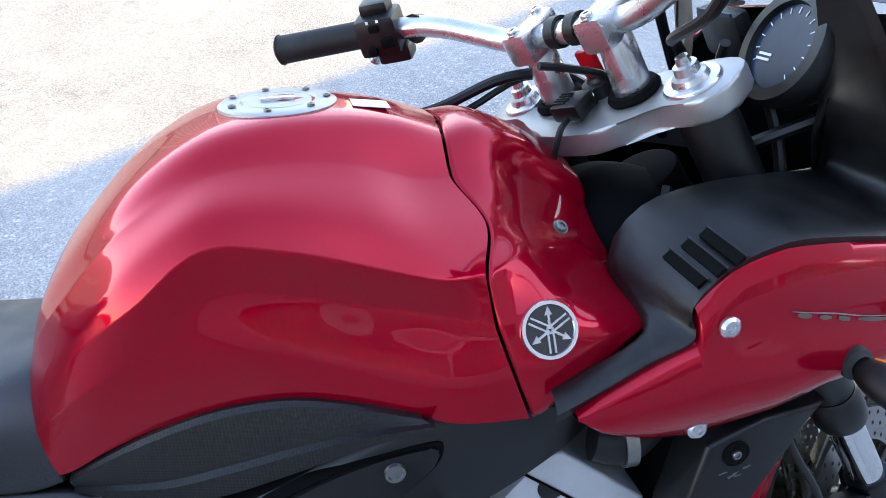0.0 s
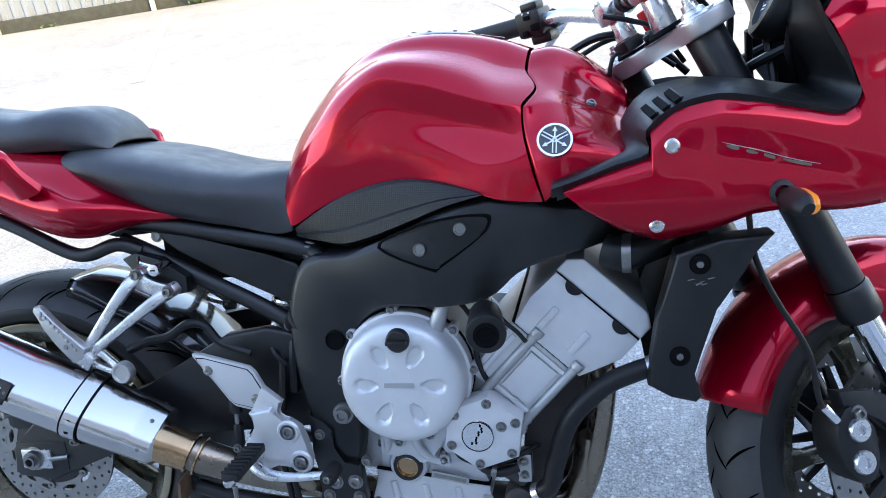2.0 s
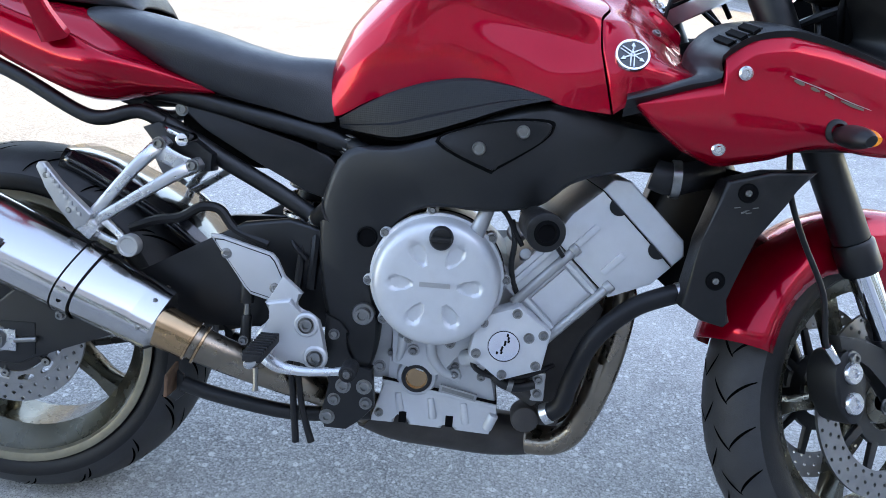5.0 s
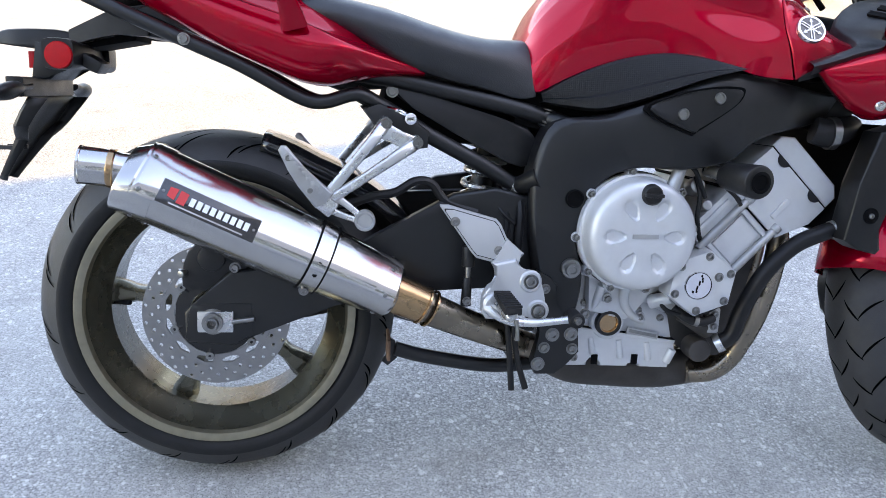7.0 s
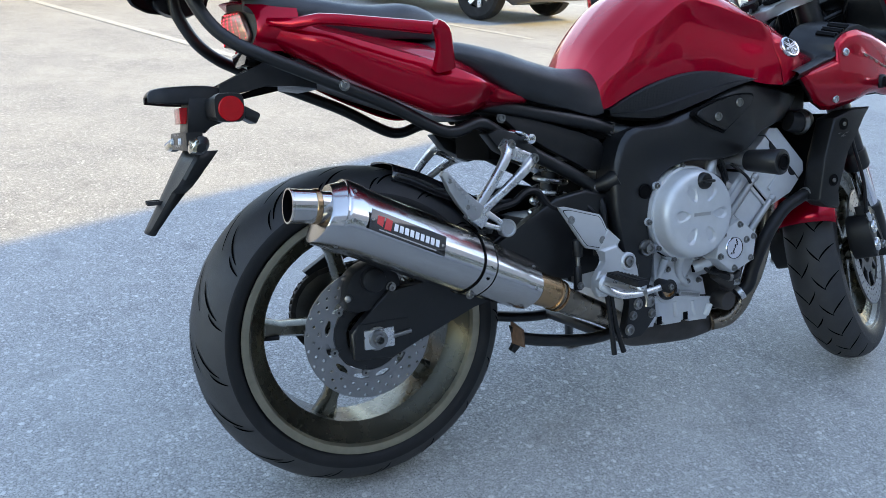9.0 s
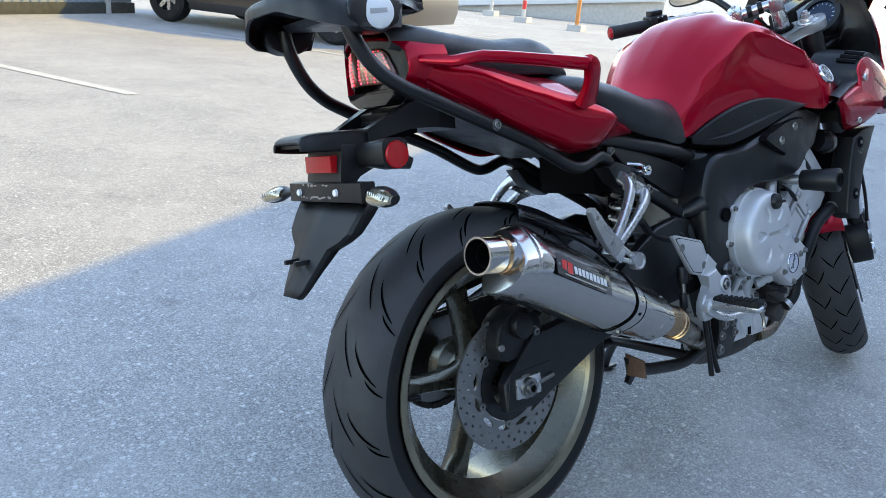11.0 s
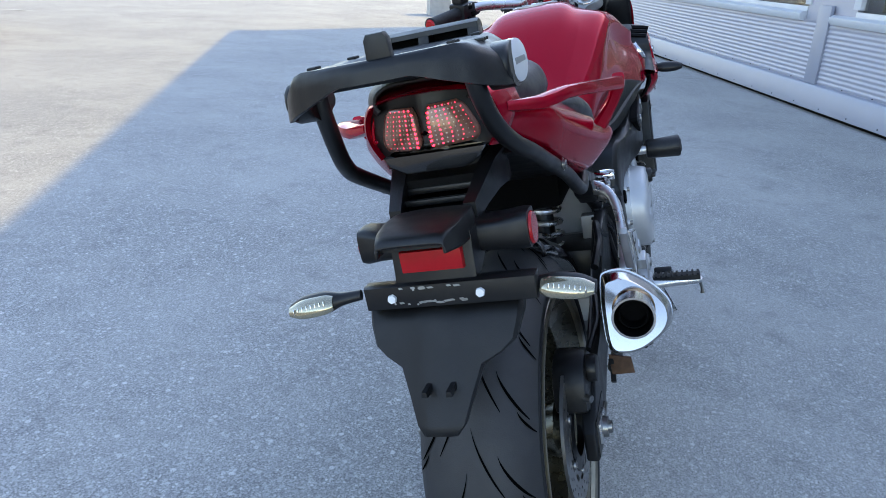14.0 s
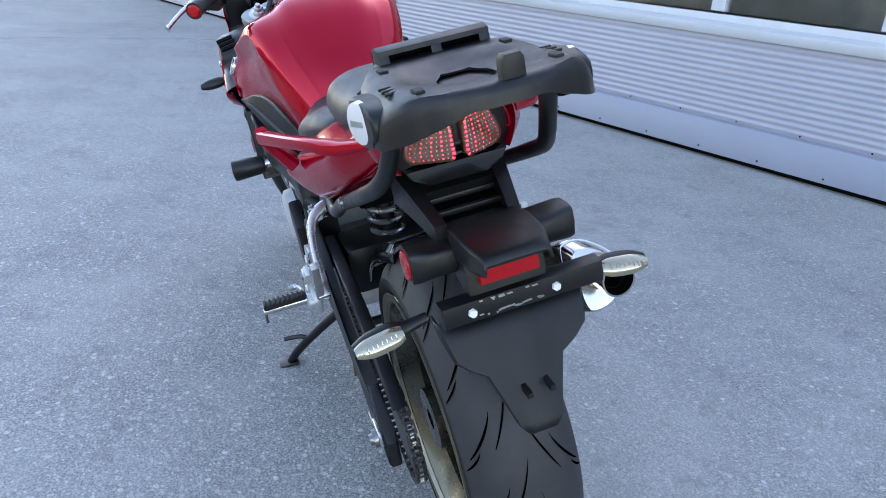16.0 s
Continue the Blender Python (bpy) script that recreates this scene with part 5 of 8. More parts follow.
part("rear_reflector", prism([(-0.048, 0.707), (0.029, 0.707), (0.029, 0.733), (-0.048, 0.733)], -0.287, -0.272, 0.002, axis="x", m=Matrix.Translation((-0.004, 0, -0.002))), RED_LENS, hg, "red rectangular reflector")
for s in (-1, 1):
    pod = loft([[(-0.222 + w * math.copysign(abs(math.cos(k * math.pi / 10)) ** 0.45, math.cos(k * math.pi / 10)), s * y, 0.727 + h * math.copysign(abs(math.sin(k * math.pi / 10)) ** 0.45, math.sin(k * math.pi / 10))) for k in range(20)] for y, w, h in ((0.036, 0.030, 0.019), (0.085 - 0.012 * (s > 0), 0.029, 0.020), (0.112 - 0.02 * (s > 0), 0.025, 0.0235), (0.120 - 0.02 * (s > 0), 0.023, 0.0225))])
    st = part("reflector_arm", soften(pod, 0.004), PLASTIC, hg)
    part("side_reflector", turn([(0, 0.0015), (0.019, 0.001), (0.0205, -0.001), (0.0205, -0.004), (0, -0.004)], (-0.220, s * (0.1225 - 0.02 * (s > 0)), 0.725), (0.0, s, 0), 28), RED_LENS, hg, "round red side reflector")


def flap():
    """Mud flap with a raised spine, its foot swung back."""
    ys = [(0.66, 0.104, -0.288), (0.635, 0.101, -0.296), (0.612, 0.094, -0.303), (0.600, 0.079, -0.306), (0.586, 0.054, -0.310), (0.55, 0.040, -0.320), (0.520, 0.029, -0.329), (0.508, 0.019, -0.332)]
    rings = []
    for z, w, x in ys:
        k = min(1.0, (z - 0.50) / 0.13)
        r = 0.007 * k
        a = min(0.9 * w, 0.014 + 0.012 * k)
        rings.append([(x + 0.035, -w, z), (x + 0.006, -w, z), (x + 0.003, -w * 0.97, z), (x, -a - 0.006 * k, z), (x - r * 0.6, -a + 0.004, z), (x - r * 0.6, a - 0.004, z), (x, a + 0.006 * k, z), (x + 0.003, w * 0.97, z), (x + 0.006, w, z), (x + 0.035, w, z)])
    rings = [[(x, y * 0.83 if y > 0 else y, z) for x, y, z in r] for r in rings]
    rings = [[(r[1][0] + 0.006 + 0.018 * max(0.0, (r[0][2] - 0.53) / 0.13), r[0][1], r[0][2])] + r[1:-1] + [(r[-2][0] + 0.006 + 0.016 * max(0.0, (r[0][2] - 0.53) / 0.13), r[-1][1], r[-1][2])] for r in rings]
    rings = [[(x + 0.014 - 0.26 * (0.66 - z), y, z + 0.10 * (0.66 - z)) for x, y, z in r] for r in rings]
    return loft(rings, False, False)


fl_ = part("mud_flap", flap(), DUSTY, hg, "black mud flap", sharp=25)
sm = fl_.modifiers.new("thickness", "SOLIDIFY")
sm.thickness, sm.offset = 0.004, 1
for s in (-1, 1):
    part("clip", prism([(-0.004, 0), (0.004, 0), (0.003, 0.007), (-0.003, 0.007)], -0.354, -0.322, 0.001, axis="x", m=Matrix.Translation((0, s * 0.015 - 0.006, 0.572))), PLASTIC, hg)
part("plate_bracket", prism([(-0.130, 0.661), (0.084, 0.661), (0.084, 0.691), (-0.130, 0.691)], -0.295, -0.268, 0.005, axis="x"), PLASTIC, hg, "black plate bracket with scuffed paint")
sc = None
rng = random.Random(9)
for i in range(34):
    y = rng.uniform(-0.045, 0.045)
    z = 0.668 + rng.gauss(0, 0.0012) if i % 4 else 0.687 + rng.gauss(0, 0.001)
    w = rng.uniform(0.001, 0.005)
    sc = prism([(y - w, z - 0.0008), (y + w * 0.6, z - 0.0012), (y + w, z + 0.001), (y - w * 0.5, z + 0.0014)], -0.2954, -0.2949, 0, axis="x", bm=sc)
part("scuff", sc, CAST, hg)
for y in (-0.064, 0.047):
    part("plate_screw", rod((-0.294, y, 0.676), (-0.299, y, 0.676), 0.0062, 0.0055, n=6), WHITE, hg, "white plastic plate screw")


def indicator(p, d, length, lens_mat, name, label, back=Vector((-1, 0, 0)), r=0.019, parent=None):
    """A tapered lamp on a short stalk, its lens facing back."""
    d = Vector(d).normalized()
    p = Vector(p)
    body = tube([p, p + d * length * 0.28, p + d * length * 0.5, p + d * length * 0.8, p + d * length], [0.007, 0.009, r * 0.95, r * 0.92, r * 0.5], 14, 4, flat=0.75)
    o = part(name, body, PLASTIC, parent or BIKE, label)
    q = p + back * r * 0.45
    lens = tube([q + d * length * 0.36, q + d * length * 0.5, q + d * length * 0.8, q + d * length * 0.99], [r * 0.6, r * 0.88, r * 0.85, r * 0.42], 14, 4, flat=0.6)
    part("lens", lens, lens_mat, o)
    u = d.cross(back).normalized()
    if lens_mat is CLEAR_LENS:
        for i in range(8):
            c_ = q + d * length * (0.46 + 0.062 * i) + back * r * 0.44
            w = r * (0.42 - 0.02 * i)
            fin = tube([c_ - u * w, c_ + back * 0.0016, c_ + u * w], 0.0011, 6, 3)
            part("lens_fin", fin, STEEL, o)
    return o


for s in (-1, 1):
    indicator((-0.272, s * 0.098, 0.676), (-0.10, s, -0.10), 0.098, CLEAR_LENS, "rear_indicator", "slim clear-lens rear indicator", r=0.016)


# ---- frame
def frame_spar():
    """One side of the cast frame: a wide flat beam from the steering head back and down to the swing-arm pivot."""
    st = [((1.05, 0.72), (1.02, 0.675), 0.130), ((0.99, 0.722), (0.965, 0.662), 0.165), ((0.93, 0.73), (0.91, 0.652), 0.188), ((0.84, 0.744), (0.868, 0.636), 0.196), ((0.785, 0.736), (0.825, 0.602), 0.198),
          ((0.70, 0.696), (0.753, 0.588), 0.191), ((0.62, 0.668), (0.679, 0.587), 0.178), ((0.545, 0.655), (0.634, 0.562), 0.160), ((0.515, 0.585), (0.607, 0.52), 0.156),
          ((0.513, 0.516), (0.597, 0.47), 0.157), ((0.518, 0.459), (0.600, 0.442), 0.157), ((0.53, 0.402), (0.611, 0.400), 0.156), ((0.546, 0.350), (0.606, 0.345), 0.154), ((0.568, 0.305), (0.590, 0.298), 0.150)]
    A = spline([(a[0], -y, a[1]) for a, b, y in st], 4)
    B = spline([(b[0], -y, b[1]) for a, b, y in st], 4)
    rings = []
    for i, (a, b) in enumerate(zip(A, B)):
        e = 0.07
        inn = Vector((0, 0.062, 0))
        rings.append([a + inn, a + Vector((0, 0.018, 0)), a + Vector((0, 0.008, 0)), a.lerp(b, 0.045) + Vector((0, 0.0005, 0)), a.lerp(b, 0.10) + Vector((0, -0.0025, 0)), a.lerp(b, 0.5) + Vector((0, -0.0035, 0)),
                      a.lerp(b, 0.93) + Vector((0, -0.0025, 0)), a.lerp(b, 0.975) + Vector((0, 0.001, 0)), b + Vector((0, 0.008, 0)), b + inn])
    return loft(rings)


fa, fb = flip("frame_spar", frame_spar(), FRAME_BLACK, "black cast aluminium frame spar", sharp=32)
for ob, s in ((fa, -1), (fb, 1)):
    cov = prism([(0.682, 0.682), (0.724, 0.704), (0.779, 0.717), (0.825, 0.719), (0.833, 0.711), (0.82, 0.692), (0.765, 0.655), (0.75, 0.651)], s * 0.186, s * 0.2050, 0.004, 4)
    gap_pts = [(0.682, 0.682), (0.724, 0.704), (0.779, 0.717), (0.825, 0.719), (0.833, 0.711), (0.82, 0.692), (0.765, 0.655), (0.75, 0.651)]
    part("cover_gap", prism([(0.766 + (x - 0.766) * 1.07, 0.690 + (z - 0.690) * 1.13) for x, z in gap_pts], s * 0.186, s * 0.2016, 0.0, 4), DARK, ob)
    part("frame_cover", cov, PLASTIC, ob, "black triangular frame cover")
    for x, z in ((0.795, 0.704), (0.737, 0.677)):
        part("push_pin", turn([(0, 0.001), (0.006, 0.001), (0.0065, 0.003), (0.0085, 0.003), (0.0095, 0), (0, 0)], (x, s * 0.2050, z), (0, s, 0), 18), BOLT, ob)
    part("frame_hole", turn([(0, 0.0005), (0.0125, 0.0005), (0.0135, 0.0025), (0.0155, 0.001), (0.0155, -0.002), (0, -0.002)], (0.585, s * 0.1615, 0.533), (0, s, 0), 22), DARK, ob)
    nut = turn([(0.0, 0.012), (0.006, 0.012), (0.007, 0.016), (0.011, 0.016), (0.012, 0.006), (0.016, 0.006), (0.0175, 0.003), (0.0175, -0.004), (0, -0.004)], (0.587, s * 0.1605, 0.416), (0, s, 0), 24)
    part("pivot_nut", nut, BOLT, ob, "swing-arm pivot nut")
    lug = rod((0.541, s * 0.095, 0.661), (0.541, s * 0.112, 0.661), 0.017, bevel=0.003)
    lug = tube([(0.541, s * 0.10, 0.661), (0.56, s * 0.12, 0.655), (0.585, s * 0.14, 0.64)], [0.014, 0.015, 0.018], 10, 3, lug)
    part("upper_lug", lug, FRAME_BLACK, ob)
    part("lug_bolt", bolt_mesh((0.541, s * 0.1125, 0.661), (0, s, 0), 0.0105, 0.005), BOLT, ob)
    lug = rod((0.498, s * 0.10, 0.545), (0.498, s * 0.116, 0.545), 0.017, bevel=0.003)
    lug = tube([(0.498, s * 0.105, 0.545), (0.51, s * 0.125, 0.552), (0.53, s * 0.145, 0.565)], [0.014, 0.017, 0.022], 10, 3, lug)
    part("lower_lug", lug, FRAME_BLACK, ob)
    part("lug_bolt", bolt_mesh((0.498, s * 0.1165, 0.545), (0, s, 0), 0.0105, 0.005), BOLT, ob)
# darker than the frame's black: shade under the yoke put into the colour
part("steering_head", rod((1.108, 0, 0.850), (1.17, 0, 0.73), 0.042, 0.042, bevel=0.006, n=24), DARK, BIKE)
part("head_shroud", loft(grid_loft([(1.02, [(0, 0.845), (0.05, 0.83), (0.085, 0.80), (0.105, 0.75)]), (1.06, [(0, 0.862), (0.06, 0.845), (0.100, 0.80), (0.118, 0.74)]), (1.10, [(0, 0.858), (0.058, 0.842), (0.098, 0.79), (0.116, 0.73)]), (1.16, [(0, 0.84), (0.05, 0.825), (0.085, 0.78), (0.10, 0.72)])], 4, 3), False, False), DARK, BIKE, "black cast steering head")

# ---- rear subframe and side covers
for s in (-1, 1):
    sub = tube([(0.225, s * 0.112, 0.690), (0.28, s * 0.108, 0.662), (0.348, s * 0.106, 0.624), (0.436, s * 0.106, 0.580), (0.492, s * 0.108, 0.548)], 0.0135, 12, 3)
    sub = tube([(0.18, s * 0.10, 0.722), (0.28, s * 0.102, 0.714), (0.382, s * 0.103, 0.696), (0.478, s * 0.104, 0.677), (0.541, s * 0.105, 0.661)], 0.0145, 12, 3, sub)
    o = part("subframe", sub, FRAME_BLACK, BIKE, "black tubular rear subframe")
    cv = prism([(0.268, 0.704), (0.300, 0.704), (0.365, 0.684), (0.467, 0.657), (0.512, 0.643), (0.530, 0.622), (0.516, 0.580), (0.504, 0.577), (0.482, 0.583), (0.390, 0.629), (0.318, 0.668)], s * 0.088, s * 0.106, 0.005, 0)
    c = part("side_cover", cv, PLASTIC, BIKE, "black plastic side cover")
    part("cover_bolt", bolt_mesh((0.284, s * 0.1065, 0.693), (0, s, 0), 0.0075, 0.004), BOLT, c)
under = prism([(-0.12, 0.80), (0.05, 0.74), (0.20, 0.69), (0.32, 0.70), (0.50, 0.69), (0.50, 0.76), (0.25, 0.80), (0.0, 0.84)], -0.095, 0.095, 0.012)
part("undertray", under, PLASTIC, BIKE, "black plastic undertray")
part("battery_box", box(0.38, 0, 0.655, 0.22, 0.15, 0.09, 0.015), DARK, BIKE)

# ---- engine
crank = prism([(0.61, 0.40), (0.62, 0.56), (0.70, 0.57), (0.775, 0.52), (0.87, 0.43), (0.87, 0.385), (0.80, 0.375), (0.74, 0.380), (0.69, 0.378), (0.64, 0.392)], -0.138, 0.138, 0.012)
crank = prism([(0.62, 0.40), (0.87, 0.40), (0.86, 0.36), (0.80, 0.325), (0.64, 0.325)], -0.116, 0.14, 0.010, bm=crank)
eng = part("engine", crank, SILVER, BIKE, "silver four-cylinder engine")
# clutch cover on the right, with a raised ring and petals
CL = Vector((0.692, -0.16, 0.480))
def clutch_face():
    """A flat-faced round cover with six pressed petal dents and a stepped flange."""
    prof = [(0.004, 0.050), (0.012, 0.050), (0.02, 0.050), (0.026, 0.050), (0.031, 0.050), (0.035, 0.050), (0.039, 0.050), (0.043, 0.050), (0.047, 0.050), (0.051, 0.050), (0.055, 0.050), (0.059, 0.050), (0.063, 0.050), (0.067, 0.050), (0.072, 0.0495), (0.079, 0.0485), (0.0845, 0.0465), (0.0885, 0.0425), (0.091, 0.036), (0.0925, 0.026), (0.0935, 0.014), (0.0945, 0.0105), (0.0985, 0.0095), (0.0995, 0.003), (0.0995, -0.02)]
    n = 144
    rings = []
    for r, h in prof:
        ring = []
        for i in range(n):
            a = 2 * math.pi * i / n
            d = 0.0
            for k in range(6):
                w = (a - radians(60 * k) + math.pi) % (2 * math.pi) - math.pi
                u, v = (r * math.cos(w) - 0.050) / 0.0185, r * math.sin(w) / (0.0098 + 0.0030 * (r - 0.045) / 0.02)
                d = max(d, min(1.0, 3.2 * max(0.0, 1 - u * u - v * v)))
            d *= 0.0042 if r < 0.08 else 0.0
            ring.append(CL + Vector((r * math.cos(a), -(h - d), r * math.sin(a))))
        rings.append(ring)
    return loft(rings, True, True)


cc = part("clutch_cover", clutch_face(), SILVER, eng, "round silver clutch cover with petal dents", sharp=30)
part("maker_mark", prism([(-0.022, -0.0035), (0.022, -0.0035), (0.022, 0.0035), (-0.022, 0.0035)], 0, 0.0006, 0, axis="z", m=basis(CL + Vector((0, -0.0506, 0.001)), (1, 0, 0), (0, 0, 1))), CAST, cc, "plain raised maker's bar")
oc = turn([(0, 0.012), (0.014, 0.012), (0.0165, 0.009), (0.0175, 0.0), (0, 0)], CL + Vector((0.004, -0.047, 0.069)), (0, -1, 0), 24)
oc = box(CL.x + 0.004, CL.y - 0.062, CL.z + 0.069, 0.03, 0.01, 0.006, 0.002, oc, None)
part("oil_cap", oc, PLASTIC, cc, "black oil filler cap")
for deg in (4, 42, 98, 142, 186, 222, 250, 286, 330):
    a = radians(deg)
    boss = rod(CL + Vector((0.1005 * math.cos(a), 0.022, 0.1005 * math.sin(a))), CL + Vector((0.1005 * math.cos(a), -0.006, 0.1005 * math.sin(a))), 0.0088, n=14, bevel=0.002)
    part("cover_boss", boss, SILVER, cc)
    part("cover_bolt", bolt_mesh(CL + Vector((0.1015 * math.cos(a), -0.006, 0.1015 * math.sin(a))), (0, -1, 0), 0.0052, 0.005), BOLT, cc)
part("cover_gasket", turn([(0.0985, -0.004), (0.1008, -0.004), (0.1008, 0.004), (0.0985, 0.004)], CL + Vector((0, 0.014, 0)), (0, -1, 0), 72), DARK, cc)
arm = rod((0.742, -0.175, 0.548), (0.758, -0.17, 0.592), 0.0125, 0.0105, bevel=0.002)
arm = rod((0.757, -0.17, 0.59), (0.76, -0.169, 0.602), 0.0075, bm=arm, bevel=0.001)
arm = box(0.775, -0.172, 0.60, 0.045, 0.012, 0.005, 0.001, arm)
part("clutch_arm", arm, CAST, eng, "clutch release arm")
# starter cover lower front
PM = Vector((0.806, -0.165, 0.400))
pts = [(PM.x + 0.063 * math.cos(radians(60 * k + 22)), PM.z + 0.058 * math.sin(radians(60 * k + 22))) for k in range(6)]
pc = part("pickup_cover", prism(pts, -0.196, -0.15, 0.006), SILVER, eng, "silver hexagonal pick-up cover")
part("round_window", turn([(0, 0.0015), (0.0235, 0.0015), (0.0245, 0)], (PM.x - 0.008, -0.196, PM.z - 0.003), (0, -1, 0), 28), CHROME, pc)
worn = None
rng = random.Random(3)
for k in range(9):
    a, r = 1.1 + 0.25 * math.sin(k * 2.1) + (math.pi if k > 4 else 0), 0.003 + 0.0036 * (k % 5)
    x, z = PM.x - 0.008 + r * math.cos(a), PM.z - 0.003 + r * math.sin(a)
    worn = prism([(x - 0.0018, z - 0.0016), (x + 0.0008, z - 0.0025), (x + 0.002, z + 0.0012), (x - 0.001, z + 0.0028)], -0.1979, -0.197, 0, bm=worn)
part("print_ring", turn([(0.0222, 0.0022), (0.0232, 0.0022), (0.0232, 0.0016), (0.0222, 0.0016), (0.0222, 0.0022)], (PM.x - 0.008, -0.196, PM.z - 0.003), (0, -1, 0), 30), DARK, pc)
part("worn_paint", worn, DARK, pc)
for k in range(6):
    a = radians(60 * k + 22)
    part("cover_bolt", bolt_mesh((PM.x + 0.051 * math.cos(a), -0.1965, PM.z + 0.047 * math.sin(a)), (0, -1, 0), 0.0055, 0.005), BOLT, pc)
part("cover_bolt", bolt_mesh((PM.x + 0.027, -0.1965, PM.z + 0.012), (0, -1, 0), 0.006, 0.004), BOLT, pc)
# flange, ribs and pockets of the crankcase under the covers
NECK = [(0.628, 0.405), (0.632, 0.335), (0.700, 0.318), (0.722, 0.330), (0.736, 0.372), (0.776, 0.372), (0.770, 0.41)]
part("case_neck", prism(NECK, -0.136, -0.10, 0.006), SILVER, eng)
part("case_web", tube([(0.690, -0.150, 0.385), (0.694, -0.140, 0.352), (0.712, -0.132, 0.328), (0.738, -0.122, 0.314)], [0.009, 0.008, 0.0075, 0.007], 10, 5), SILVER, eng)
part("case_web", tube([(0.648, -0.150, 0.385), (0.646, -0.140, 0.36), (0.640, -0.128, 0.335)], [0.008, 0.007, 0.006], 10, 5), SILVER, eng)
for x, y, z in ((0.664, -0.136, 0.358), (0.730, -0.124, 0.322)):
    part("case_boss", rod((x, y + 0.012, z), (x, y - 0.006, z), 0.0095, n=14, bevel=0.002), SILVER, eng)
    part("case_bolt", bolt_mesh((x, y - 0.006, z), (0, -1, 0), 0.0055, 0.004), BOLT, eng)
# raised near-black plate: a pocket's shade put into the colour
part("case_pocket_shade", prism([(0.744, 0.364), (0.772, 0.366), (0.778, 0.345), (0.752, 0.338)], -0.128, -0.12, 0.001), DARK, eng)
part("hose_union", rod((0.742, -0.135, 0.352), (0.770, -0.158, 0.366), 0.013, 0.011, n=16, bevel=0.002), SILVER, eng)
part("oil_line", tube([(0.78, -0.15, 0.345), (0.80, -0.165, 0.33), (0.825, -0.168, 0.325), (0.85, -0.16, 0.33)], 0.0075, 10, 4), HOSE, eng)
part("line_clamp", turn([(0.0078, -0.004), (0.0095, -0.004), (0.0095, 0.004), (0.0078, 0.004), (0.0078, -0.004)], (0.815, -0.167, 0.327), (1, -0.1, -0.2), 16), BOLT, eng)
# sump
sump = prism([(0.628, 0.365), (0.628, 0.32), (0.612, 0.25), (0.785, 0.238), (0.800, 0.275), (0.788, 0.322), (0.75, 0.345)], -0.118, 0.118, 0.008)
sm_ = part("sump", sump, SILVER, eng, "silver oil sump")
part("sump_tray", prism([(0.622, 0.300), (0.604, 0.238), (0.604, 0.231), (0.640, 0.231), (0.642, 0.250), (0.660, 0.250), (0.664, 0.230), (0.716, 0.229), (0.718, 0.240), (0.736, 0.240), (0.738, 0.228), (0.792, 0.226), (0.802, 0.262), (0.800, 0.272)], -0.1255, 0.124, 0.004), SILVER, sm_)
part("sump_pad", turn([(0, 0.010), (0.029, 0.010), (0.032, 0.006), (0.033, -0.008)], (0.672, -0.118, 0.312), (0, -1, 0), 28), SILVER, sm_)
part("drain_boss", rod((0.788, -0.124, 0.236), (0.797, -0.128, 0.262), 0.008, n=12, bevel=0.002), SILVER, sm_)
part("sight_glass", turn([(0, 0.002), (0.015, 0.002), (0.016, 0.006), (0.02, 0.006), (0.0225, 0.002), (0.0225, -0.004), (0, -0.004)], (0.672, -0.129, 0.312), (0, -1, 0), 28), HEAT, sm_, "round oil sight glass")
part("glass_ring", turn([(0.0165, 0.004), (0.0175, 0.008), (0.022, 0.008), (0.024, 0.003), (0.024, -0.002)], (0.672, -0.129, 0.312), (0, -1, 0), 28), FRAME_BLACK, sm_)
tag_ = prism([(-0.03, -0.006), (0.03, -0.006), (0.03, 0.006), (-0.03, 0.006)], 0, 0.003, 0.0006, axis="z", m=basis((0.738, -0.126, 0.292), (1, 0, -0.2), (0, 0, 1)))
part("serial_tag", tag_, CAST, sm_)
part("serial_bar", prism([(-0.026, -0.003), (0.026, -0.003), (0.026, 0.003), (-0.026, 0.003)], 0.003, 0.0034, 0, axis="z", m=basis((0.738, -0.126, 0.292), (1, 0, -0.2), (0, 0, 1))), BOLT, sm_)
for (x, z) in ((0.616, 0.247),):
    part("sump_bolt", bolt_mesh((x, -0.127, z), (0, -1, 0), 0.0055, 0.006), BOLT, sm_)
for x, z, h in ((0.648, 0.268, 0.030), (0.700, 0.262, 0.034), (0.752, 0.258, 0.034)):
    part("sump_rib", rod((x - 0.004, -0.1245, z + h / 2), (x + 0.002, -0.1255, z - h / 2), 0.0055, 0.0065, n=12, bevel=0.002), SILVER, sm_)
part("sump_flange", prism([(0.618, 0.296), (0.800, 0.272), (0.801, 0.278), (0.619, 0.303)], -0.1275, 0.126, 0.0015), SILVER, sm_)
part("sump_joint", prism([(0.618, 0.3035), (0.800, 0.2785), (0.800, 0.2800), (0.618, 0.3050)], -0.1265, 0.125, 0), DARK, sm_)
for x, z in ((0.628, 0.345), (0.772, 0.318), (0.730, 0.332)):
    part("case_bolt", bolt_mesh((x, -0.119, z), (0, -1, 0), 0.0052, 0.006), BOLT, sm_)
# cylinder block and head, tilted forward
CYL = 43.0
CM = Matrix.Translation((0.860, 0, 0.475)) @ pose(0, 0, 0, 0, CYL, 0)      # z along the cylinders


def cpart(name, bm, material, parent, label=""):
    bm.transform(CM)
    return part(name, bm, material, parent, label)


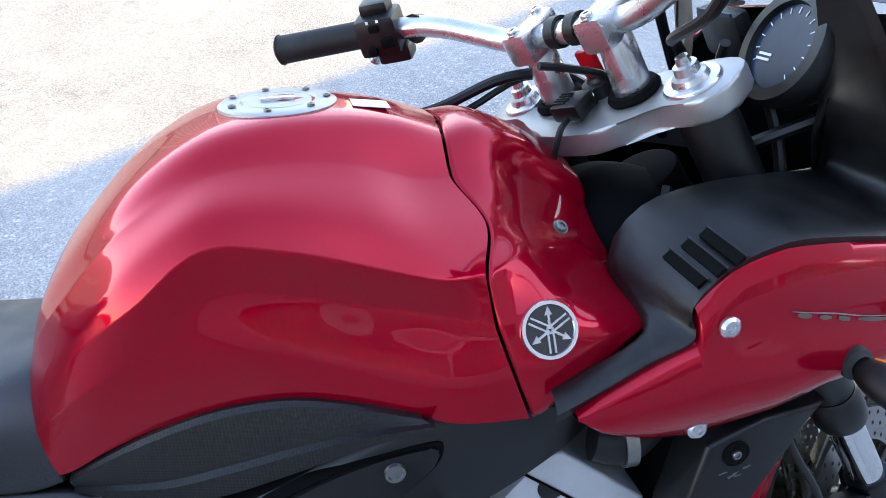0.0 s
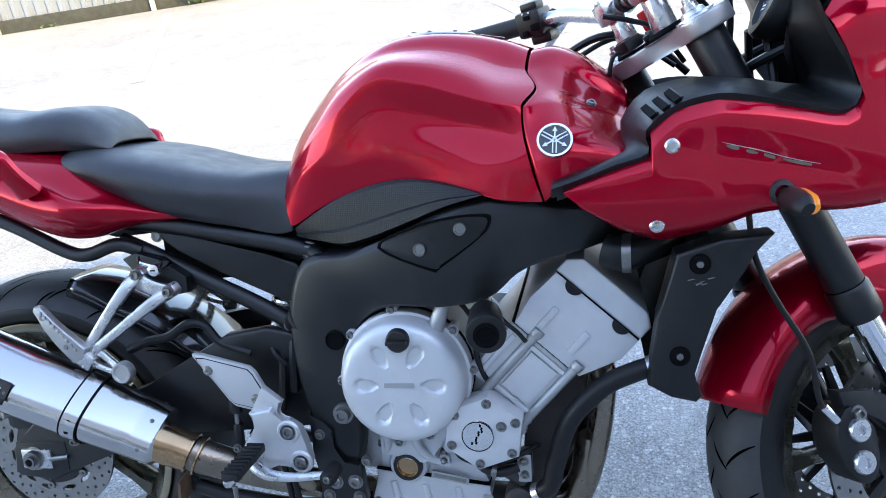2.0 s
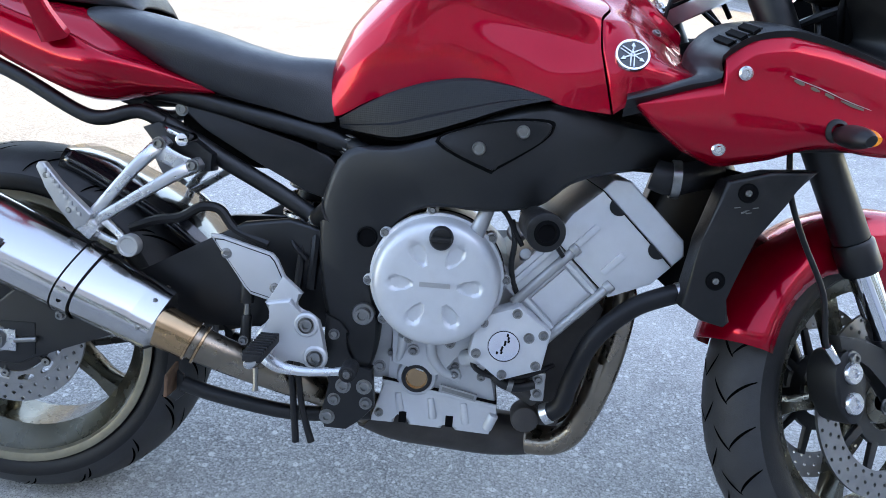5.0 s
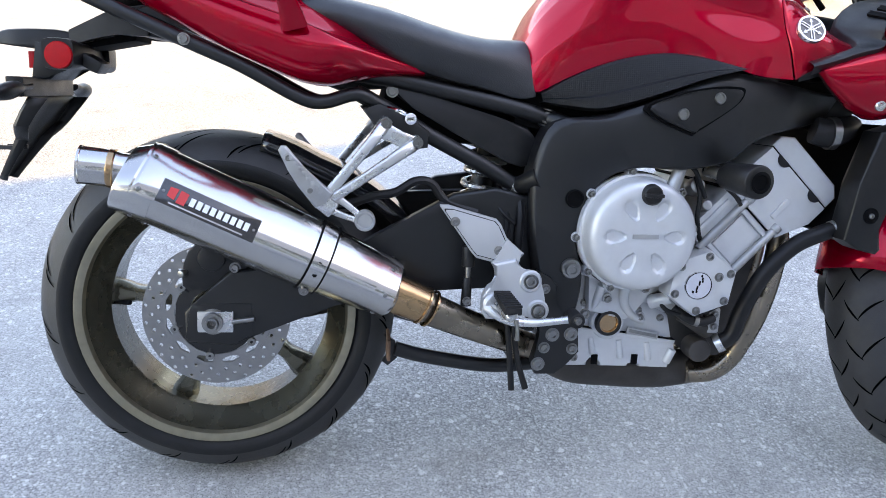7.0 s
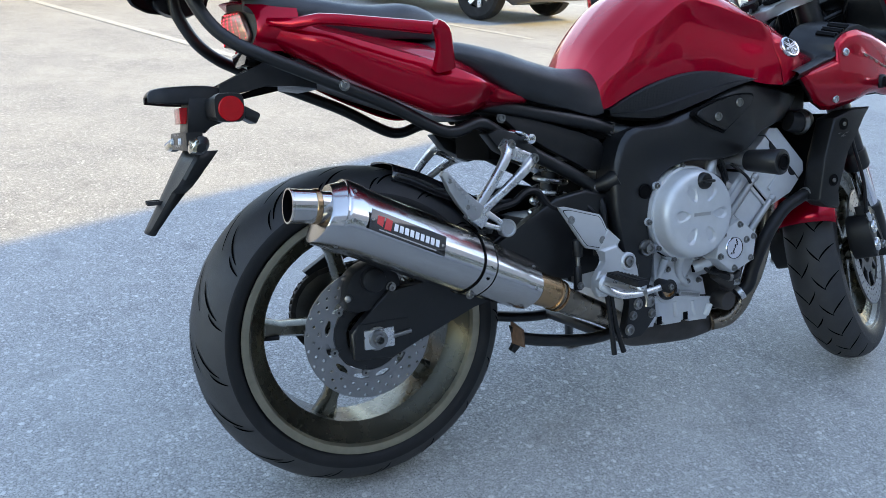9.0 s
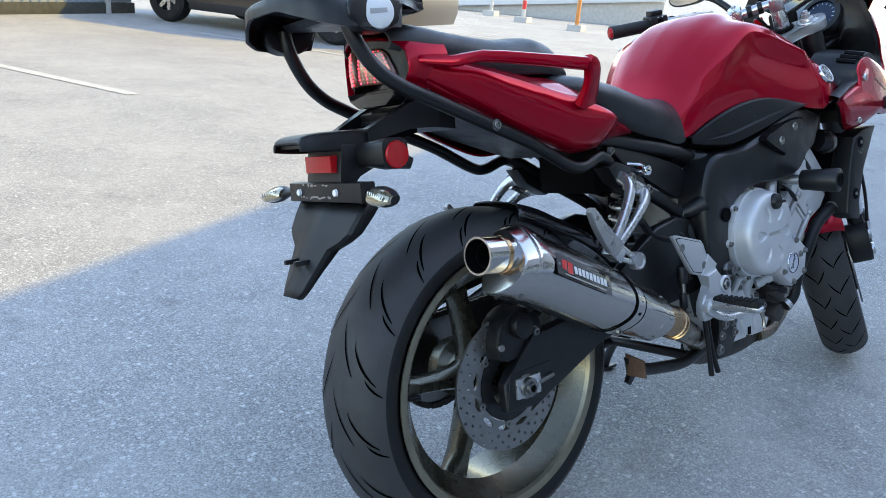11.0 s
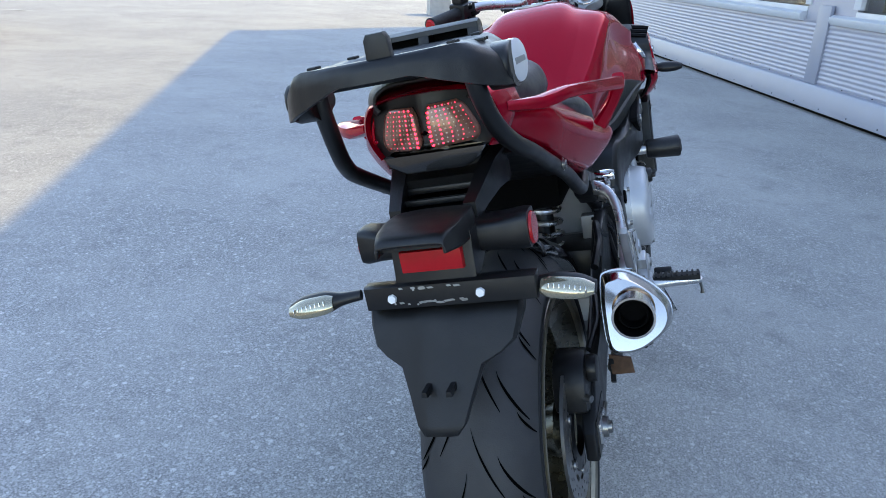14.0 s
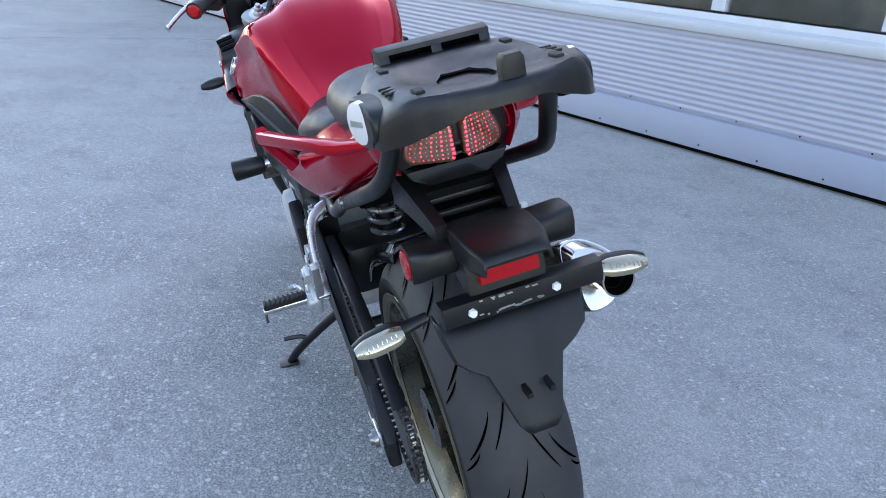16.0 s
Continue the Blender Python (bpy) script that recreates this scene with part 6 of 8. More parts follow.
blk = box(0, 0, 0.005, 0.118, 0.315, 0.10, 0.003)
cb = cpart("cylinder_block", blk, SILVER, eng, "silver cylinder block")
for x in (-0.024, 0.050):
    st = rod((x, -0.162, -0.052), (x, -0.162, 0.065), 0.0075, n=16, bevel=0.001)
    st = rod((x, -0.162, 0.062), (x, -0.162, 0.074), 0.0095, n=14, bevel=0.002, bm=st)
    cpart("oil_pipe", st, CAST, cb)
rec = prism([(-0.012, -0.028), (0.038, -0.028), (0.038, 0.04), (-0.012, 0.04)], -0.1615, -0.150, 0.003)
cpart("block_panel", rec, SILVER, cb)
cpart("head_gasket", box(0, 0, 0.057, 0.124, 0.318, 0.003, 0), DARK, eng)
head = prism([(-0.058, 0.057), (0.062, 0.057), (0.088, 0.115), (0.088, 0.1535), (-0.062, 0.1535), (-0.066, 0.10)], -0.163, 0.163, 0.003)
hd = cpart("cylinder_head", head, SILVER, eng, "silver cylinder head")
for x in (-0.028, 0.028):
    cpart("head_rib", box(x, -0.164, 0.095, 0.010, 0.006, 0.04, 0.002), SILVER, hd)
cpart("cover_gasket", box(0.012, 0, 0.154, 0.1495, 0.3258, 0.0016, 0), DARK, eng)
for z in (-0.034, 0.046):
    cpart("block_rib", box(0.013, -0.160, z, 0.064, 0.008, 0.007, 0.002), SILVER, cb)
cpart("block_rib", box(-0.046, -0.158, 0.0, 0.008, 0.008, 0.085, 0.002), SILVER, cb)
for x in (-0.03, 0.055):
    plug = prism([(x + 0.0135 * math.cos(a), 0.1545 - 0.0125 * math.sin(a)) for a in [math.pi * k / 10 for k in range(11)]], -0.1655, -0.158, 0.001)
    cpart("half_moon_plug", plug, HOSE, hd)
cvr = prism([(-0.064, 0.1545), (0.088, 0.155), (0.088, 0.178), (0.07, 0.192), (-0.045, 0.192), (-0.064, 0.176)], -0.1615, 0.1615, 0.0035, seg=3)
cpart("valve_cover", cvr, SILVER, eng, "silver valve cover")
# dark works behind and above the engine
part("throttle_bodies", box(0.85, 0, 0.69, 0.16, 0.28, 0.07, 0.02), PLASTIC, BIKE)
part("air_duct", box(0.96, 0, 0.70, 0.24, 0.27, 0.085, 0.02), PLASTIC, BIKE)
part("gearbox_rear", prism([(0.575, 0.30), (0.575, 0.44), (0.63, 0.46), (0.63, 0.30)], -0.12, 0.12, 0.01), CAST, eng)
hz = tube([(0.985, -0.165, 0.66), (1.01, -0.17, 0.655), (1.04, -0.16, 0.66), (1.08, -0.12, 0.665)], [0.022, 0.024, 0.022, 0.022], 14, 4)
part("coolant_elbow", hz, HOSE, BIKE, "black rubber coolant elbow")
part("hose_clamp", turn([(0.0245, -0.006), (0.027, -0.006), (0.027, 0.006), (0.0245, 0.006), (0.0245, -0.006)], (1.015, -0.17, 0.655), (1, -0.1, 0), 24), BOLT, BIKE)
part("engine_front", prism([(0.845, 0.24), (0.860, 0.40), (0.930, 0.475), (0.952, 0.44), (0.925, 0.33), (0.90, 0.24)], -0.105, 0.105, 0.01), COLLECTOR, eng)
rh = tube([(1.06, -0.17, 0.497), (1.022, -0.17, 0.485), (0.977, -0.165, 0.460), (0.930, -0.165, 0.410), (0.906, -0.15, 0.338), (0.896, -0.145, 0.294), (0.872, -0.135, 0.273)], 0.0145, 14, 5)
part("radiator_hose", rh, HOSE, BIKE, "black lower radiator hose")
for p, d in (((1.045, -0.172, 0.493), (1, 0, 0.3)), ((0.878, -0.138, 0.277), (0.7, -0.3, 0.5))):
    part("hose_clamp", turn([(0.0145, -0.006), (0.0165, -0.006), (0.0165, 0.006), (0.0145, 0.006), (0.0145, -0.006)], p, d, 24), ALU, BIKE, "steel hose clamp")
wp = rod((0.845, -0.10, 0.262), (0.845, -0.14, 0.262), 0.022, bevel=0.006)
wp = rod((0.86, -0.13, 0.30), (0.80, -0.14, 0.335), 0.018, 0.016, bevel=0.003, bm=wp)
part("water_pump", wp, COLLECTOR, eng, "cast water pump")
wire = tube([(0.752, -0.150, 0.362), (0.762, -0.158, 0.345), (0.79, -0.162, 0.337), (0.83, -0.160, 0.340), (0.862, -0.150, 0.350), (0.880, -0.13, 0.352)], 0.004, 8, 4)
part("sensor_wire", wire, HOSE, eng)
for pts, r in (([(0.795, -0.150, 0.575), (0.801, -0.160, 0.545), (0.799, -0.163, 0.510), (0.806, -0.160, 0.480), (0.815, -0.155, 0.462)], 0.0042),
               ([(0.770, -0.165, 0.598), (0.785, -0.168, 0.585), (0.800, -0.164, 0.560), (0.812, -0.158, 0.540)], 0.0038),
               ([(0.828, -0.150, 0.575), (0.842, -0.164, 0.560), (0.860, -0.168, 0.545), (0.872, -0.168, 0.530)], 0.0034)):
    part("engine_wire", tube(pts, r, 8, 5), HOSE, eng)
for x, y, z, r in ((0.806, -0.118, 0.552, 0.016), (0.822, -0.128, 0.520, 0.011)):
    part("sensor_body", rod((x, y, z), (x - 0.004, y - 0.03, z + 0.008), r, r * 0.8, n=18, bevel=0.003), CAST, eng)
part("union_block", box(0.858, -0.135, 0.322, 0.022, 0.03, 0.046, 0.004), CAST, eng)
for z in (0.312, 0.334):
    part("union_bolt", bolt_mesh((0.858, -0.151, z), (0, -1, 0), 0.0055, 0.004), BOLT, eng)
# near-black blocks on the sump, painted shade instead of cut slots
for x in (0.654, 0.728):
    part("sump_slot_shade", box(x, -0.1262, 0.243, 0.012, 0.003, 0.018, 0.001), DARK, sm_)
# crash bobbin
SL = rod((0.822, -0.205, 0.583), (0.833, -0.285, 0.581), 0.0225, 0.0265, n=32, bevel=0.004)
bo = part("crash_bobbin", SL, PLASTIC, BIKE, "black crash bobbin")
part("bobbin_hole", turn([(0, 0.001), (0.011, 0.001), (0.0125, 0.0035), (0.017, 0.003)], (0.833, -0.2845, 0.581), (0.12, -1, 0), 24), DARK, bo)
part("bobbin_collar", rod((0.815, -0.15, 0.585), (0.822, -0.207, 0.583), 0.011, n=18), ALU, bo)
SL = rod((0.822, 0.205, 0.583), (0.833, 0.285, 0.581), 0.0225, 0.0265, n=32, bevel=0.004)
bo = part("crash_bobbin", SL, PLASTIC, BIKE, "black crash bobbin")
part("bobbin_collar", rod((0.815, 0.15, 0.585), (0.822, 0.207, 0.583), 0.011, n=18), ALU, bo)
# left engine covers
part("generator_cover", turn([(0, 0.03), (0.05, 0.03), (0.065, 0.022), (0.07, 0.0), (0, 0)], (0.80, 0.16, 0.44), (0, 1, 0), 40), SILVER, eng, "round silver generator cover")
part("sprocket_cover", prism([(0.60, 0.36), (0.60, 0.48), (0.68, 0.52), (0.72, 0.46), (0.70, 0.36)], 0.15, 0.185, 0.008), PLASTIC, eng)

# ---- exhaust
for k, y in enumerate((-0.115, -0.04, 0.04, 0.115)):
    yy = y * 0.35
    p = [(0.955, y, 0.50), (0.979, y, 0.47), (0.975, y, 0.40), (0.960 - 0.01 * (k % 2), y * 0.95, 0.32), (0.938, y * 0.8, 0.25), (0.90, y * 0.55 - 0.02, 0.205), (0.86, yy - 0.03, 0.195)]
    pipe = tube(p, 0.0185, 16, 5)
    part("header_pipe", pipe, HEADER, BIKE, "heat-stained steel header pipe")
lead = tube([(0.86, -0.055, 0.197), (0.905, -0.070, 0.205), (0.934, -0.09, 0.242), (0.951, -0.105, 0.31), (0.958, -0.11, 0.36)], [0.026, 0.024, 0.0205, 0.0188, 0.0175], 18, 5)
part("front_bend", lead, HEADER, BIKE)
col = tube([(0.875, -0.04, 0.197), (0.80, -0.04, 0.195), (0.70, -0.04, 0.200), (0.64, -0.052, 0.206), (0.59, -0.072, 0.228)], [0.032, 0.038, 0.038, 0.034, 0.030], 18, 5, flat=1.1)
part("collector", col, COLLECTOR, BIKE, "sooty exhaust collector")
lk = tube([(0.62, -0.062, 0.216), (0.575, -0.082, 0.240), (0.53, -0.112, 0.266), (0.474, -0.142, 0.293), (0.394, -0.170, 0.329), (0.328, -0.188, 0.361), (0.27, -0.195, 0.388)], [0.029, 0.026, 0.0235, 0.0235, 0.0255, 0.028, 0.031], 20, 5)
lp = part("link_pipe", lk, HEADER, BIKE, "straw-tinted steel link pipe")
part("link_sleeve", tube([(0.275, -0.1945, 0.386), (0.305, -0.192, 0.373), (0.338, -0.189, 0.3585)], [0.0325, 0.0315, 0.030], 24, 4), HEAT, lp, "bronze-tinted sleeve")
for p, d, r in (((0.338, -0.189, 0.3585), (0.9, 0.1, -0.45), 0.0295), ((0.350, -0.1865, 0.352), (0.9, 0.12, -0.45), 0.0285)):
    part("pipe_ring", turn([(r, -0.0025), (r + 0.003, -0.0015), (r + 0.003, 0.0015), (r, 0.0025)], p, d, 28), HEAT, lp)
MA, MB = Vector((0.283, -0.190, 0.382)), Vector((-0.088, -0.214, 0.552))
MD = (MA - MB).normalized()
MS = Vector((0, 0, 1)).cross(MD).normalized()      # sideways
MU = MD.cross(MS).normalized()
if MS.y > 0:
    MS = -MS


def can_ring(p, k, n=5):
    """The rounded triangle of the silencer: flat on the inside, bulging outwards."""
    pts = [(-0.034, 0.056), (-0.006, 0.056), (0.030, 0.032), (0.050, 0.004), (0.044, -0.026), (0.010, -0.052), (-0.022, -0.058), (-0.040, -0.048), (-0.044, 0.0), (-0.042, 0.044)]
    return [Vector(p) + MS * (v.x * k) + MU * (v.y * k) for v in spline([(a, b, 0) for a, b in pts], n, True)]


can = loft([can_ring(MA, 0.72), can_ring(MA.lerp(MB, 0.005), 0.80), can_ring(MA.lerp(MB, 0.02), 0.82), can_ring(MA.lerp(MB, 0.34), 0.96), can_ring(MA.lerp(MB, 0.6), 1.0), can_ring(MB, 1.0)])
si = part("silencer", can, STEEL, BIKE, "polished stainless tri-oval silencer")
EC = MB - MD * 0.020 - MU * 0.008
endcap = loft([can_ring(MB + MD * 0.034, 1.0), can_ring(MB + MD * 0.034, 1.025), can_ring(MB + MD * 0.008, 1.03), can_ring(MB + MD * 0.005, 1.015), can_ring(EC + MD * 0.002, 0.885), can_ring(EC, 0.865), can_ring(EC - MD * 0.0015, 0.84), can_ring(EC - MD * 0.003, 0.25)])
part("end_cap", endcap, STEEL, si, "pressed steel end cap")
fcap = loft([can_ring(MA + MD * 0.012, 0.66), can_ring(MA + MD * 0.004, 0.82), can_ring(MA - MD * 0.03, 0.845)], cap=True)
part("front_cap", fcap, STEEL, si)
E0, ED = Vector((-0.100, -0.2155, 0.5645)), Vector((-1, -0.06, 0.11)).normalized()
tp = turn([(0.0235, -0.012), (0.0245, -0.012), (0.0245, 0.010), (0.0268, 0.018), (0.0272, 0.022), (0.0272, 0.062), (0.0282, 0.063), (0.0282, 0.066), (0.0252, 0.066), (0.0245, 0.03), (0.0235, 0.02)], E0, ED, 36)
part("tail_pipe", tp, STEEL, si, "round steel tail pipe")
part("weld_ring", turn([(0.0262, 0.016), (0.0284, 0.018), (0.0284, 0.025), (0.0268, 0.027)], E0, ED, 36), HEAT, si)
part("pipe_bore", turn([(0, 0.022), (0.0175, 0.022), (0.0175, 0.050), (0.0190, 0.050), (0.0190, 0.030), (0.0243, 0.030), (0.0250, 0.0655)], E0, ED, 30), DARK, si)
# strap with its slot
T0, T1 = MA.lerp(MB, 0.27), MA.lerp(MB, 0.335)
strap = loft([can_ring(T0, 0.945), can_ring(T0, 0.985), can_ring(T1, 1.005), can_ring(T1, 0.965)], cap=False)
part("strap", strap, STEEL, si, "steel silencer strap")
TC = T0.lerp(T1, 0.5)
SLOT_M = basis(TC + MS * 0.0455 - MU * 0.006, MU, MS)
part("strap_slot", prism([(-0.011, -0.0032), (0.011, -0.0032), (0.013, 0.0), (0.011, 0.0032), (-0.011, 0.0032), (-0.013, 0.0)], -0.004, 0.004, 0, axis="y", m=SLOT_M), DARK, si)
part("strap_screw", bolt_mesh(TC - MU * 0.052 + MS * 0.012, MS, 0.006, 0.006), BOLT, si)
for q, kk in ((T0, 0.955), (T1, 0.975)):
    part("strap_liner", loft([can_ring(q - MD * 0.0014, kk), can_ring(q - MD * 0.0014, kk + 0.033), can_ring(q + MD * 0.0014, kk + 0.033), can_ring(q + MD * 0.0014, kk)], cap=False), DARK, si)
for k in range(len(can_ring(MB, 1)) // 8):
    for q, kk in ((MB + MD * 0.012, 1.03), (MA - MD * 0.012, 0.83)):
        p = can_ring(q, kk)[k * 8]
        n = (p - q).normalized()
        part("rivet", turn([(0, 0.0022), (0.0025, 0.0018), (0.0038, 0)], p, n, 10), BOLT, si)
# maker's plate: red emblem, lettering and a bar of unreadable small print
PQ = MA.lerp(MB, 0.73)
PC = PQ + MS * 0.0478 + MU * 0.0085
P_UP = MU * 0.92 - MS * 0.39
P_OUT = MS * 0.92 + MU * 0.39
PM_ = basis(PC + P_OUT * 0.0024, MD, P_UP) @ Matrix.Diagonal((1.1, 1.15, 1, 1))
pl = part("maker_plate", prism([(-0.066, -0.0155), (0.066, -0.0155), (0.066, 0.0155), (-0.066, 0.0155)], 0, 0.0015, 0.0005, axis="z"), GLOSS_BLACK, si, "black and silver maker's plate", m=PM_)
part("red_mark", prism([(-0.055, -0.004), (-0.045, -0.006), (-0.044, 0.009), (-0.055, 0.008)], 0.0015, 0.002, 0, axis="z"), RED_PRINT, pl)
part("red_mark", prism([(-0.042, -0.008), (-0.031, -0.008), (-0.030, 0.008), (-0.041, 0.009)], 0.0015, 0.002, 0, axis="z"), RED_PRINT, pl)
for k in range(9):
    part("word_block", prism([(-0.026 + 0.0092 * k, -0.005), (-0.0195 + 0.0092 * k, -0.005), (-0.0195 + 0.0092 * k, 0.0055), (-0.026 + 0.0092 * k, 0.0055)], 0.0015, 0.002, 0, axis="z"), WHITE_ALU, pl)
part("small_print_bar", prism([(-0.05, -0.0125), (0.05, -0.0125), (0.05, -0.0105), (-0.05, -0.0105)], 0.0015, 0.0019, 0, axis="z"), STEEL, pl)
for x in (-0.061, 0.061):
    part("rivet", turn([(0, 0.002), (0.0015, 0.002), (0.0025, 0)], (x, 0.0, 0.0012), (0, 0, 1), 10), BOLT, pl)

# ---- swing arm, hugger, shock
def swing(s):
    o = [(0.60, 0.490), (0.53, 0.528), (0.46, 0.543), (0.39, 0.532), (0.32, 0.492), (0.24, 0.440), (0.13, 0.400), (0.03, 0.398), (-0.02, 0.350), (-0.046, 0.325), (-0.044, 0.275), (0.03, 0.268), (0.10, 0.300), (0.20, 0.340), (0.32, 0.370), (0.45, 0.372), (0.60, 0.385)]
    a = 0.106 if s < 0 else 0.144
    return prism(o, s * a, s * (a + 0.022), 0.006, seg=3)


sa = part("swing_arm", swing(-1), FRAME_BLACK, BIKE, "black swing arm")
part("swing_arm_left", swing(1), FRAME_BLACK, sa)
part("cross_member", box(0.455, 0, 0.43, 0.13, 0.22, 0.11, 0.02), FRAME_BLACK, sa)
for s in (-1, 1):
    o = 0.0 if s < 0 else 0.038
    pltb = box(0.004, s * (0.130 + o), 0.311, 0.058, 0.008, 0.036, 0.003)
    part("axle_plate", pltb, ALU, sa, "bare aluminium chain adjuster plate")
    part("axle_slot", prism([(-0.045, 0.282), (0.04, 0.276), (0.062, 0.29), (0.062, 0.342), (-0.035, 0.340)], s * (0.1275 + o), s * (0.1295 + o), 0.001), FRAME_BLACK, sa)
    nut = turn([(0.0, 0.006), (0.006, 0.006), (0.007, 0.020), (0.010, 0.020), (0.011, 0.014), (0.0165, 0.014), (0.0175, 0.004), (0.022, 0.003), (0.022, 0), (0, 0)], (0, s * (0.128 + o), 0.311), (0, s, 0), 6 * 4)
    part("axle_nut", nut, BOLT, sa, "castellated axle nut")
    part("adjuster", rod((0.03, s * (0.131 + o), 0.311), (0.066, s * (0.131 + o), 0.316), 0.0045, n=10), BOLT, sa)
cal = prism([(-0.050, 0.368), (-0.040, 0.425), (0.005, 0.448), (0.045, 0.43), (0.055, 0.395), (0.02, 0.37), (-0.02, 0.362)], -0.122, -0.070, 0.008, 3)
cq = part("rear_caliper", cal, PLASTIC, BIKE, "dark rear brake caliper")
part("caliper_cylinder", rod((0.0, -0.118, 0.418), (0.0, -0.138, 0.418), 0.022, bevel=0.004), PLASTIC, cq)
part("pad_pin", rod((-0.04, -0.11, 0.39), (-0.05, -0.13, 0.39), 0.006, bevel=0.001), BOLT, cq)
part("caliper_bolt", bolt_mesh((0.035, -0.124, 0.40), (0, -1, 0), 0.007, 0.006), BOLT, cq)
rings = []
for k in range(19):
    t = k / 18
    a = radians(76 - 55 * t)
    r = 0.314 + 0.004 * t + 0.094 * max(0.0, t - 0.30) ** 1.25
    w = 0.078 - 0.012 * (1 - t) ** 3
    rings.append([Vector(((r + dz) * math.cos(a), y * w, 0.311 + (r + dz) * math.sin(a))) for y, dz in ((-1.03, -0.030), (-1.0, -0.012), (-0.86, 0.0), (-0.5, 0.003), (0, 0.004), (0.5, 0.003), (0.86, 0.0), (1.0, -0.012), (1.03, -0.030))])
hg_ = part("hugger", loft(rings, False, False), GLOSS_BLACK, BIKE, "glossy black tyre hugger", sharp=30)
md = hg_.modifiers.new("thickness", "SOLIDIFY")
md.thickness = 0.003
# spring and damper
coil = []
for k in range(90):
    a = k * 2 * math.pi / 14
    t = k / 89
    base = Vector((0.470 - 0.03 * t, -0.0, 0.60 - 0.16 * t))
    coil.append(base + Vector((0.034 * math.cos(a), 0.034 * math.sin(a), 0)))
ds = part("shock_spring", tube(coil, 0.0062, 8, 1), ALU, BIKE, "grey coil spring of the rear shock")
part("shock_body", rod((0.473, 0, 0.63), (0.438, 0, 0.42), 0.02, bevel=0.003), FRAME_BLACK, ds)
part("spring_seat", rod((0.473, 0, 0.618), (0.471, 0, 0.60), 0.045, bevel=0.003), BOLT, ds)

# ---- footrest hangers
GUARD = [(0.360, 0.521), (0.374, 0.521), (0.452, 0.500), (0.460, 0.491), (0.486, 0.438), (0.483, 0.429), (0.466, 0.425), (0.422, 0.436), (0.413, 0.446), (0.361, 0.517)]
HANGER = [(0.447, 0.430), (0.461, 0.405), (0.442, 0.392), (0.433, 0.376), (0.432, 0.352), (0.440, 0.338), (0.458, 0.337), (0.471, 0.345), (0.487, 0.351), (0.503, 0.344), (0.520, 0.337), (0.533, 0.341), (0.541, 0.353), (0.533, 0.385), (0.527, 0.407), (0.510, 0.419), (0.498, 0.413), (0.485, 0.438)]


def footrest_hanger(s):
    """A cast bracket with a polished heel guard above, two bolts in sunk seats and a boss for the footrest."""
    own = prism(HANGER, -0.199, -0.180, 0.005, seg=3)
    own = prism([(0.447, 0.428), (0.470, 0.470), (0.500, 0.445), (0.486, 0.430), (0.500, 0.410), (0.461, 0.404)], -0.190, -0.176, 0.004, bm=own)
    h = part("footrest_hanger", own if s < 0 else mirror_y(own), SATIN, BIKE, "satin aluminium footrest hanger")
    for x, z in ((0.510, 0.402), (0.525, 0.353)):
        part("bolt_seat", turn([(0.0125, 0.004), (0.016, 0.004), (0.0185, 0.001), (0.0185, -0.004)], (x, s * 0.199, z), (0, s, 0), 26), SATIN, h)
        part("hanger_bolt", bolt_mesh((x, s * 0.200, z), (0, s, 0), 0.0098, 0.006), BOLT, h)
    boss = turn([(0.0, 0.012), (0.012, 0.012), (0.0165, 0.008), (0.018, -0.01)], (0.449, s * 0.199, 0.366), (0, s, 0), 26)
    part("peg_boss", boss, SATIN, h)
    own = prism(GUARD, -0.185, -0.175, 0.003)
    g = part("heel_guard", own if s < 0 else mirror_y(own), SATIN, h, "brushed aluminium heel guard with a dark inlaid line")
    for k, y, mt in ((0.90, 0.1856, DARK), (0.865, 0.1864, SATIN)):
        own = prism([(0.425 + (x - 0.425) * k, 0.474 + (z - 0.474) * (k - 0.02)) for x, z in GUARD], -y, -0.180, 0.0002 if mt is SATIN else 0)
        part("guard_inlay", own if s < 0 else mirror_y(own), mt, g)
    for x, z in ((0.385, 0.495), (0.458, 0.449)):
        part("guard_rivet", turn([(0, 0.002), (0.003, 0.002), (0.004, 0.003), (0.0075, 0.002), (0.008, 0)], (x, s * 0.1862, z), (0, s, 0), 16), BOLT, g)
    return h


footrest_hanger(-1)
footrest_hanger(1)
pg = tube([(0.450, -0.19, 0.372), (0.453, -0.21, 0.373), (0.457, -0.24, 0.374), (0.459, -0.297, 0.375), (0.459, -0.304, 0.376)], [0.011, 0.012, 0.0125, 0.0115, 0.006], 14, 4, flat=0.8)
fp = part("footrest", pg, ALU, BIKE, "aluminium rider footrest")
rb = box(0.461, -0.256, 0.381, 0.026, 0.095, 0.012, 0.003)
part("rest_rubber", rb, RUBBER, fp, "ribbed black rubber pad")
for k in range(9):
    part("rib", box(0.461, -0.215 - 0.0105 * k, 0.388, 0.027, 0.0045, 0.004, 0.001), RUBBER, fp)
part("wear_peg", tube([(0.466, -0.300, 0.368), (0.468, -0.304, 0.350), (0.468, -0.304, 0.338)], [0.004, 0.003, 0.0045], 8, 3), BOLT, fp)
pd = tube([(0.438, -0.203, 0.362), (0.458, -0.214, 0.350), (0.478, -0.220, 0.342), (0.500, -0.222, 0.340), (0.521, -0.223, 0.340), (0.561, -0.225, 0.345), (0.580, -0.225, 0.348)], [0.010, 0.010, 0.009, 0.0075, 0.007, 0.0065, 0.008], 12, 5, flat=0.75)
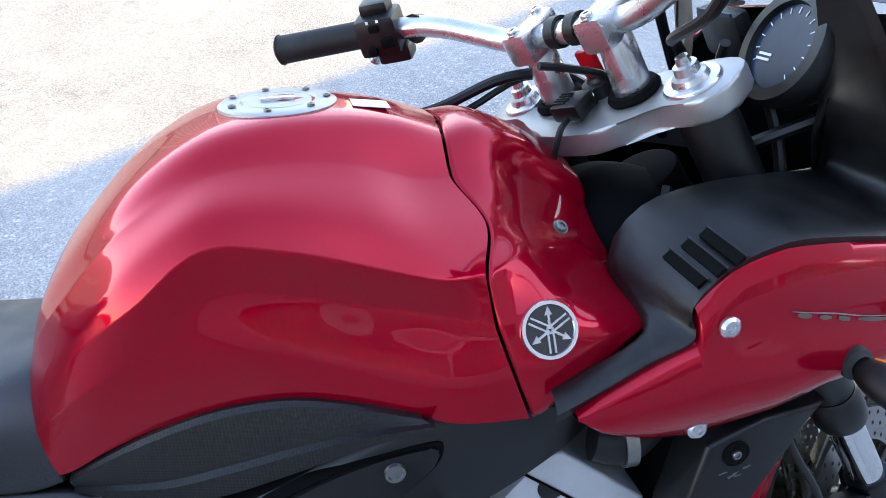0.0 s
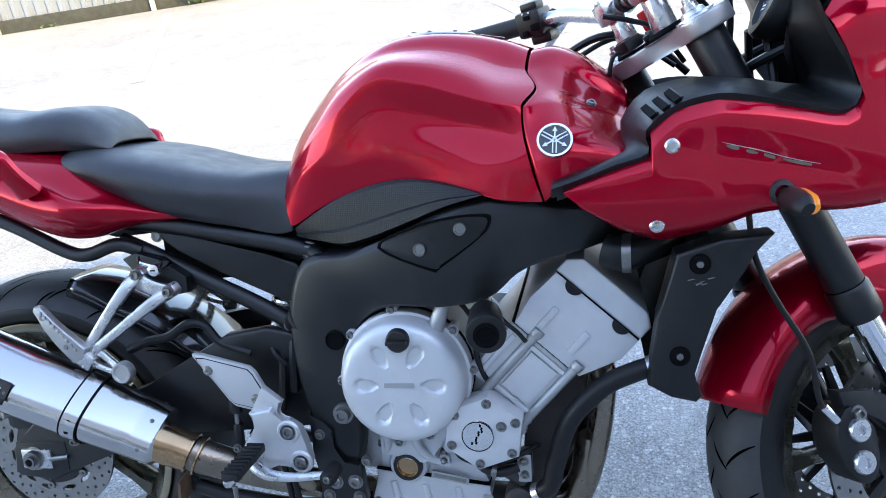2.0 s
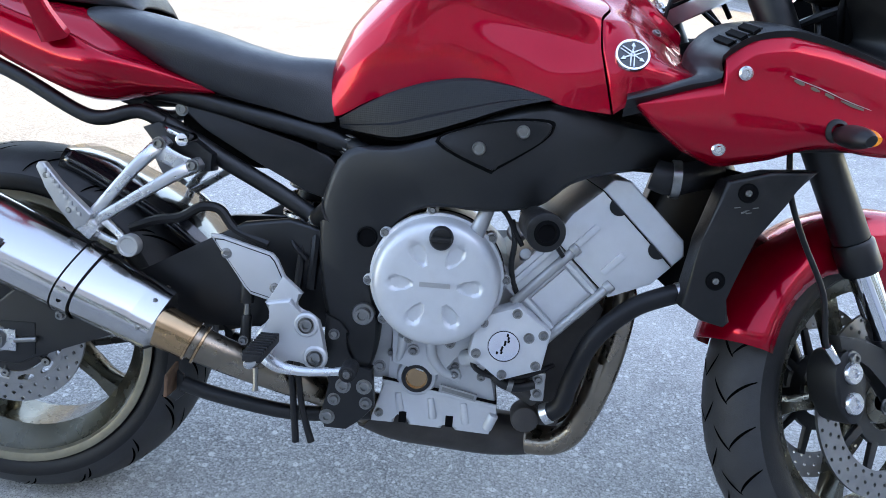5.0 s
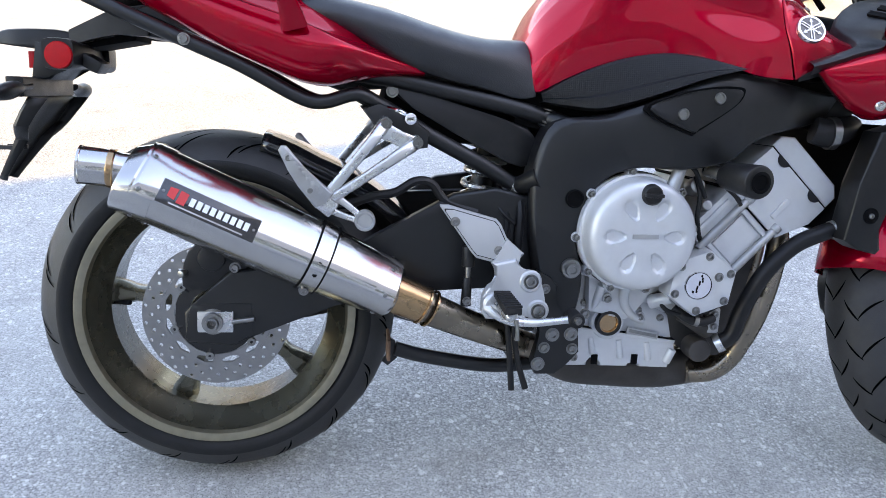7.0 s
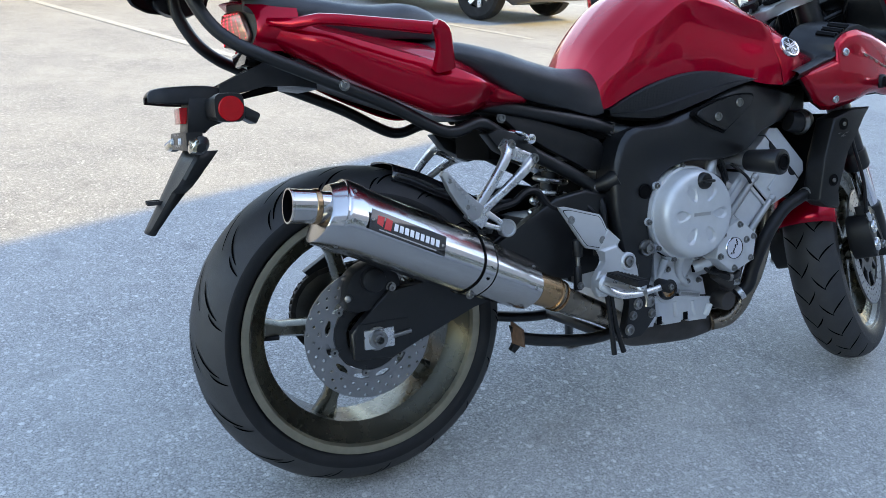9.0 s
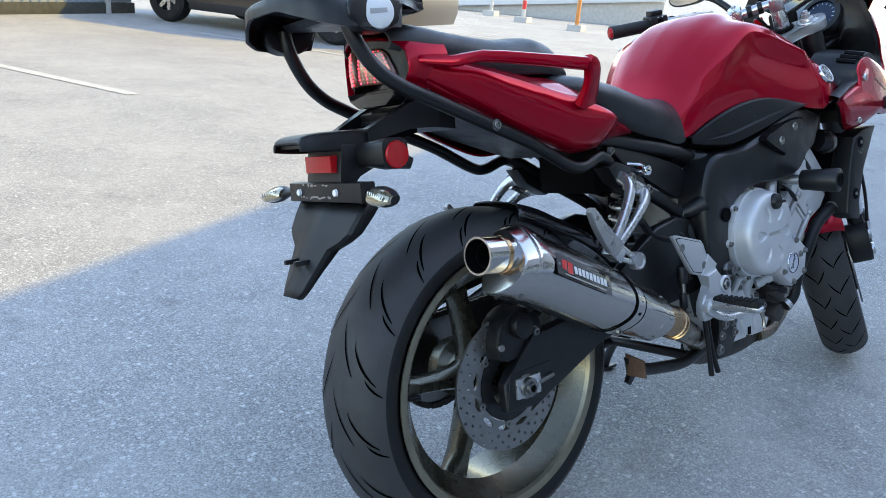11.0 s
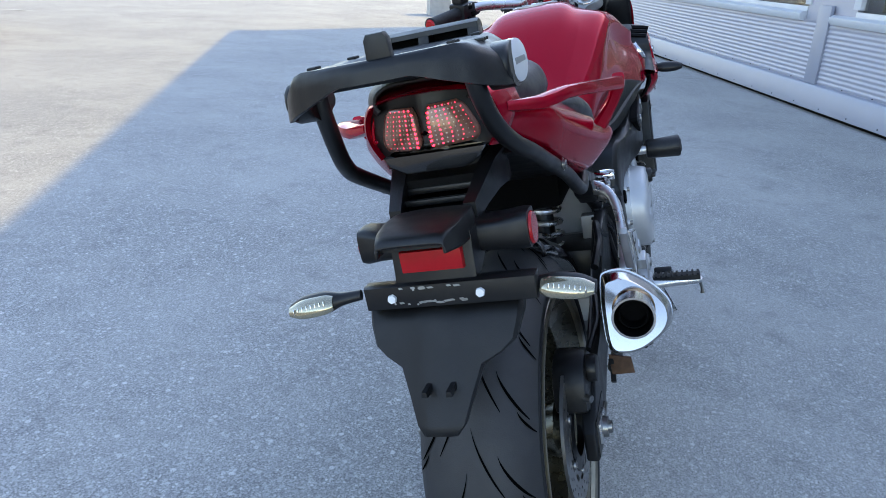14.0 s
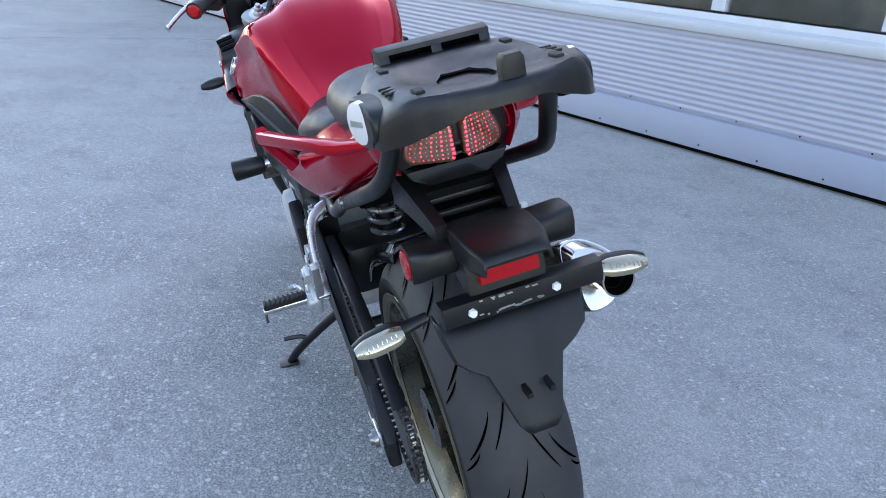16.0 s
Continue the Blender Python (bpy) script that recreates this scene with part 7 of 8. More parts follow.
bp_ = part("brake_pedal", pd, ALU, BIKE, "polished aluminium brake pedal")
part("pedal_tip", rod((0.580, -0.205, 0.348), (0.580, -0.243, 0.348), 0.0125, bevel=0.003), RUBBER, bp_)
part("tip_bolt", bolt_mesh((0.580, -0.243, 0.349), (0, -1, 0), 0.0055, 0.004), BOLT, bp_)
mc = rod((0.412, -0.166, 0.452), (0.412, -0.167, 0.418), 0.0105, bevel=0.002)
mc = rod((0.412, -0.167, 0.40), (0.411, -0.168, 0.352), 0.0075, 0.009, bm=mc, bevel=0.002)
mcy = part("master_cylinder", mc, PLASTIC, BIKE, "rear brake master cylinder")
part("push_rod", rod((0.412, -0.167, 0.42), (0.412, -0.168, 0.398), 0.0045, n=12), BOLT, mcy)
part("clevis_bolt", bolt_mesh((0.411, -0.178, 0.362), (0, -1, 0), 0.0055, 0.005), BOLT, mcy)
part("plate_back", prism([(0.530, 0.412), (0.552, 0.402), (0.567, 0.386), (0.562, 0.357), (0.578, 0.330), (0.606, 0.333), (0.612, 0.270), (0.589, 0.244), (0.571, 0.230), (0.537, 0.230), (0.529, 0.253), (0.545, 0.303), (0.53, 0.345)], -0.165, -0.146, 0.004), FRAME_BLACK, BIKE)
for x, z, r in ((0.545, 0.381, 0.0065), (0.563, 0.301, 0.009), (0.595, 0.302, 0.009), (0.550, 0.278, 0.0075), (0.599, 0.276, 0.0075), (0.541, 0.249, 0.009), (0.617, 0.338, 0.007)):
    part("plate_bolt", bolt_mesh((x, -0.166, z), (0, -1, 0), r, 0.005), BOLT, BIKE)
for pts in ([(0.478, -0.168, 0.35), (0.487, -0.170, 0.29), (0.496, -0.172, 0.206)], [(0.490, -0.168, 0.34), (0.503, -0.170, 0.262), (0.520, -0.172, 0.208)]):
    part("overflow_hose", tube(pts, [0.0050, 0.0050, 0.0058], 10, 4), HOSE, BIKE, "black overflow hose")

# ---- pillion footrest hangers
def pillion_hanger(s):
    """Two cast bars that run from the subframe outwards and down to a knuckle with the folded footrest."""
    b = bar([(0.272, s * 0.126, 0.643), (0.268, s * 0.150, 0.638), (0.254, s * 0.170, 0.620), (0.222, s * 0.180, 0.580), (0.182, s * 0.181, 0.530)], [0.020, 0.021, 0.018, 0.016, 0.016], [0.024, 0.022, 0.016, 0.014, 0.018])
    b = bar([(0.322, s * 0.126, 0.615), (0.316, s * 0.150, 0.611), (0.296, s * 0.170, 0.598), (0.245, s * 0.180, 0.563), (0.190, s * 0.181, 0.526)], [0.020, 0.021, 0.018, 0.015, 0.016], [0.024, 0.022, 0.016, 0.014, 0.018], bm=b)
    b = bar([(0.266, s * 0.152, 0.634), (0.292, s * 0.156, 0.622), (0.318, s * 0.152, 0.610)], [0.028, 0.024, 0.028], [0.012, 0.010, 0.012], bm=b)
    b = bar([(0.196, s * 0.180, 0.530), (0.220, s * 0.184, 0.513), (0.240, s * 0.187, 0.496)], [0.014, 0.010, 0.012], [0.012, 0.010, 0.012], bm=b)
    b = bar([(0.176, s * 0.182, 0.514), (0.205, s * 0.185, 0.502), (0.236, s * 0.187, 0.492)], [0.016, 0.009, 0.011], [0.014, 0.010, 0.012], bm=b)
    h = part("pillion_hanger", b, ALU, BIKE, "polished cast aluminium pillion footrest hanger", sharp=50)
    kn = box(0, 0, 0, 0.036, 0.024, 0.026, 0.004, m=Matrix.Translation((0.180, s * 0.186, 0.519)) @ pose(0, 0, 0, 0, 38, 0))
    part("knuckle", kn, ALU, h)
    part("hanger_eye", turn([(0, 0.010), (0.011, 0.010), (0.0125, 0.012), (0.0155, 0.012), (0.0165, 0.009), (0.0165, -0.004)], (0.242, s * 0.184, 0.494), (0, s, 0), 26), CAST, h)
    own = prism([(0.110, 0.599), (0.114, 0.606), (0.122, 0.606), (0.150, 0.573), (0.192, 0.537), (0.182, 0.520), (0.166, 0.513), (0.140, 0.546), (0.124, 0.571)], -0.200, -0.186, 0.003)
    p_ = part("folded_footrest", own if s < 0 else mirror_y(own), CAST, h, "folded aluminium pillion footrest")
    for k in range(9):
        t = k / 8
        part("tooth", box(0.124 + 0.050 * t, s * 0.1995, 0.596 - 0.060 * t, 0.006, 0.006, 0.006, 0.001), CAST, p_)
    for x, z in ((0.125, 0.588), (0.158, 0.540)):
        part("pin", turn([(0, 0.0015), (0.0035, 0.0015), (0.0045, 0)], (x, s * 0.200, z), (0, s, 0), 12), BOLT, p_)
    for x, z in ((0.272, 0.643), (0.322, 0.615)):
        part("hanger_bolt", bolt_mesh((x, s * 0.161, z), (0, s, 0), 0.0075, 0.006), BOLT, h)
    gus = prism([(0.236, 0.664), (0.262, 0.674), (0.300, 0.662), (0.344, 0.632), (0.342, 0.606), (0.318, 0.602), (0.262, 0.632)], -0.138, -0.100, 0.006)
    part("hanger_bracket", gus if s < 0 else mirror_y(gus), FRAME_BLACK, BIKE)


pillion_hanger(-1)
pillion_hanger(1)
lk_ = part("helmet_lock", rod((0.310, -0.13, 0.652), (0.310, -0.172, 0.652), 0.0095, bevel=0.0015), CHROME, BIKE, "chrome helmet lock")
part("keyhole", box(0.310, -0.1722, 0.652, 0.008, 0.001, 0.002, 0), DARK, lk_)
part("lock_hook", tube([(0.275, -0.15, 0.668), (0.29, -0.17, 0.664), (0.305, -0.165, 0.657)], 0.003, 8, 3), CHROME, lk_)

# ---- stands
cs = tube([(0.60, -0.10, 0.235), (0.48, -0.115, 0.228), (0.36, -0.12, 0.246), (0.30, -0.122, 0.262)], 0.0125, 12, 4)
cst = part("centre_stand", cs, FRAME_BLACK, BIKE, "folded black centre stand")
part("stand_leg", tube([(0.60, 0.10, 0.235), (0.48, 0.115, 0.228), (0.36, 0.12, 0.246), (0.30, 0.122, 0.262)], 0.0125, 12, 4), FRAME_BLACK, cst)
part("stand_cross", rod((0.52, -0.11, 0.23), (0.52, 0.11, 0.23), 0.011), FRAME_BLACK, cst)
for s in (-1, 1):
    part("foot_plate", prism([(s * 0.117, 0.296), (s * 0.160, 0.288), (s * 0.164, 0.254), (s * 0.120, 0.252)], 0.284, 0.290, 0.002, axis="x"), RUST, cst, "rusty stand foot")
    own = prism([(0.280, 0.290), (0.300, 0.276), (0.304, 0.246), (0.288, 0.232), (0.278, 0.240), (0.290, 0.254)], -0.126, -0.116, 0.002)
    part("foot_bracket", own if s < 0 else mirror_y(own), FRAME_BLACK, cst)
ss = tube([(0.60, 0.12, 0.25), (0.63, 0.18, 0.20), (0.68, 0.255, 0.125), (0.70, 0.285, 0.085)], [0.014, 0.012, 0.011, 0.011], 12, 4)
sst = part("side_stand", ss, FRAME_BLACK, BIKE, "black side stand, swung out")
part("stand_pad", box(0.705, 0.292, 0.0835, 0.05, 0.05, 0.008, 0.003, m=None), FRAME_BLACK, sst)
part("stand_tab", tube([(0.66, 0.225, 0.155), (0.67, 0.245, 0.165), (0.68, 0.285, 0.165)], 0.006, 8, 3), FRAME_BLACK, sst)
# left footrest and shifter, left heel guard
pgl = tube([(0.452, 0.18, 0.375), (0.456, 0.20, 0.374), (0.462, 0.24, 0.372), (0.466, 0.305, 0.372)], [0.009, 0.012, 0.0125, 0.0125], 14, 4, flat=0.8)
fpl = part("footrest", pgl, ALU, BIKE, "aluminium rider footrest")
part("rest_rubber", box(0.461, 0.256, 0.381, 0.026, 0.095, 0.012, 0.003), RUBBER, fpl, "ribbed black rubber pad")
for k in range(9):
    part("rib", box(0.461, 0.215 + 0.0105 * k, 0.388, 0.027, 0.0045, 0.004, 0.001), RUBBER, fpl)
part("wear_peg", tube([(0.466, 0.300, 0.368), (0.468, 0.304, 0.350), (0.468, 0.304, 0.338)], [0.004, 0.003, 0.0045], 8, 3), BOLT, fpl)
part("gear_lever", tube([(0.46, 0.19, 0.34), (0.53, 0.2, 0.325), (0.60, 0.215, 0.335), (0.605, 0.24, 0.335)], 0.007, 10, 4), ALU, BIKE, "aluminium gear lever")

# ---- chain
def chain():
    own = None
    c0, r0, c1, r1 = Vector((0, 0.124, 0.311)), 0.090, Vector((0.62, 0.124, 0.40)), 0.04
    pts = []
    d = (c1 - c0).normalized()
    u = Vector((-d.z, 0, d.x))
    L = 0.0159
    n = int((c1 - c0).length / L)
    for i in range(n):
        pts.append(c0 + u * r0 + ((c1 + u * r1) - (c0 + u * r0)) * i / n)
    for i in range(6):
        a = math.pi * i / 6
        pts.append(c1 + (u * math.cos(a) + d * math.sin(a)) * r1)
    for i in range(n):
        pts.append(c1 - u * r1 + ((c0 - u * r0) - (c1 - u * r1)) * i / n)
    for i in range(18):
        a = math.pi * i / 18
        pts.append(c0 + (-u * math.cos(a) - d * math.sin(a)) * r0)
    for i, p in enumerate(pts):
        q = pts[(i + 1) % len(pts)]
        w = 0.008 if i % 2 else 0.0055
        for s in (-1, 1):
            dd = (q - p).normalized()
            uu = Vector((-dd.z, 0, dd.x)) * 0.0065
            o = Vector((0, s * w, 0))
            t = Vector((0, s * 0.0018, 0))
            e = dd * 0.004
            v = [p - e + uu * 0.8, q + e + uu * 0.8, q + e - uu * 0.8, p - e - uu * 0.8]
            own = join(own, loft([[x + o for x in v], [x + o + t for x in v]]))
        own = rod(p + Vector((0, -0.009, 0)), p + Vector((0, 0.009, 0)), 0.0045, n=7, bm=own)
    return own


part("drive_chain", chain(), COLLECTOR, BIKE, "oily steel drive chain")
part("chain_guard", prism([(0.05, 0.43), (0.35, 0.48), (0.44, 0.50), (0.44, 0.51), (0.30, 0.50), (0.02, 0.45), (-0.06, 0.40), (-0.05, 0.39)], 0.118, 0.142, 0.003), PLASTIC, BIKE, "black chain guard")


# ---- fairing
def fair_y(x, z):
    """Half width of the fairing at a place on its side."""
    y = 0.246
    if x > 1.12:
        y -= 0.62 * (x - 1.12) ** 2 + 0.06 * (x - 1.12)
    k = 0.12 + 0.7 * max(0.0, min(0.4, x - 1.1))
    y -= k * min(max(0.0, z - 0.74), 0.12) + 1.8 * max(0.0, z - 0.86) ** 2 + 2.6 * max(0.0, 0.74 - z) ** 1.6
    if x < 1.0:
        y += 0.05 * (1.0 - x)
    return y


def side_panel():
    lo = [(0.936, 0.751), (0.958, 0.729), (1.005, 0.697), (1.048, 0.681), (1.062, 0.680), (1.082, 0.684), (1.120, 0.694), (1.165, 0.712), (1.20, 0.716), (1.25, 0.710), (1.272, 0.709), (1.295, 0.710), (1.315, 0.712), (1.330, 0.714), (1.342, 0.735), (1.36, 0.75), (1.42, 0.76), (1.50, 0.78), (1.57, 0.80)]
    hi = [(0.937, 0.753), (0.958, 0.762), (1.002, 0.777), (1.043, 0.790), (1.043, 0.819), (1.076, 0.845), (1.124, 0.8545), (1.172, 0.848), (1.215, 0.839), (1.255, 0.829), (1.273, 0.827), (1.289, 0.835), (1.296, 0.853), (1.288, 0.88), (1.268, 0.915), (1.252, 0.945), (1.28, 0.985), (1.40, 0.98), (1.50, 0.90)]
    rings = []
    for i in range(len(lo) - 1):
        n = 5 if i > 4 else 2
        for k in range(n):
            t = k / n
            a = Vector((*lo[i], 0)).lerp(Vector((*lo[i + 1], 0)), t)
            b = Vector((*hi[i], 0)).lerp(Vector((*hi[i + 1], 0)), t)
            rings.append((a, b))
    rings.append((Vector((*lo[-1], 0)), Vector((*hi[-1], 0))))
    out = []
    for a, b in rings:
        ring = []
        m = 12
        for k in range(m + 1):
            p = a.lerp(b, k / m)
            edge = 0.010 * max(0, abs(2 * k / m - 1) - 0.8) / 0.2
            # a shallow character crease running forward and down
            crease = 0.003 * math.exp(-((p.y - (0.80 - 0.25 * (p.x - 1.08))) / 0.022) ** 2) if p.x > 1.06 else 0
            ring.append((p.x, -(fair_y(p.x, p.y) - edge - crease), p.y))
        ring = [(ring[0][0], ring[0][1] + 0.006, ring[0][2])] + ring + [(ring[-1][0], ring[-1][1] + 0.02, ring[-1][2])]
        out.append(ring)
    return loft(out, False, False)


for ob in flip("fairing_panel", side_panel(), RED, "candy red half-fairing side panel", sharp=45):
    s = -1 if ob.data.vertices[0].co.y < 0 else 1
    for x, z in ((1.068, 0.802), (1.049, 0.704)):
        part("panel_screw", turn([(0, 0.0008), (0.0035, 0.0008), (0.004, 0.0035), (0.0068, 0.0033), (0.0092, 0.001), (0.0092, -0.002), (0, -0.002)], (x, s * (fair_y(x, z) + 0.0005), z), (0, s, 0.05), 24), ALU, ob, "silver dome screw")
    # thin line with short blocks along the flank, in place of a worn script
    pts = [(1.125, 0.803), (1.145, 0.797), (1.17, 0.790), (1.205, 0.778), (1.24, 0.769)]

    def at(u, dz=0.0):
        v = spline([(x, 0, z) for x, z in pts], 8)
        p = v[round(u * (len(v) - 1))]
        x, z = p.x, p.z + dz
        crease = 0.003 * math.exp(-((z - (0.80 - 0.25 * (x - 1.08))) / 0.022) ** 2)
        return Vector((x, s * (fair_y(x, z) - crease + 0.0012), z))
    for name, u0, u1, h, dz in (("script_line", 0.0, 1.0, 0.0006, 0.0), ("script_block", 0.10, 0.26, 0.0026, -0.003), ("script_block", 0.34, 0.46, 0.0022, -0.004), ("script_block", 0.52, 0.64, 0.0022, -0.004), ("script_block", 0.70, 0.92, 0.002, -0.003)):
        bm = bmesh.new()
        prev = None
        for i in range(11):
            u = u0 + (u1 - u0) * i / 10
            w = h * (0.4 + 0.6 * math.sin(math.pi * (i + 0.5) / 11))
            cur = (bm.verts.new(at(u, dz + w)), bm.verts.new(at(u, dz - w)))
            if prev:
                bm.faces.new((prev[0], prev[1], cur[1], cur[0]))
            prev = cur
        part(name, bm, CAST if name == "script_line" else DECAL, ob)


# added inner copies of the panels, near-black for the shaded hollow, hiding the red
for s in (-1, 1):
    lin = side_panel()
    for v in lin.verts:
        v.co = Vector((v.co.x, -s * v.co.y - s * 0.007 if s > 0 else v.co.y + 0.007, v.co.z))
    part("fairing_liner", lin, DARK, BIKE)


def inner_trim():
    """Black trim that folds from the panel's upper edge inward to the cockpit."""
    o = [(0.921, 0.757), (0.958, 0.768), (1.002, 0.783), (1.040, 0.795), (1.038, 0.822), (1.074, 0.850), (1.124, 0.8605), (1.172, 0.853), (1.215, 0.843), (1.255, 0.832), (1.272, 0.830), (1.288, 0.837), (1.294, 0.854), (1.286, 0.88), (1.266, 0.915), (1.250, 0.945), (1.240, 0.975), (1.228, 1.02), (1.212, 1.09)]
    inn = [(0.926, 0.21, 0.765), (0.958, 0.215, 0.775), (1.0, 0.213, 0.790), (1.016, 0.196, 0.802), (1.012, 0.135, 0.830), (1.045, 0.128, 0.868), (1.10, 0.128, 0.880), (1.16, 0.118, 0.876), (1.205, 0.104, 0.868), (1.235, 0.094, 0.862), (1.248, 0.090, 0.862), (1.254, 0.090, 0.870), (1.250, 0.095, 0.882), (1.236, 0.110, 0.905), (1.222, 0.124, 0.933), (1.226, 0.122, 0.957), (1.226, 0.119, 0.985), (1.222, 0.117, 1.02), (1.208, 0.112, 1.09)]
    A = [Vector((x, -fair_y(x, z) + 0.004, z)) for x, z in o]
    B = [Vector((x, -y, z)) for x, y, z in inn]
    A, B = spline(A, 3), spline(B, 3)
    rings = []
    for a, b in zip(A, B):
        d = Vector((0, -0.001, 0.002))
        rings.append([a + Vector((0, 0.006, -0.012)), a, a.lerp(b, 0.1) + d, a.lerp(b, 0.5) + d * 1.6, a.lerp(b, 0.9) + d, b, b + Vector((0, 0.012, -0.03))])
    return loft(rings, False, False)


for ob in flip("cockpit_trim", inner_trim(), PLASTIC, "black vented cockpit trim", sharp=50):
    s = -1 if ob.data.vertices[0].co.y < 0 else 1
    for k in range(3):
        c = Vector((1.045 + 0.014 * k, s * (0.206 + 0.003 * k), 0.8415 + 0.0085 * k))
        right, up = Vector((0.0106, s * 0.0434, -0.0104)), Vector((0.030, 0.004 * s, 0.018))
        M = basis(c, right if s < 0 else -right, up) @ Matrix.Translation((0, 0, 0.0036))
        # near-black plate laid on the trim for the shade inside an open slot
        part("vent_slot_shade", prism([(-0.021, -0.0042), (0.021, -0.0052), (0.021, 0.0042), (-0.021, 0.0052)], -0.004, 0.0006, 0, axis="z", m=M), DARK, ob)
        part("vent_rim", prism([(-0.023, 0.0048), (0.023, 0.0040), (0.023, 0.0062), (-0.023, 0.0070)], -0.002, 0.0014, 0.0008, axis="z", m=M), PLASTIC, ob)
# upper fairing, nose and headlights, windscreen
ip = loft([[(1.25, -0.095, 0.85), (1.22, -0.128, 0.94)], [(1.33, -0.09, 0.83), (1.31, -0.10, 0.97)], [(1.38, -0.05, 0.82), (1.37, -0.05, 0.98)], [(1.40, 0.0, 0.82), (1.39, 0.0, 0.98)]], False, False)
# added near-black sheet that closes the hollow nose as if in shade
part("cockpit_filler", both(ip), DARK, BIKE)
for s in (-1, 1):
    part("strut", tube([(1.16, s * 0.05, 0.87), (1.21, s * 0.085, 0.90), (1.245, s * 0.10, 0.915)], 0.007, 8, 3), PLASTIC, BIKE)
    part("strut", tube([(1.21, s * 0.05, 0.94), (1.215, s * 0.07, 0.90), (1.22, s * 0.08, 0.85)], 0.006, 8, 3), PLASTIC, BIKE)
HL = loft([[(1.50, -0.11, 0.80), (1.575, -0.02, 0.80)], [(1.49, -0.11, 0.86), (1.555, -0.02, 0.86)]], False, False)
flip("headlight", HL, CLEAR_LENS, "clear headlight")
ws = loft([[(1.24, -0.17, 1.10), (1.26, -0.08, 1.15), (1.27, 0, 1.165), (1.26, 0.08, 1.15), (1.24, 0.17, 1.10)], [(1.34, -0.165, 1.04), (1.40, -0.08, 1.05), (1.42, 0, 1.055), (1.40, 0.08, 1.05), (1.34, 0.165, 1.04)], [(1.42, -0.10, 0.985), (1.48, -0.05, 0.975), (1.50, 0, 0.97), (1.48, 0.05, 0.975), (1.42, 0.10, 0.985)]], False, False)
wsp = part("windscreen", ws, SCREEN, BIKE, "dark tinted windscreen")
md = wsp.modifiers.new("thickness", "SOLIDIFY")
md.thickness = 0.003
# added dark tray, no real part: blocks the view down to bright ground
part("filler_tray", prism([(1.13, 0.735), (1.32, 0.755), (1.32, 0.775), (1.13, 0.760)], -0.19, 0.19, 0.003), DARK, BIKE)
part("belly", prism([(1.10, 0.70), (1.30, 0.715), (1.45, 0.74), (1.45, 0.76), (1.10, 0.73)], -0.17, 0.17, 0.004), PLASTIC, BIKE)

for s in (-1, 1):
    indicator((1.192, s * 0.205, 0.740), (0.12, s, -0.10), 0.105, AMBER, "front_indicator", "black stalk front indicator with amber lens", back=Vector((1, 0, 0)), r=0.0165)
    part("indicator_foot", turn([(0.011, 0.0), (0.017, 0.0), (0.015, 0.018), (0.010, 0.022)], (1.193, s * 0.222, 0.739), (0.05, s, 0), 20), RUBBER, BIKE)



def mirror(s):
    """A rounded mirror head on a bent stalk from the nose of the fairing."""
    rings = []
    for dx, k in ((0.042, 0.30), (0.036, 0.66), (0.020, 0.92), (0.004, 1.0), (0.0, 0.985)):
        rings.append([(1.300 + dx, s * (0.385 + 0.068 * k * math.copysign(abs(math.cos(a)) ** 0.7, math.cos(a))), 1.122 + 0.036 * k * math.copysign(abs(math.sin(a)) ** 0.7, math.sin(a))) for a in [2 * math.pi * i / 28 for i in range(28)]])
    h = part("mirror", loft(rings), PLASTIC, BIKE, "black rear-view mirror")
    part("stalk", tube([(1.330, s * 0.190, 0.975), (1.325, s * 0.240, 1.040), (1.322, s * 0.300, 1.090), (1.325, s * 0.352, 1.112)], [0.014, 0.011, 0.010, 0.012], 12, 4), PLASTIC, h)
    face = [(s * (0.385 + 0.061 * math.copysign(abs(math.cos(a)) ** 0.7, math.cos(a))), 1.122 + 0.031 * math.copysign(abs(math.sin(a)) ** 0.7, math.sin(a))) for a in [2 * math.pi * i / 28 for i in range(28)]]
    part("mirror_glass", prism(face, 1.2975, 1.2995, 0, axis="x"), CHROME, h, "silvered mirror glass")


mirror(-1)
mirror(1)

# ---- radiator and its shrouds
rd = box(0, 0, 0, 0.03, 0.34, 0.20, 0.006, m=Matrix.Translation((1.085, 0, 0.575)) @ pose(0, 0, 0, 0, 20, 0))
rr = part("radiator", rd, DARK, BIKE, "black radiator")
fins = None
for k in range(24):
    fins = box(0.0165, 0, -0.09 + 0.0078 * k, 0.003, 0.32, 0.0025, 0, fins)
fins.transform(Matrix.Translation((1.085, 0, 0.575)) @ pose(0, 0, 0, 0, 20, 0))
part("radiator_fins", fins, PLASTIC, rr)


def shroud():
    o = [(1.036, 0.482), (1.051, 0.575), (1.074, 0.662), (1.13, 0.679), (1.193, 0.684), (1.152, 0.641), (1.123, 0.586), (1.105, 0.530), (1.089, 0.499), (1.106, 0.467), (1.098, 0.458), (1.066, 0.465)]
    return prism(o, -0.214, -0.165, 0.006, seg=3)


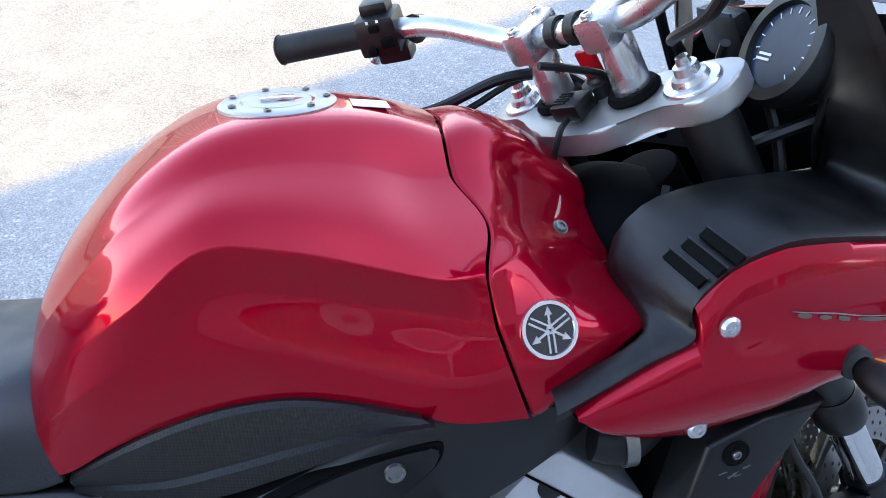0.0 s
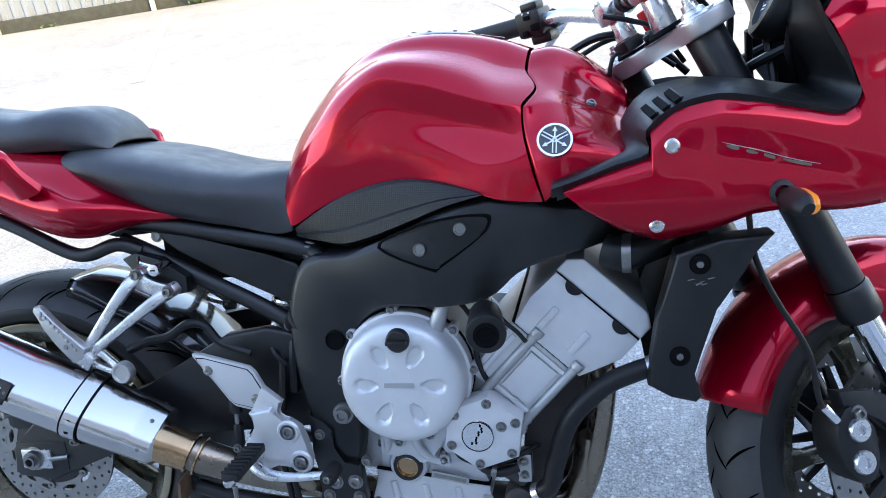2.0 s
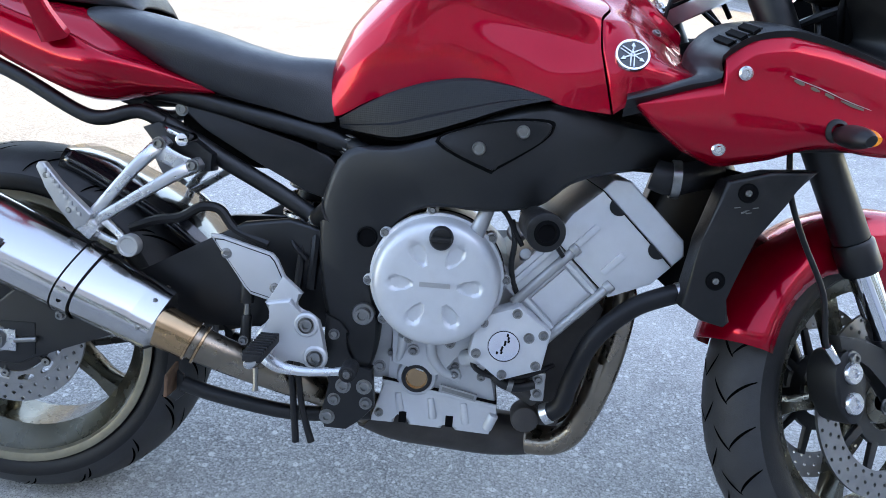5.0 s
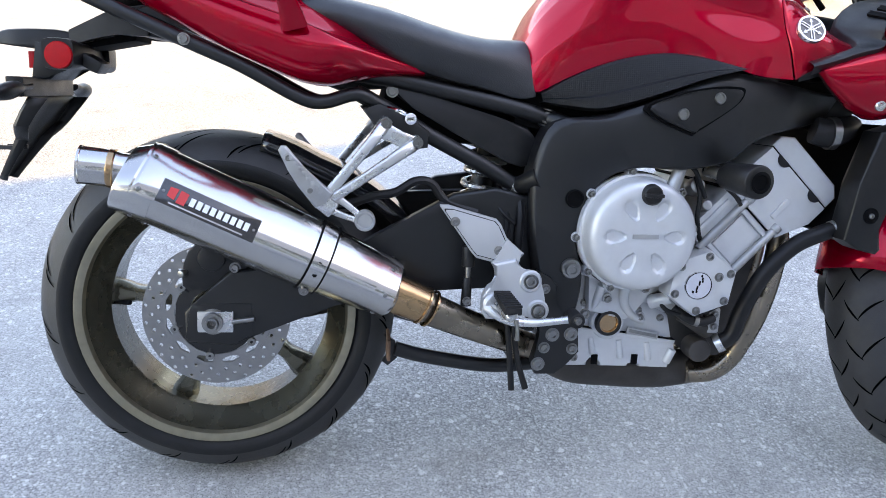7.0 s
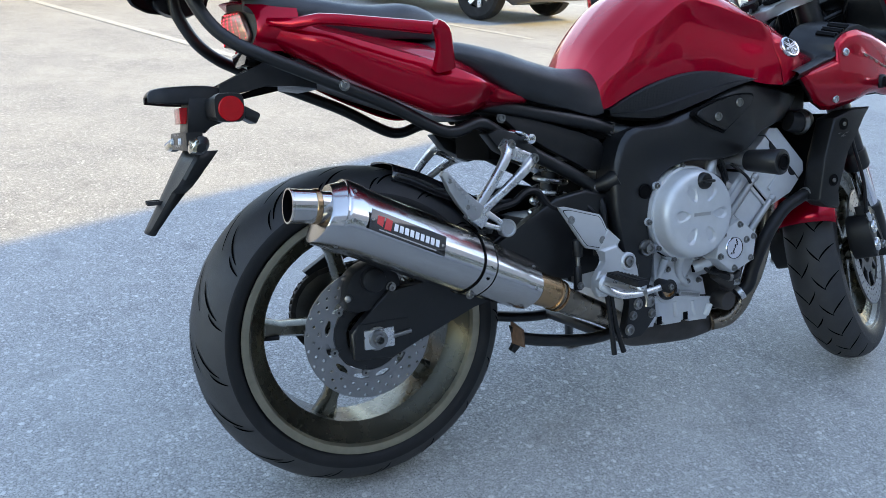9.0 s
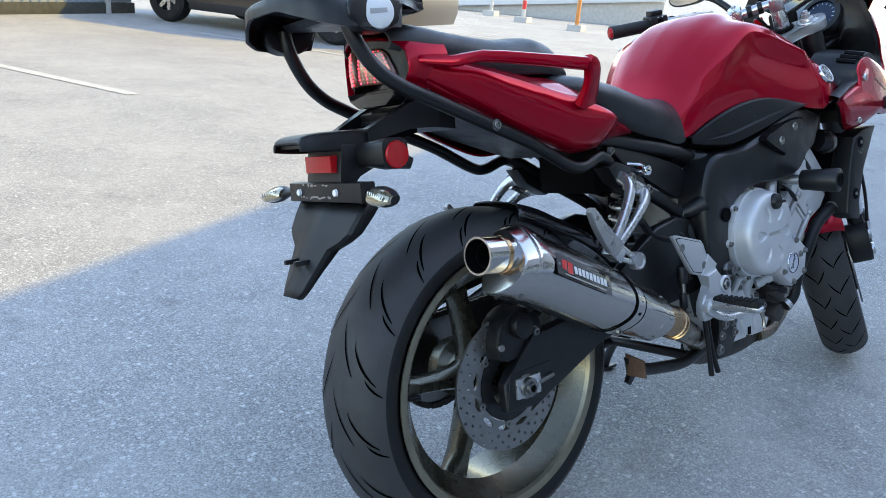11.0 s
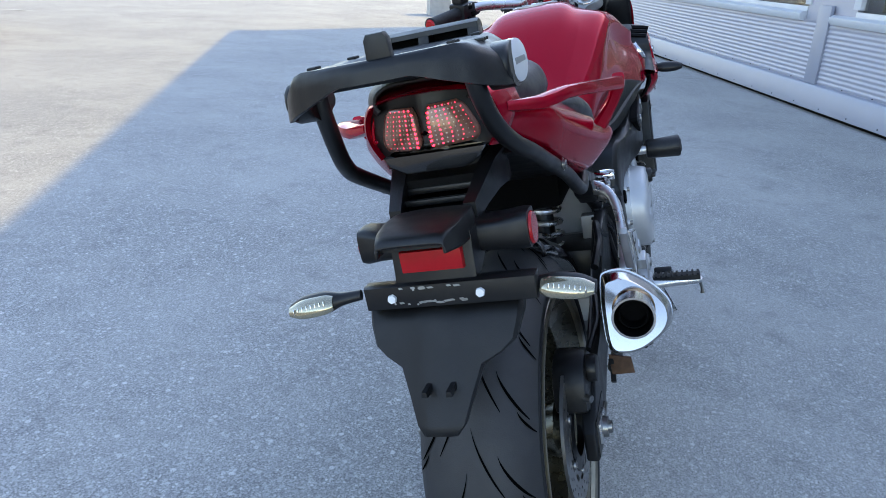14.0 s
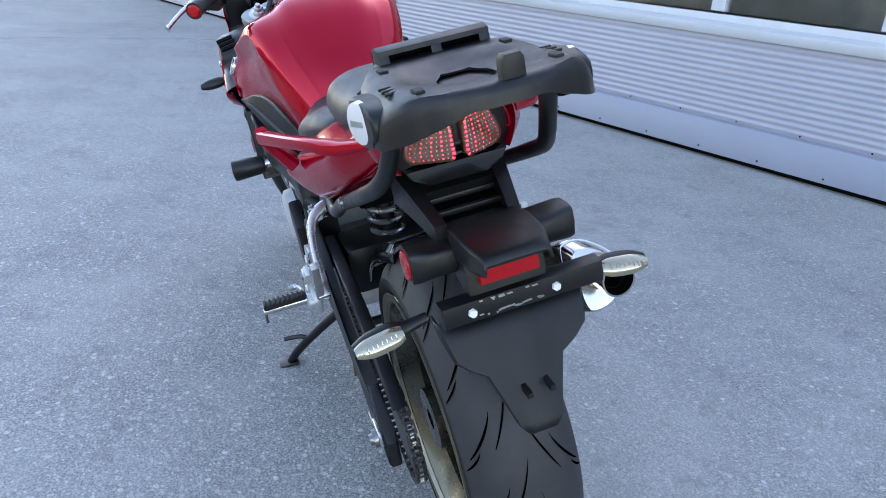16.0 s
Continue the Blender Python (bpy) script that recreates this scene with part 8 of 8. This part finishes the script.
for ob in flip("radiator_shroud", shroud(), PLASTIC, "black plastic radiator shroud with a scuff"):
    s = -1 if ob.data.vertices[0].co.y < 0 else 1
    for x, z in ((1.103, 0.648), (1.077, 0.524)):
        part("shroud_recess", turn([(0, 0.0012), (0.0095, 0.0012), (0.0115, 0.0004), (0.0135, 0.0012), (0.0135, -0.002), (0, -0.002)], (x, s * 0.2145, z), (0, s, 0), 22), DARK, ob)
        part("shroud_bolt", bolt_mesh((x, s * 0.2155, z), (0, s, 0), 0.0046, 0.003), BOLT, ob)
sc = None
rng = random.Random(2)
for k in range(7):
    x, z = 1.100 + rng.uniform(-0.014, 0.014), 0.622 + rng.uniform(-0.006, 0.006)
    sc = prism([(x, z), (x + rng.uniform(0.004, 0.010), z + 0.002), (x + 0.006, z + 0.0028), (x - 0.001, z + 0.0012)], -0.2146, -0.2141, 0, bm=sc)
part("scuff_marks", sc, BOLT, BIKE)

# ---- front mudguard, in the steering frame
FC = FRONT_AXLE


def mudguard():
    rings = []
    n = 26
    for k in range(n + 1):
        t = k / n
        a = radians(28 + 134 * t)
        R = 0.314 + 0.004 * math.sin(math.pi * t)
        w = 0.070 + 0.012 * math.sin(math.pi * min(1, t * 1.1))
        drop = 0.052 + 0.085 * math.exp(-((t - 0.48) / 0.19) ** 2)
        c, s_ = math.cos(a), math.sin(a)
        ring = []
        for y, dr in ((-w, -drop), (-w - 0.001, -drop * 0.55), (-w * 0.96, -0.026), (-w * 0.8, -0.008), (-w * 0.45, 0.002), (0, 0.005), (w * 0.45, 0.002), (w * 0.8, -0.008), (w * 0.96, -0.026), (w + 0.001, -drop * 0.55), (w, -drop)):
            ring.append(((R + dr) * c, y, (R + dr) * s_))
        rings.append(ring)
    return loft(rings, False, False)


mg = part("front_mudguard", mudguard(), RED, BIKE, "candy red front mudguard", sharp=60, m=STEER_M @ Matrix.Translation(FC) @ pose(0, 0, 0, 0, RAKE, 0))
md = mg.modifiers.new("thickness", "SOLIDIFY")
md.thickness, md.offset = 0.003, -1
for s in (-1, 1):
    hose = tube([(1.168, s * 0.15, 0.76), (1.172, s * 0.158, 0.70), (1.178, s * 0.17, 0.645), (1.205, s * 0.17, 0.585), (1.248, s * 0.165, 0.51), (1.262, s * 0.165, 0.445), (1.275, s * 0.16, 0.42), (1.292, s * 0.155, 0.405)], 0.0042, 10, 5)
    part("brake_hose", hose, HOSE, BIKE, "black front brake hose")
    if s < 0:
        part("hose_union", rod((1.268, -0.163, 0.432), (1.288, -0.158, 0.408), 0.0065, bevel=0.001), CHROME, BIKE)

# ---- cockpit
FM = basis((1.218, -0.066, 0.976), (0.0, -1.0, 0.0), (0.42, 0, 0.9))
g = turn([(0.0395, 0.001), (0.0415, 0.008), (0.0530, 0.007), (0.0565, 0.0), (0.0535, -0.025), (0.040, -0.048), (0, -0.055)], (0, 0, 0), (0, 0, 1), 40)
gp = part("tachometer", g, PLASTIC, BIKE, "black round tachometer with a dark blue face", m=FM)
part("gauge_face", turn([(0, 0.0015), (0.0398, 0.0015), (0.0398, 0.0)], (0, 0, 0), (0, 0, 1), 36), GAUGE, gp)
tick = None
for k in range(14):
    a = radians(-50 + 20 * k)
    tk = prism([(0.038, -0.0006), (0.045, -0.0006), (0.045, 0.0006), (0.038, 0.0006)], 0.0012, 0.0016, 0, axis="z")
    tk.transform(Matrix.Rotation(a, 4, "Z"))
    tick = join(tick, tk)
for k in range(2):
    tick = prism([(-0.036 + 0.002 * k, -0.02 + 0.006 * k), (-0.012, -0.02 + 0.006 * k), (-0.012, -0.017 + 0.006 * k), (-0.036 + 0.002 * k, -0.017 + 0.006 * k)], 0.0012, 0.0016, 0, axis="z", bm=tick)
tick.transform(Matrix.Translation((0, 0, 0.0008)) @ Matrix.Diagonal((0.82, 0.82, 1, 1)))
part("dial_mark", tick, WHITE, gp)
lcd = box(0, 0, 0, 0.02, 0.075, 0.055, 0.008, m=Matrix.Translation((1.222, 0.034, 0.976)) @ pose(0, 0, 0, 0, -24, 0))
ld = part("display_unit", lcd, PLASTIC, BIKE, "grey digital display")
part("display_face", box(0, 0, 0, 0.002, 0.062, 0.042, 0, m=Matrix.Translation((1.2118, 0.034, 0.9805)) @ pose(0, 0, 0, 0, -24, 0)), GAUGE, ld)
im = spart("ignition", turn([(0, 0.026), (0.010, 0.026), (0.012, 0.022), (0.018, 0.020), (0.02, 0.0), (0, 0)], (0.035, 0.0, 0.012), (0, 0, 1), 24), PLASTIC, "black ignition lock with a red key")
part("key", box(0.035, 0.0, 0.052, 0.008, 0.022, 0.03, 0.003), RED_LENS, im)
sn = spart("switch_box", box(-0.012, -0.002, 0.034, 0.03, 0.036, 0.018, 0.004), PLASTIC, "black sensor box on the yoke")
for k in range(5):
    part("box_rib", box(-0.02 + 0.004 * k, 0.006, 0.0435, 0.0015, 0.016, 0.002, 0), PLASTIC, sn)
cb1 = tube([(-0.03, -0.005, 0.03), (-0.05, -0.01, 0.03), (-0.065, 0.005, 0.0), (-0.05, 0.02, -0.03), (-0.02, 0.02, -0.06)], 0.0032, 8, 5)
spart("yoke_cable", cb1, HOSE)
for i, (pts, r) in enumerate([
    ([(-0.09, 0.20, 0.085), (-0.05, 0.14, 0.075), (0.0, 0.08, 0.07), (0.05, 0.05, 0.03), (0.08, 0.04, -0.05)], 0.006),
    ([(-0.12, 0.235, 0.075), (-0.09, 0.19, 0.055), (-0.04, 0.12, 0.06), (0.03, 0.07, 0.05), (0.06, 0.03, -0.03)], 0.004),
    ([(-0.10, 0.215, 0.065), (-0.085, 0.17, 0.045), (-0.05, 0.13, 0.062)], 0.003),
    ([(-0.004, -0.226, 0.146), (-0.004, -0.18, 0.10), (0.04, -0.10, 0.06), (0.09, -0.06, 0.02), (0.10, -0.05, -0.08)], 0.0055),
    ([(0.006, -0.222, 0.150), (0.016, -0.16, 0.118), (0.06, -0.09, 0.10), (0.10, -0.04, 0.02), (0.10, -0.02, -0.10)], 0.0055),
    ([(-0.024, 0.0, 0.09), (0.01, -0.01, 0.06), (0.035, -0.015, 0.03), (0.05, -0.01, -0.03)], 0.004),
    ([(0.09, -0.11, 0.02), (0.09, -0.09, -0.01), (0.06, -0.07, -0.08), (0.05, -0.05, -0.18)], 0.005),
]):
    spart("cable", tube(pts, r, 8, 5), HOSE)
for y in (-0.012, 0.014):
    spart("bar_strap", turn([(0.0128, -0.006), (0.016, -0.006), (0.016, 0.006), (0.0128, 0.006)], (0.030, y, 0.0935), (0, 1, 0), 16), HOSE)
part("head_cable", tube([(1.10, -0.075, 0.86), (1.085, -0.088, 0.82), (1.07, -0.098, 0.78), (1.05, -0.105, 0.74)], 0.005, 8, 4), HOSE, BIKE)
part("frame_screw", bolt_mesh((1.12, -0.085, 0.83), (0.3, -0.8, 0.4), 0.009, 0.004), BOLT, BIKE)
logo = None
for k in range(3):
    a = radians(120 * k)
    logo = turn([(0.0032, 0), (0.0055, 0), (0.0055, 0.0006), (0.0032, 0.0006), (0.0032, 0)], (0.0065 * math.cos(a), 0.0065 * math.sin(a), 0), (0, 0, 1), 14, logo)
part("frame_mark", logo, ALU, BIKE, "three small interlocked rings", m=basis((1.065, -0.103, 0.80), (0.8, 0.12, 0.5), (-0.5, -0.25, 0.8)))
# catches and wiring seen behind the heel guard
for pts, r in [([(0.215, -0.125, 0.508), (0.255, -0.128, 0.524), (0.293, -0.128, 0.532), (0.324, -0.124, 0.550), (0.352, -0.120, 0.547), (0.378, -0.122, 0.518), (0.43, -0.125, 0.50)], 0.0075),
               ([(0.478, -0.10, 0.555), (0.482, -0.12, 0.51), (0.480, -0.13, 0.46), (0.478, -0.14, 0.41)], 0.0065),
               ([(0.500, -0.11, 0.54), (0.503, -0.13, 0.50), (0.500, -0.135, 0.44)], 0.0075),
               ([(0.455, -0.10, 0.53), (0.470, -0.13, 0.505), (0.492, -0.135, 0.485)], 0.0035),
               ([(0.20, -0.12, 0.46), (0.12, -0.13, 0.45), (0.06, -0.13, 0.45), (0.02, -0.125, 0.44)], 0.005)]:
    part("harness", tube(pts, r, 8, 5), HOSE, BIKE)
part("reservoir", box(0.475, -0.10, 0.50, 0.03, 0.05, 0.07, 0.006), CAST, BIKE)


# ---- parked cars at the fence
def car(at, heading, label, size=(4.5, 1.82, 1.55)):
    L, W, H = size
    c = tagged(new("car"), label, "car", "parked cars")
    c.matrix_world = Matrix.Translation((*at, 0)) @ pose(0, 0, 0, 0, 0, heading)
    low = [(-L / 2, 0.45), (-L / 2 + 0.05, 0.30), (-L / 2 + 0.30, 0.24)]
    def arch(cx):
        return [(cx + 0.38 * math.cos(a), 0.32 + 0.38 * math.sin(a)) for a in [math.pi - math.pi * k / 8 for k in range(9)]]
    x0, x1 = -L / 2 + 0.85, L / 2 - 0.85
    prof = low + arch(x0) + [(x0 + 0.5, 0.22), (x1 - 0.5, 0.22)] + arch(x1) + [(L / 2 - 0.3, 0.24), (L / 2 - 0.03, 0.32), (L / 2, 0.5), (L / 2 - 0.04, 0.75), (L / 2 - 0.25, 0.92), (L / 2 - 1.0, 1.02), (-L / 2 + 0.1, 1.02), (-L / 2, 0.8)]
    part("body", prism(prof, -W / 2, W / 2, 0.05, seg=3), CAR_PAINT, c)
    cab = [(-L / 2 + 0.12, 1.0), (L / 2 - 1.0, 1.0), (L / 2 - 1.75, H - 0.05), (L / 2 - 2.1, H), (-L / 2 + 0.7, H), (-L / 2 + 0.25, H - 0.15)]
    part("cabin", prism(cab, -W / 2 + 0.12, W / 2 - 0.12, 0.06, seg=3), GLOSS_BLACK, c)
    part("roof", prism([(L / 2 - 1.8, H - 0.04), (L / 2 - 2.1, H + 0.01), (-L / 2 + 0.7, H + 0.01), (-L / 2 + 0.3, H - 0.1)], -W / 2 + 0.14, W / 2 - 0.14, 0.02), CAR_PAINT, c)
    for s in (-1, 1):
        part("sill", box(0, s * (W / 2 - 0.03), 0.27, L - 2.6, 0.08, 0.12, 0.02), CAR_BLACK, c)
        for x in (x0, x1):
            w = part("wheel", turn([(0.20, -0.10), (0.30, -0.105), (0.335, -0.08), (0.345, 0.0), (0.335, 0.08), (0.30, 0.105), (0.20, 0.10)], (0, 0, 0), (0, 1, 0), 40), RUBBER, c, m=Matrix.Translation((x, s * (W / 2 - 0.12), 0.345)))
            part("rim", turn([(0.0, 0.0), (0.05, 0.0), (0.06, -0.02), (0.185, -0.035), (0.19, 0.03), (0.21, 0.03), (0.21, -0.09), (0.19, -0.09)], (0, 0, 0), (0, -s, 0), 36), CAR_BLACK, w)
            for k in range(7):
                a = 2 * math.pi * k / 7
                sp_ = loft([[(0.04, s * 0.05, -0.03), (0.04, s * 0.05, 0.03), (0.04, s * 0.03, 0.03), (0.04, s * 0.03, -0.03)], [(0.205, s * 0.085, -0.026), (0.205, s * 0.085, 0.026), (0.205, s * 0.05, 0.026), (0.205, s * 0.05, -0.026)]])
                sp_.transform(Matrix.Rotation(a, 4, "Y"))
                part("spoke", sp_, ALU, w)
        part("lamp", box(L / 2 - 0.08, s * (W / 2 - 0.25), 0.75, 0.1, 0.35, 0.14, 0.03), CLEAR_LENS, c)
        part("lamp", box(-L / 2 + 0.05, s * (W / 2 - 0.22), 0.85, 0.1, 0.3, 0.16, 0.03), RED_LENS, c)
    return c


car((4.06, 9.36), 117, "dark brown parked car with bright alloy wheels")
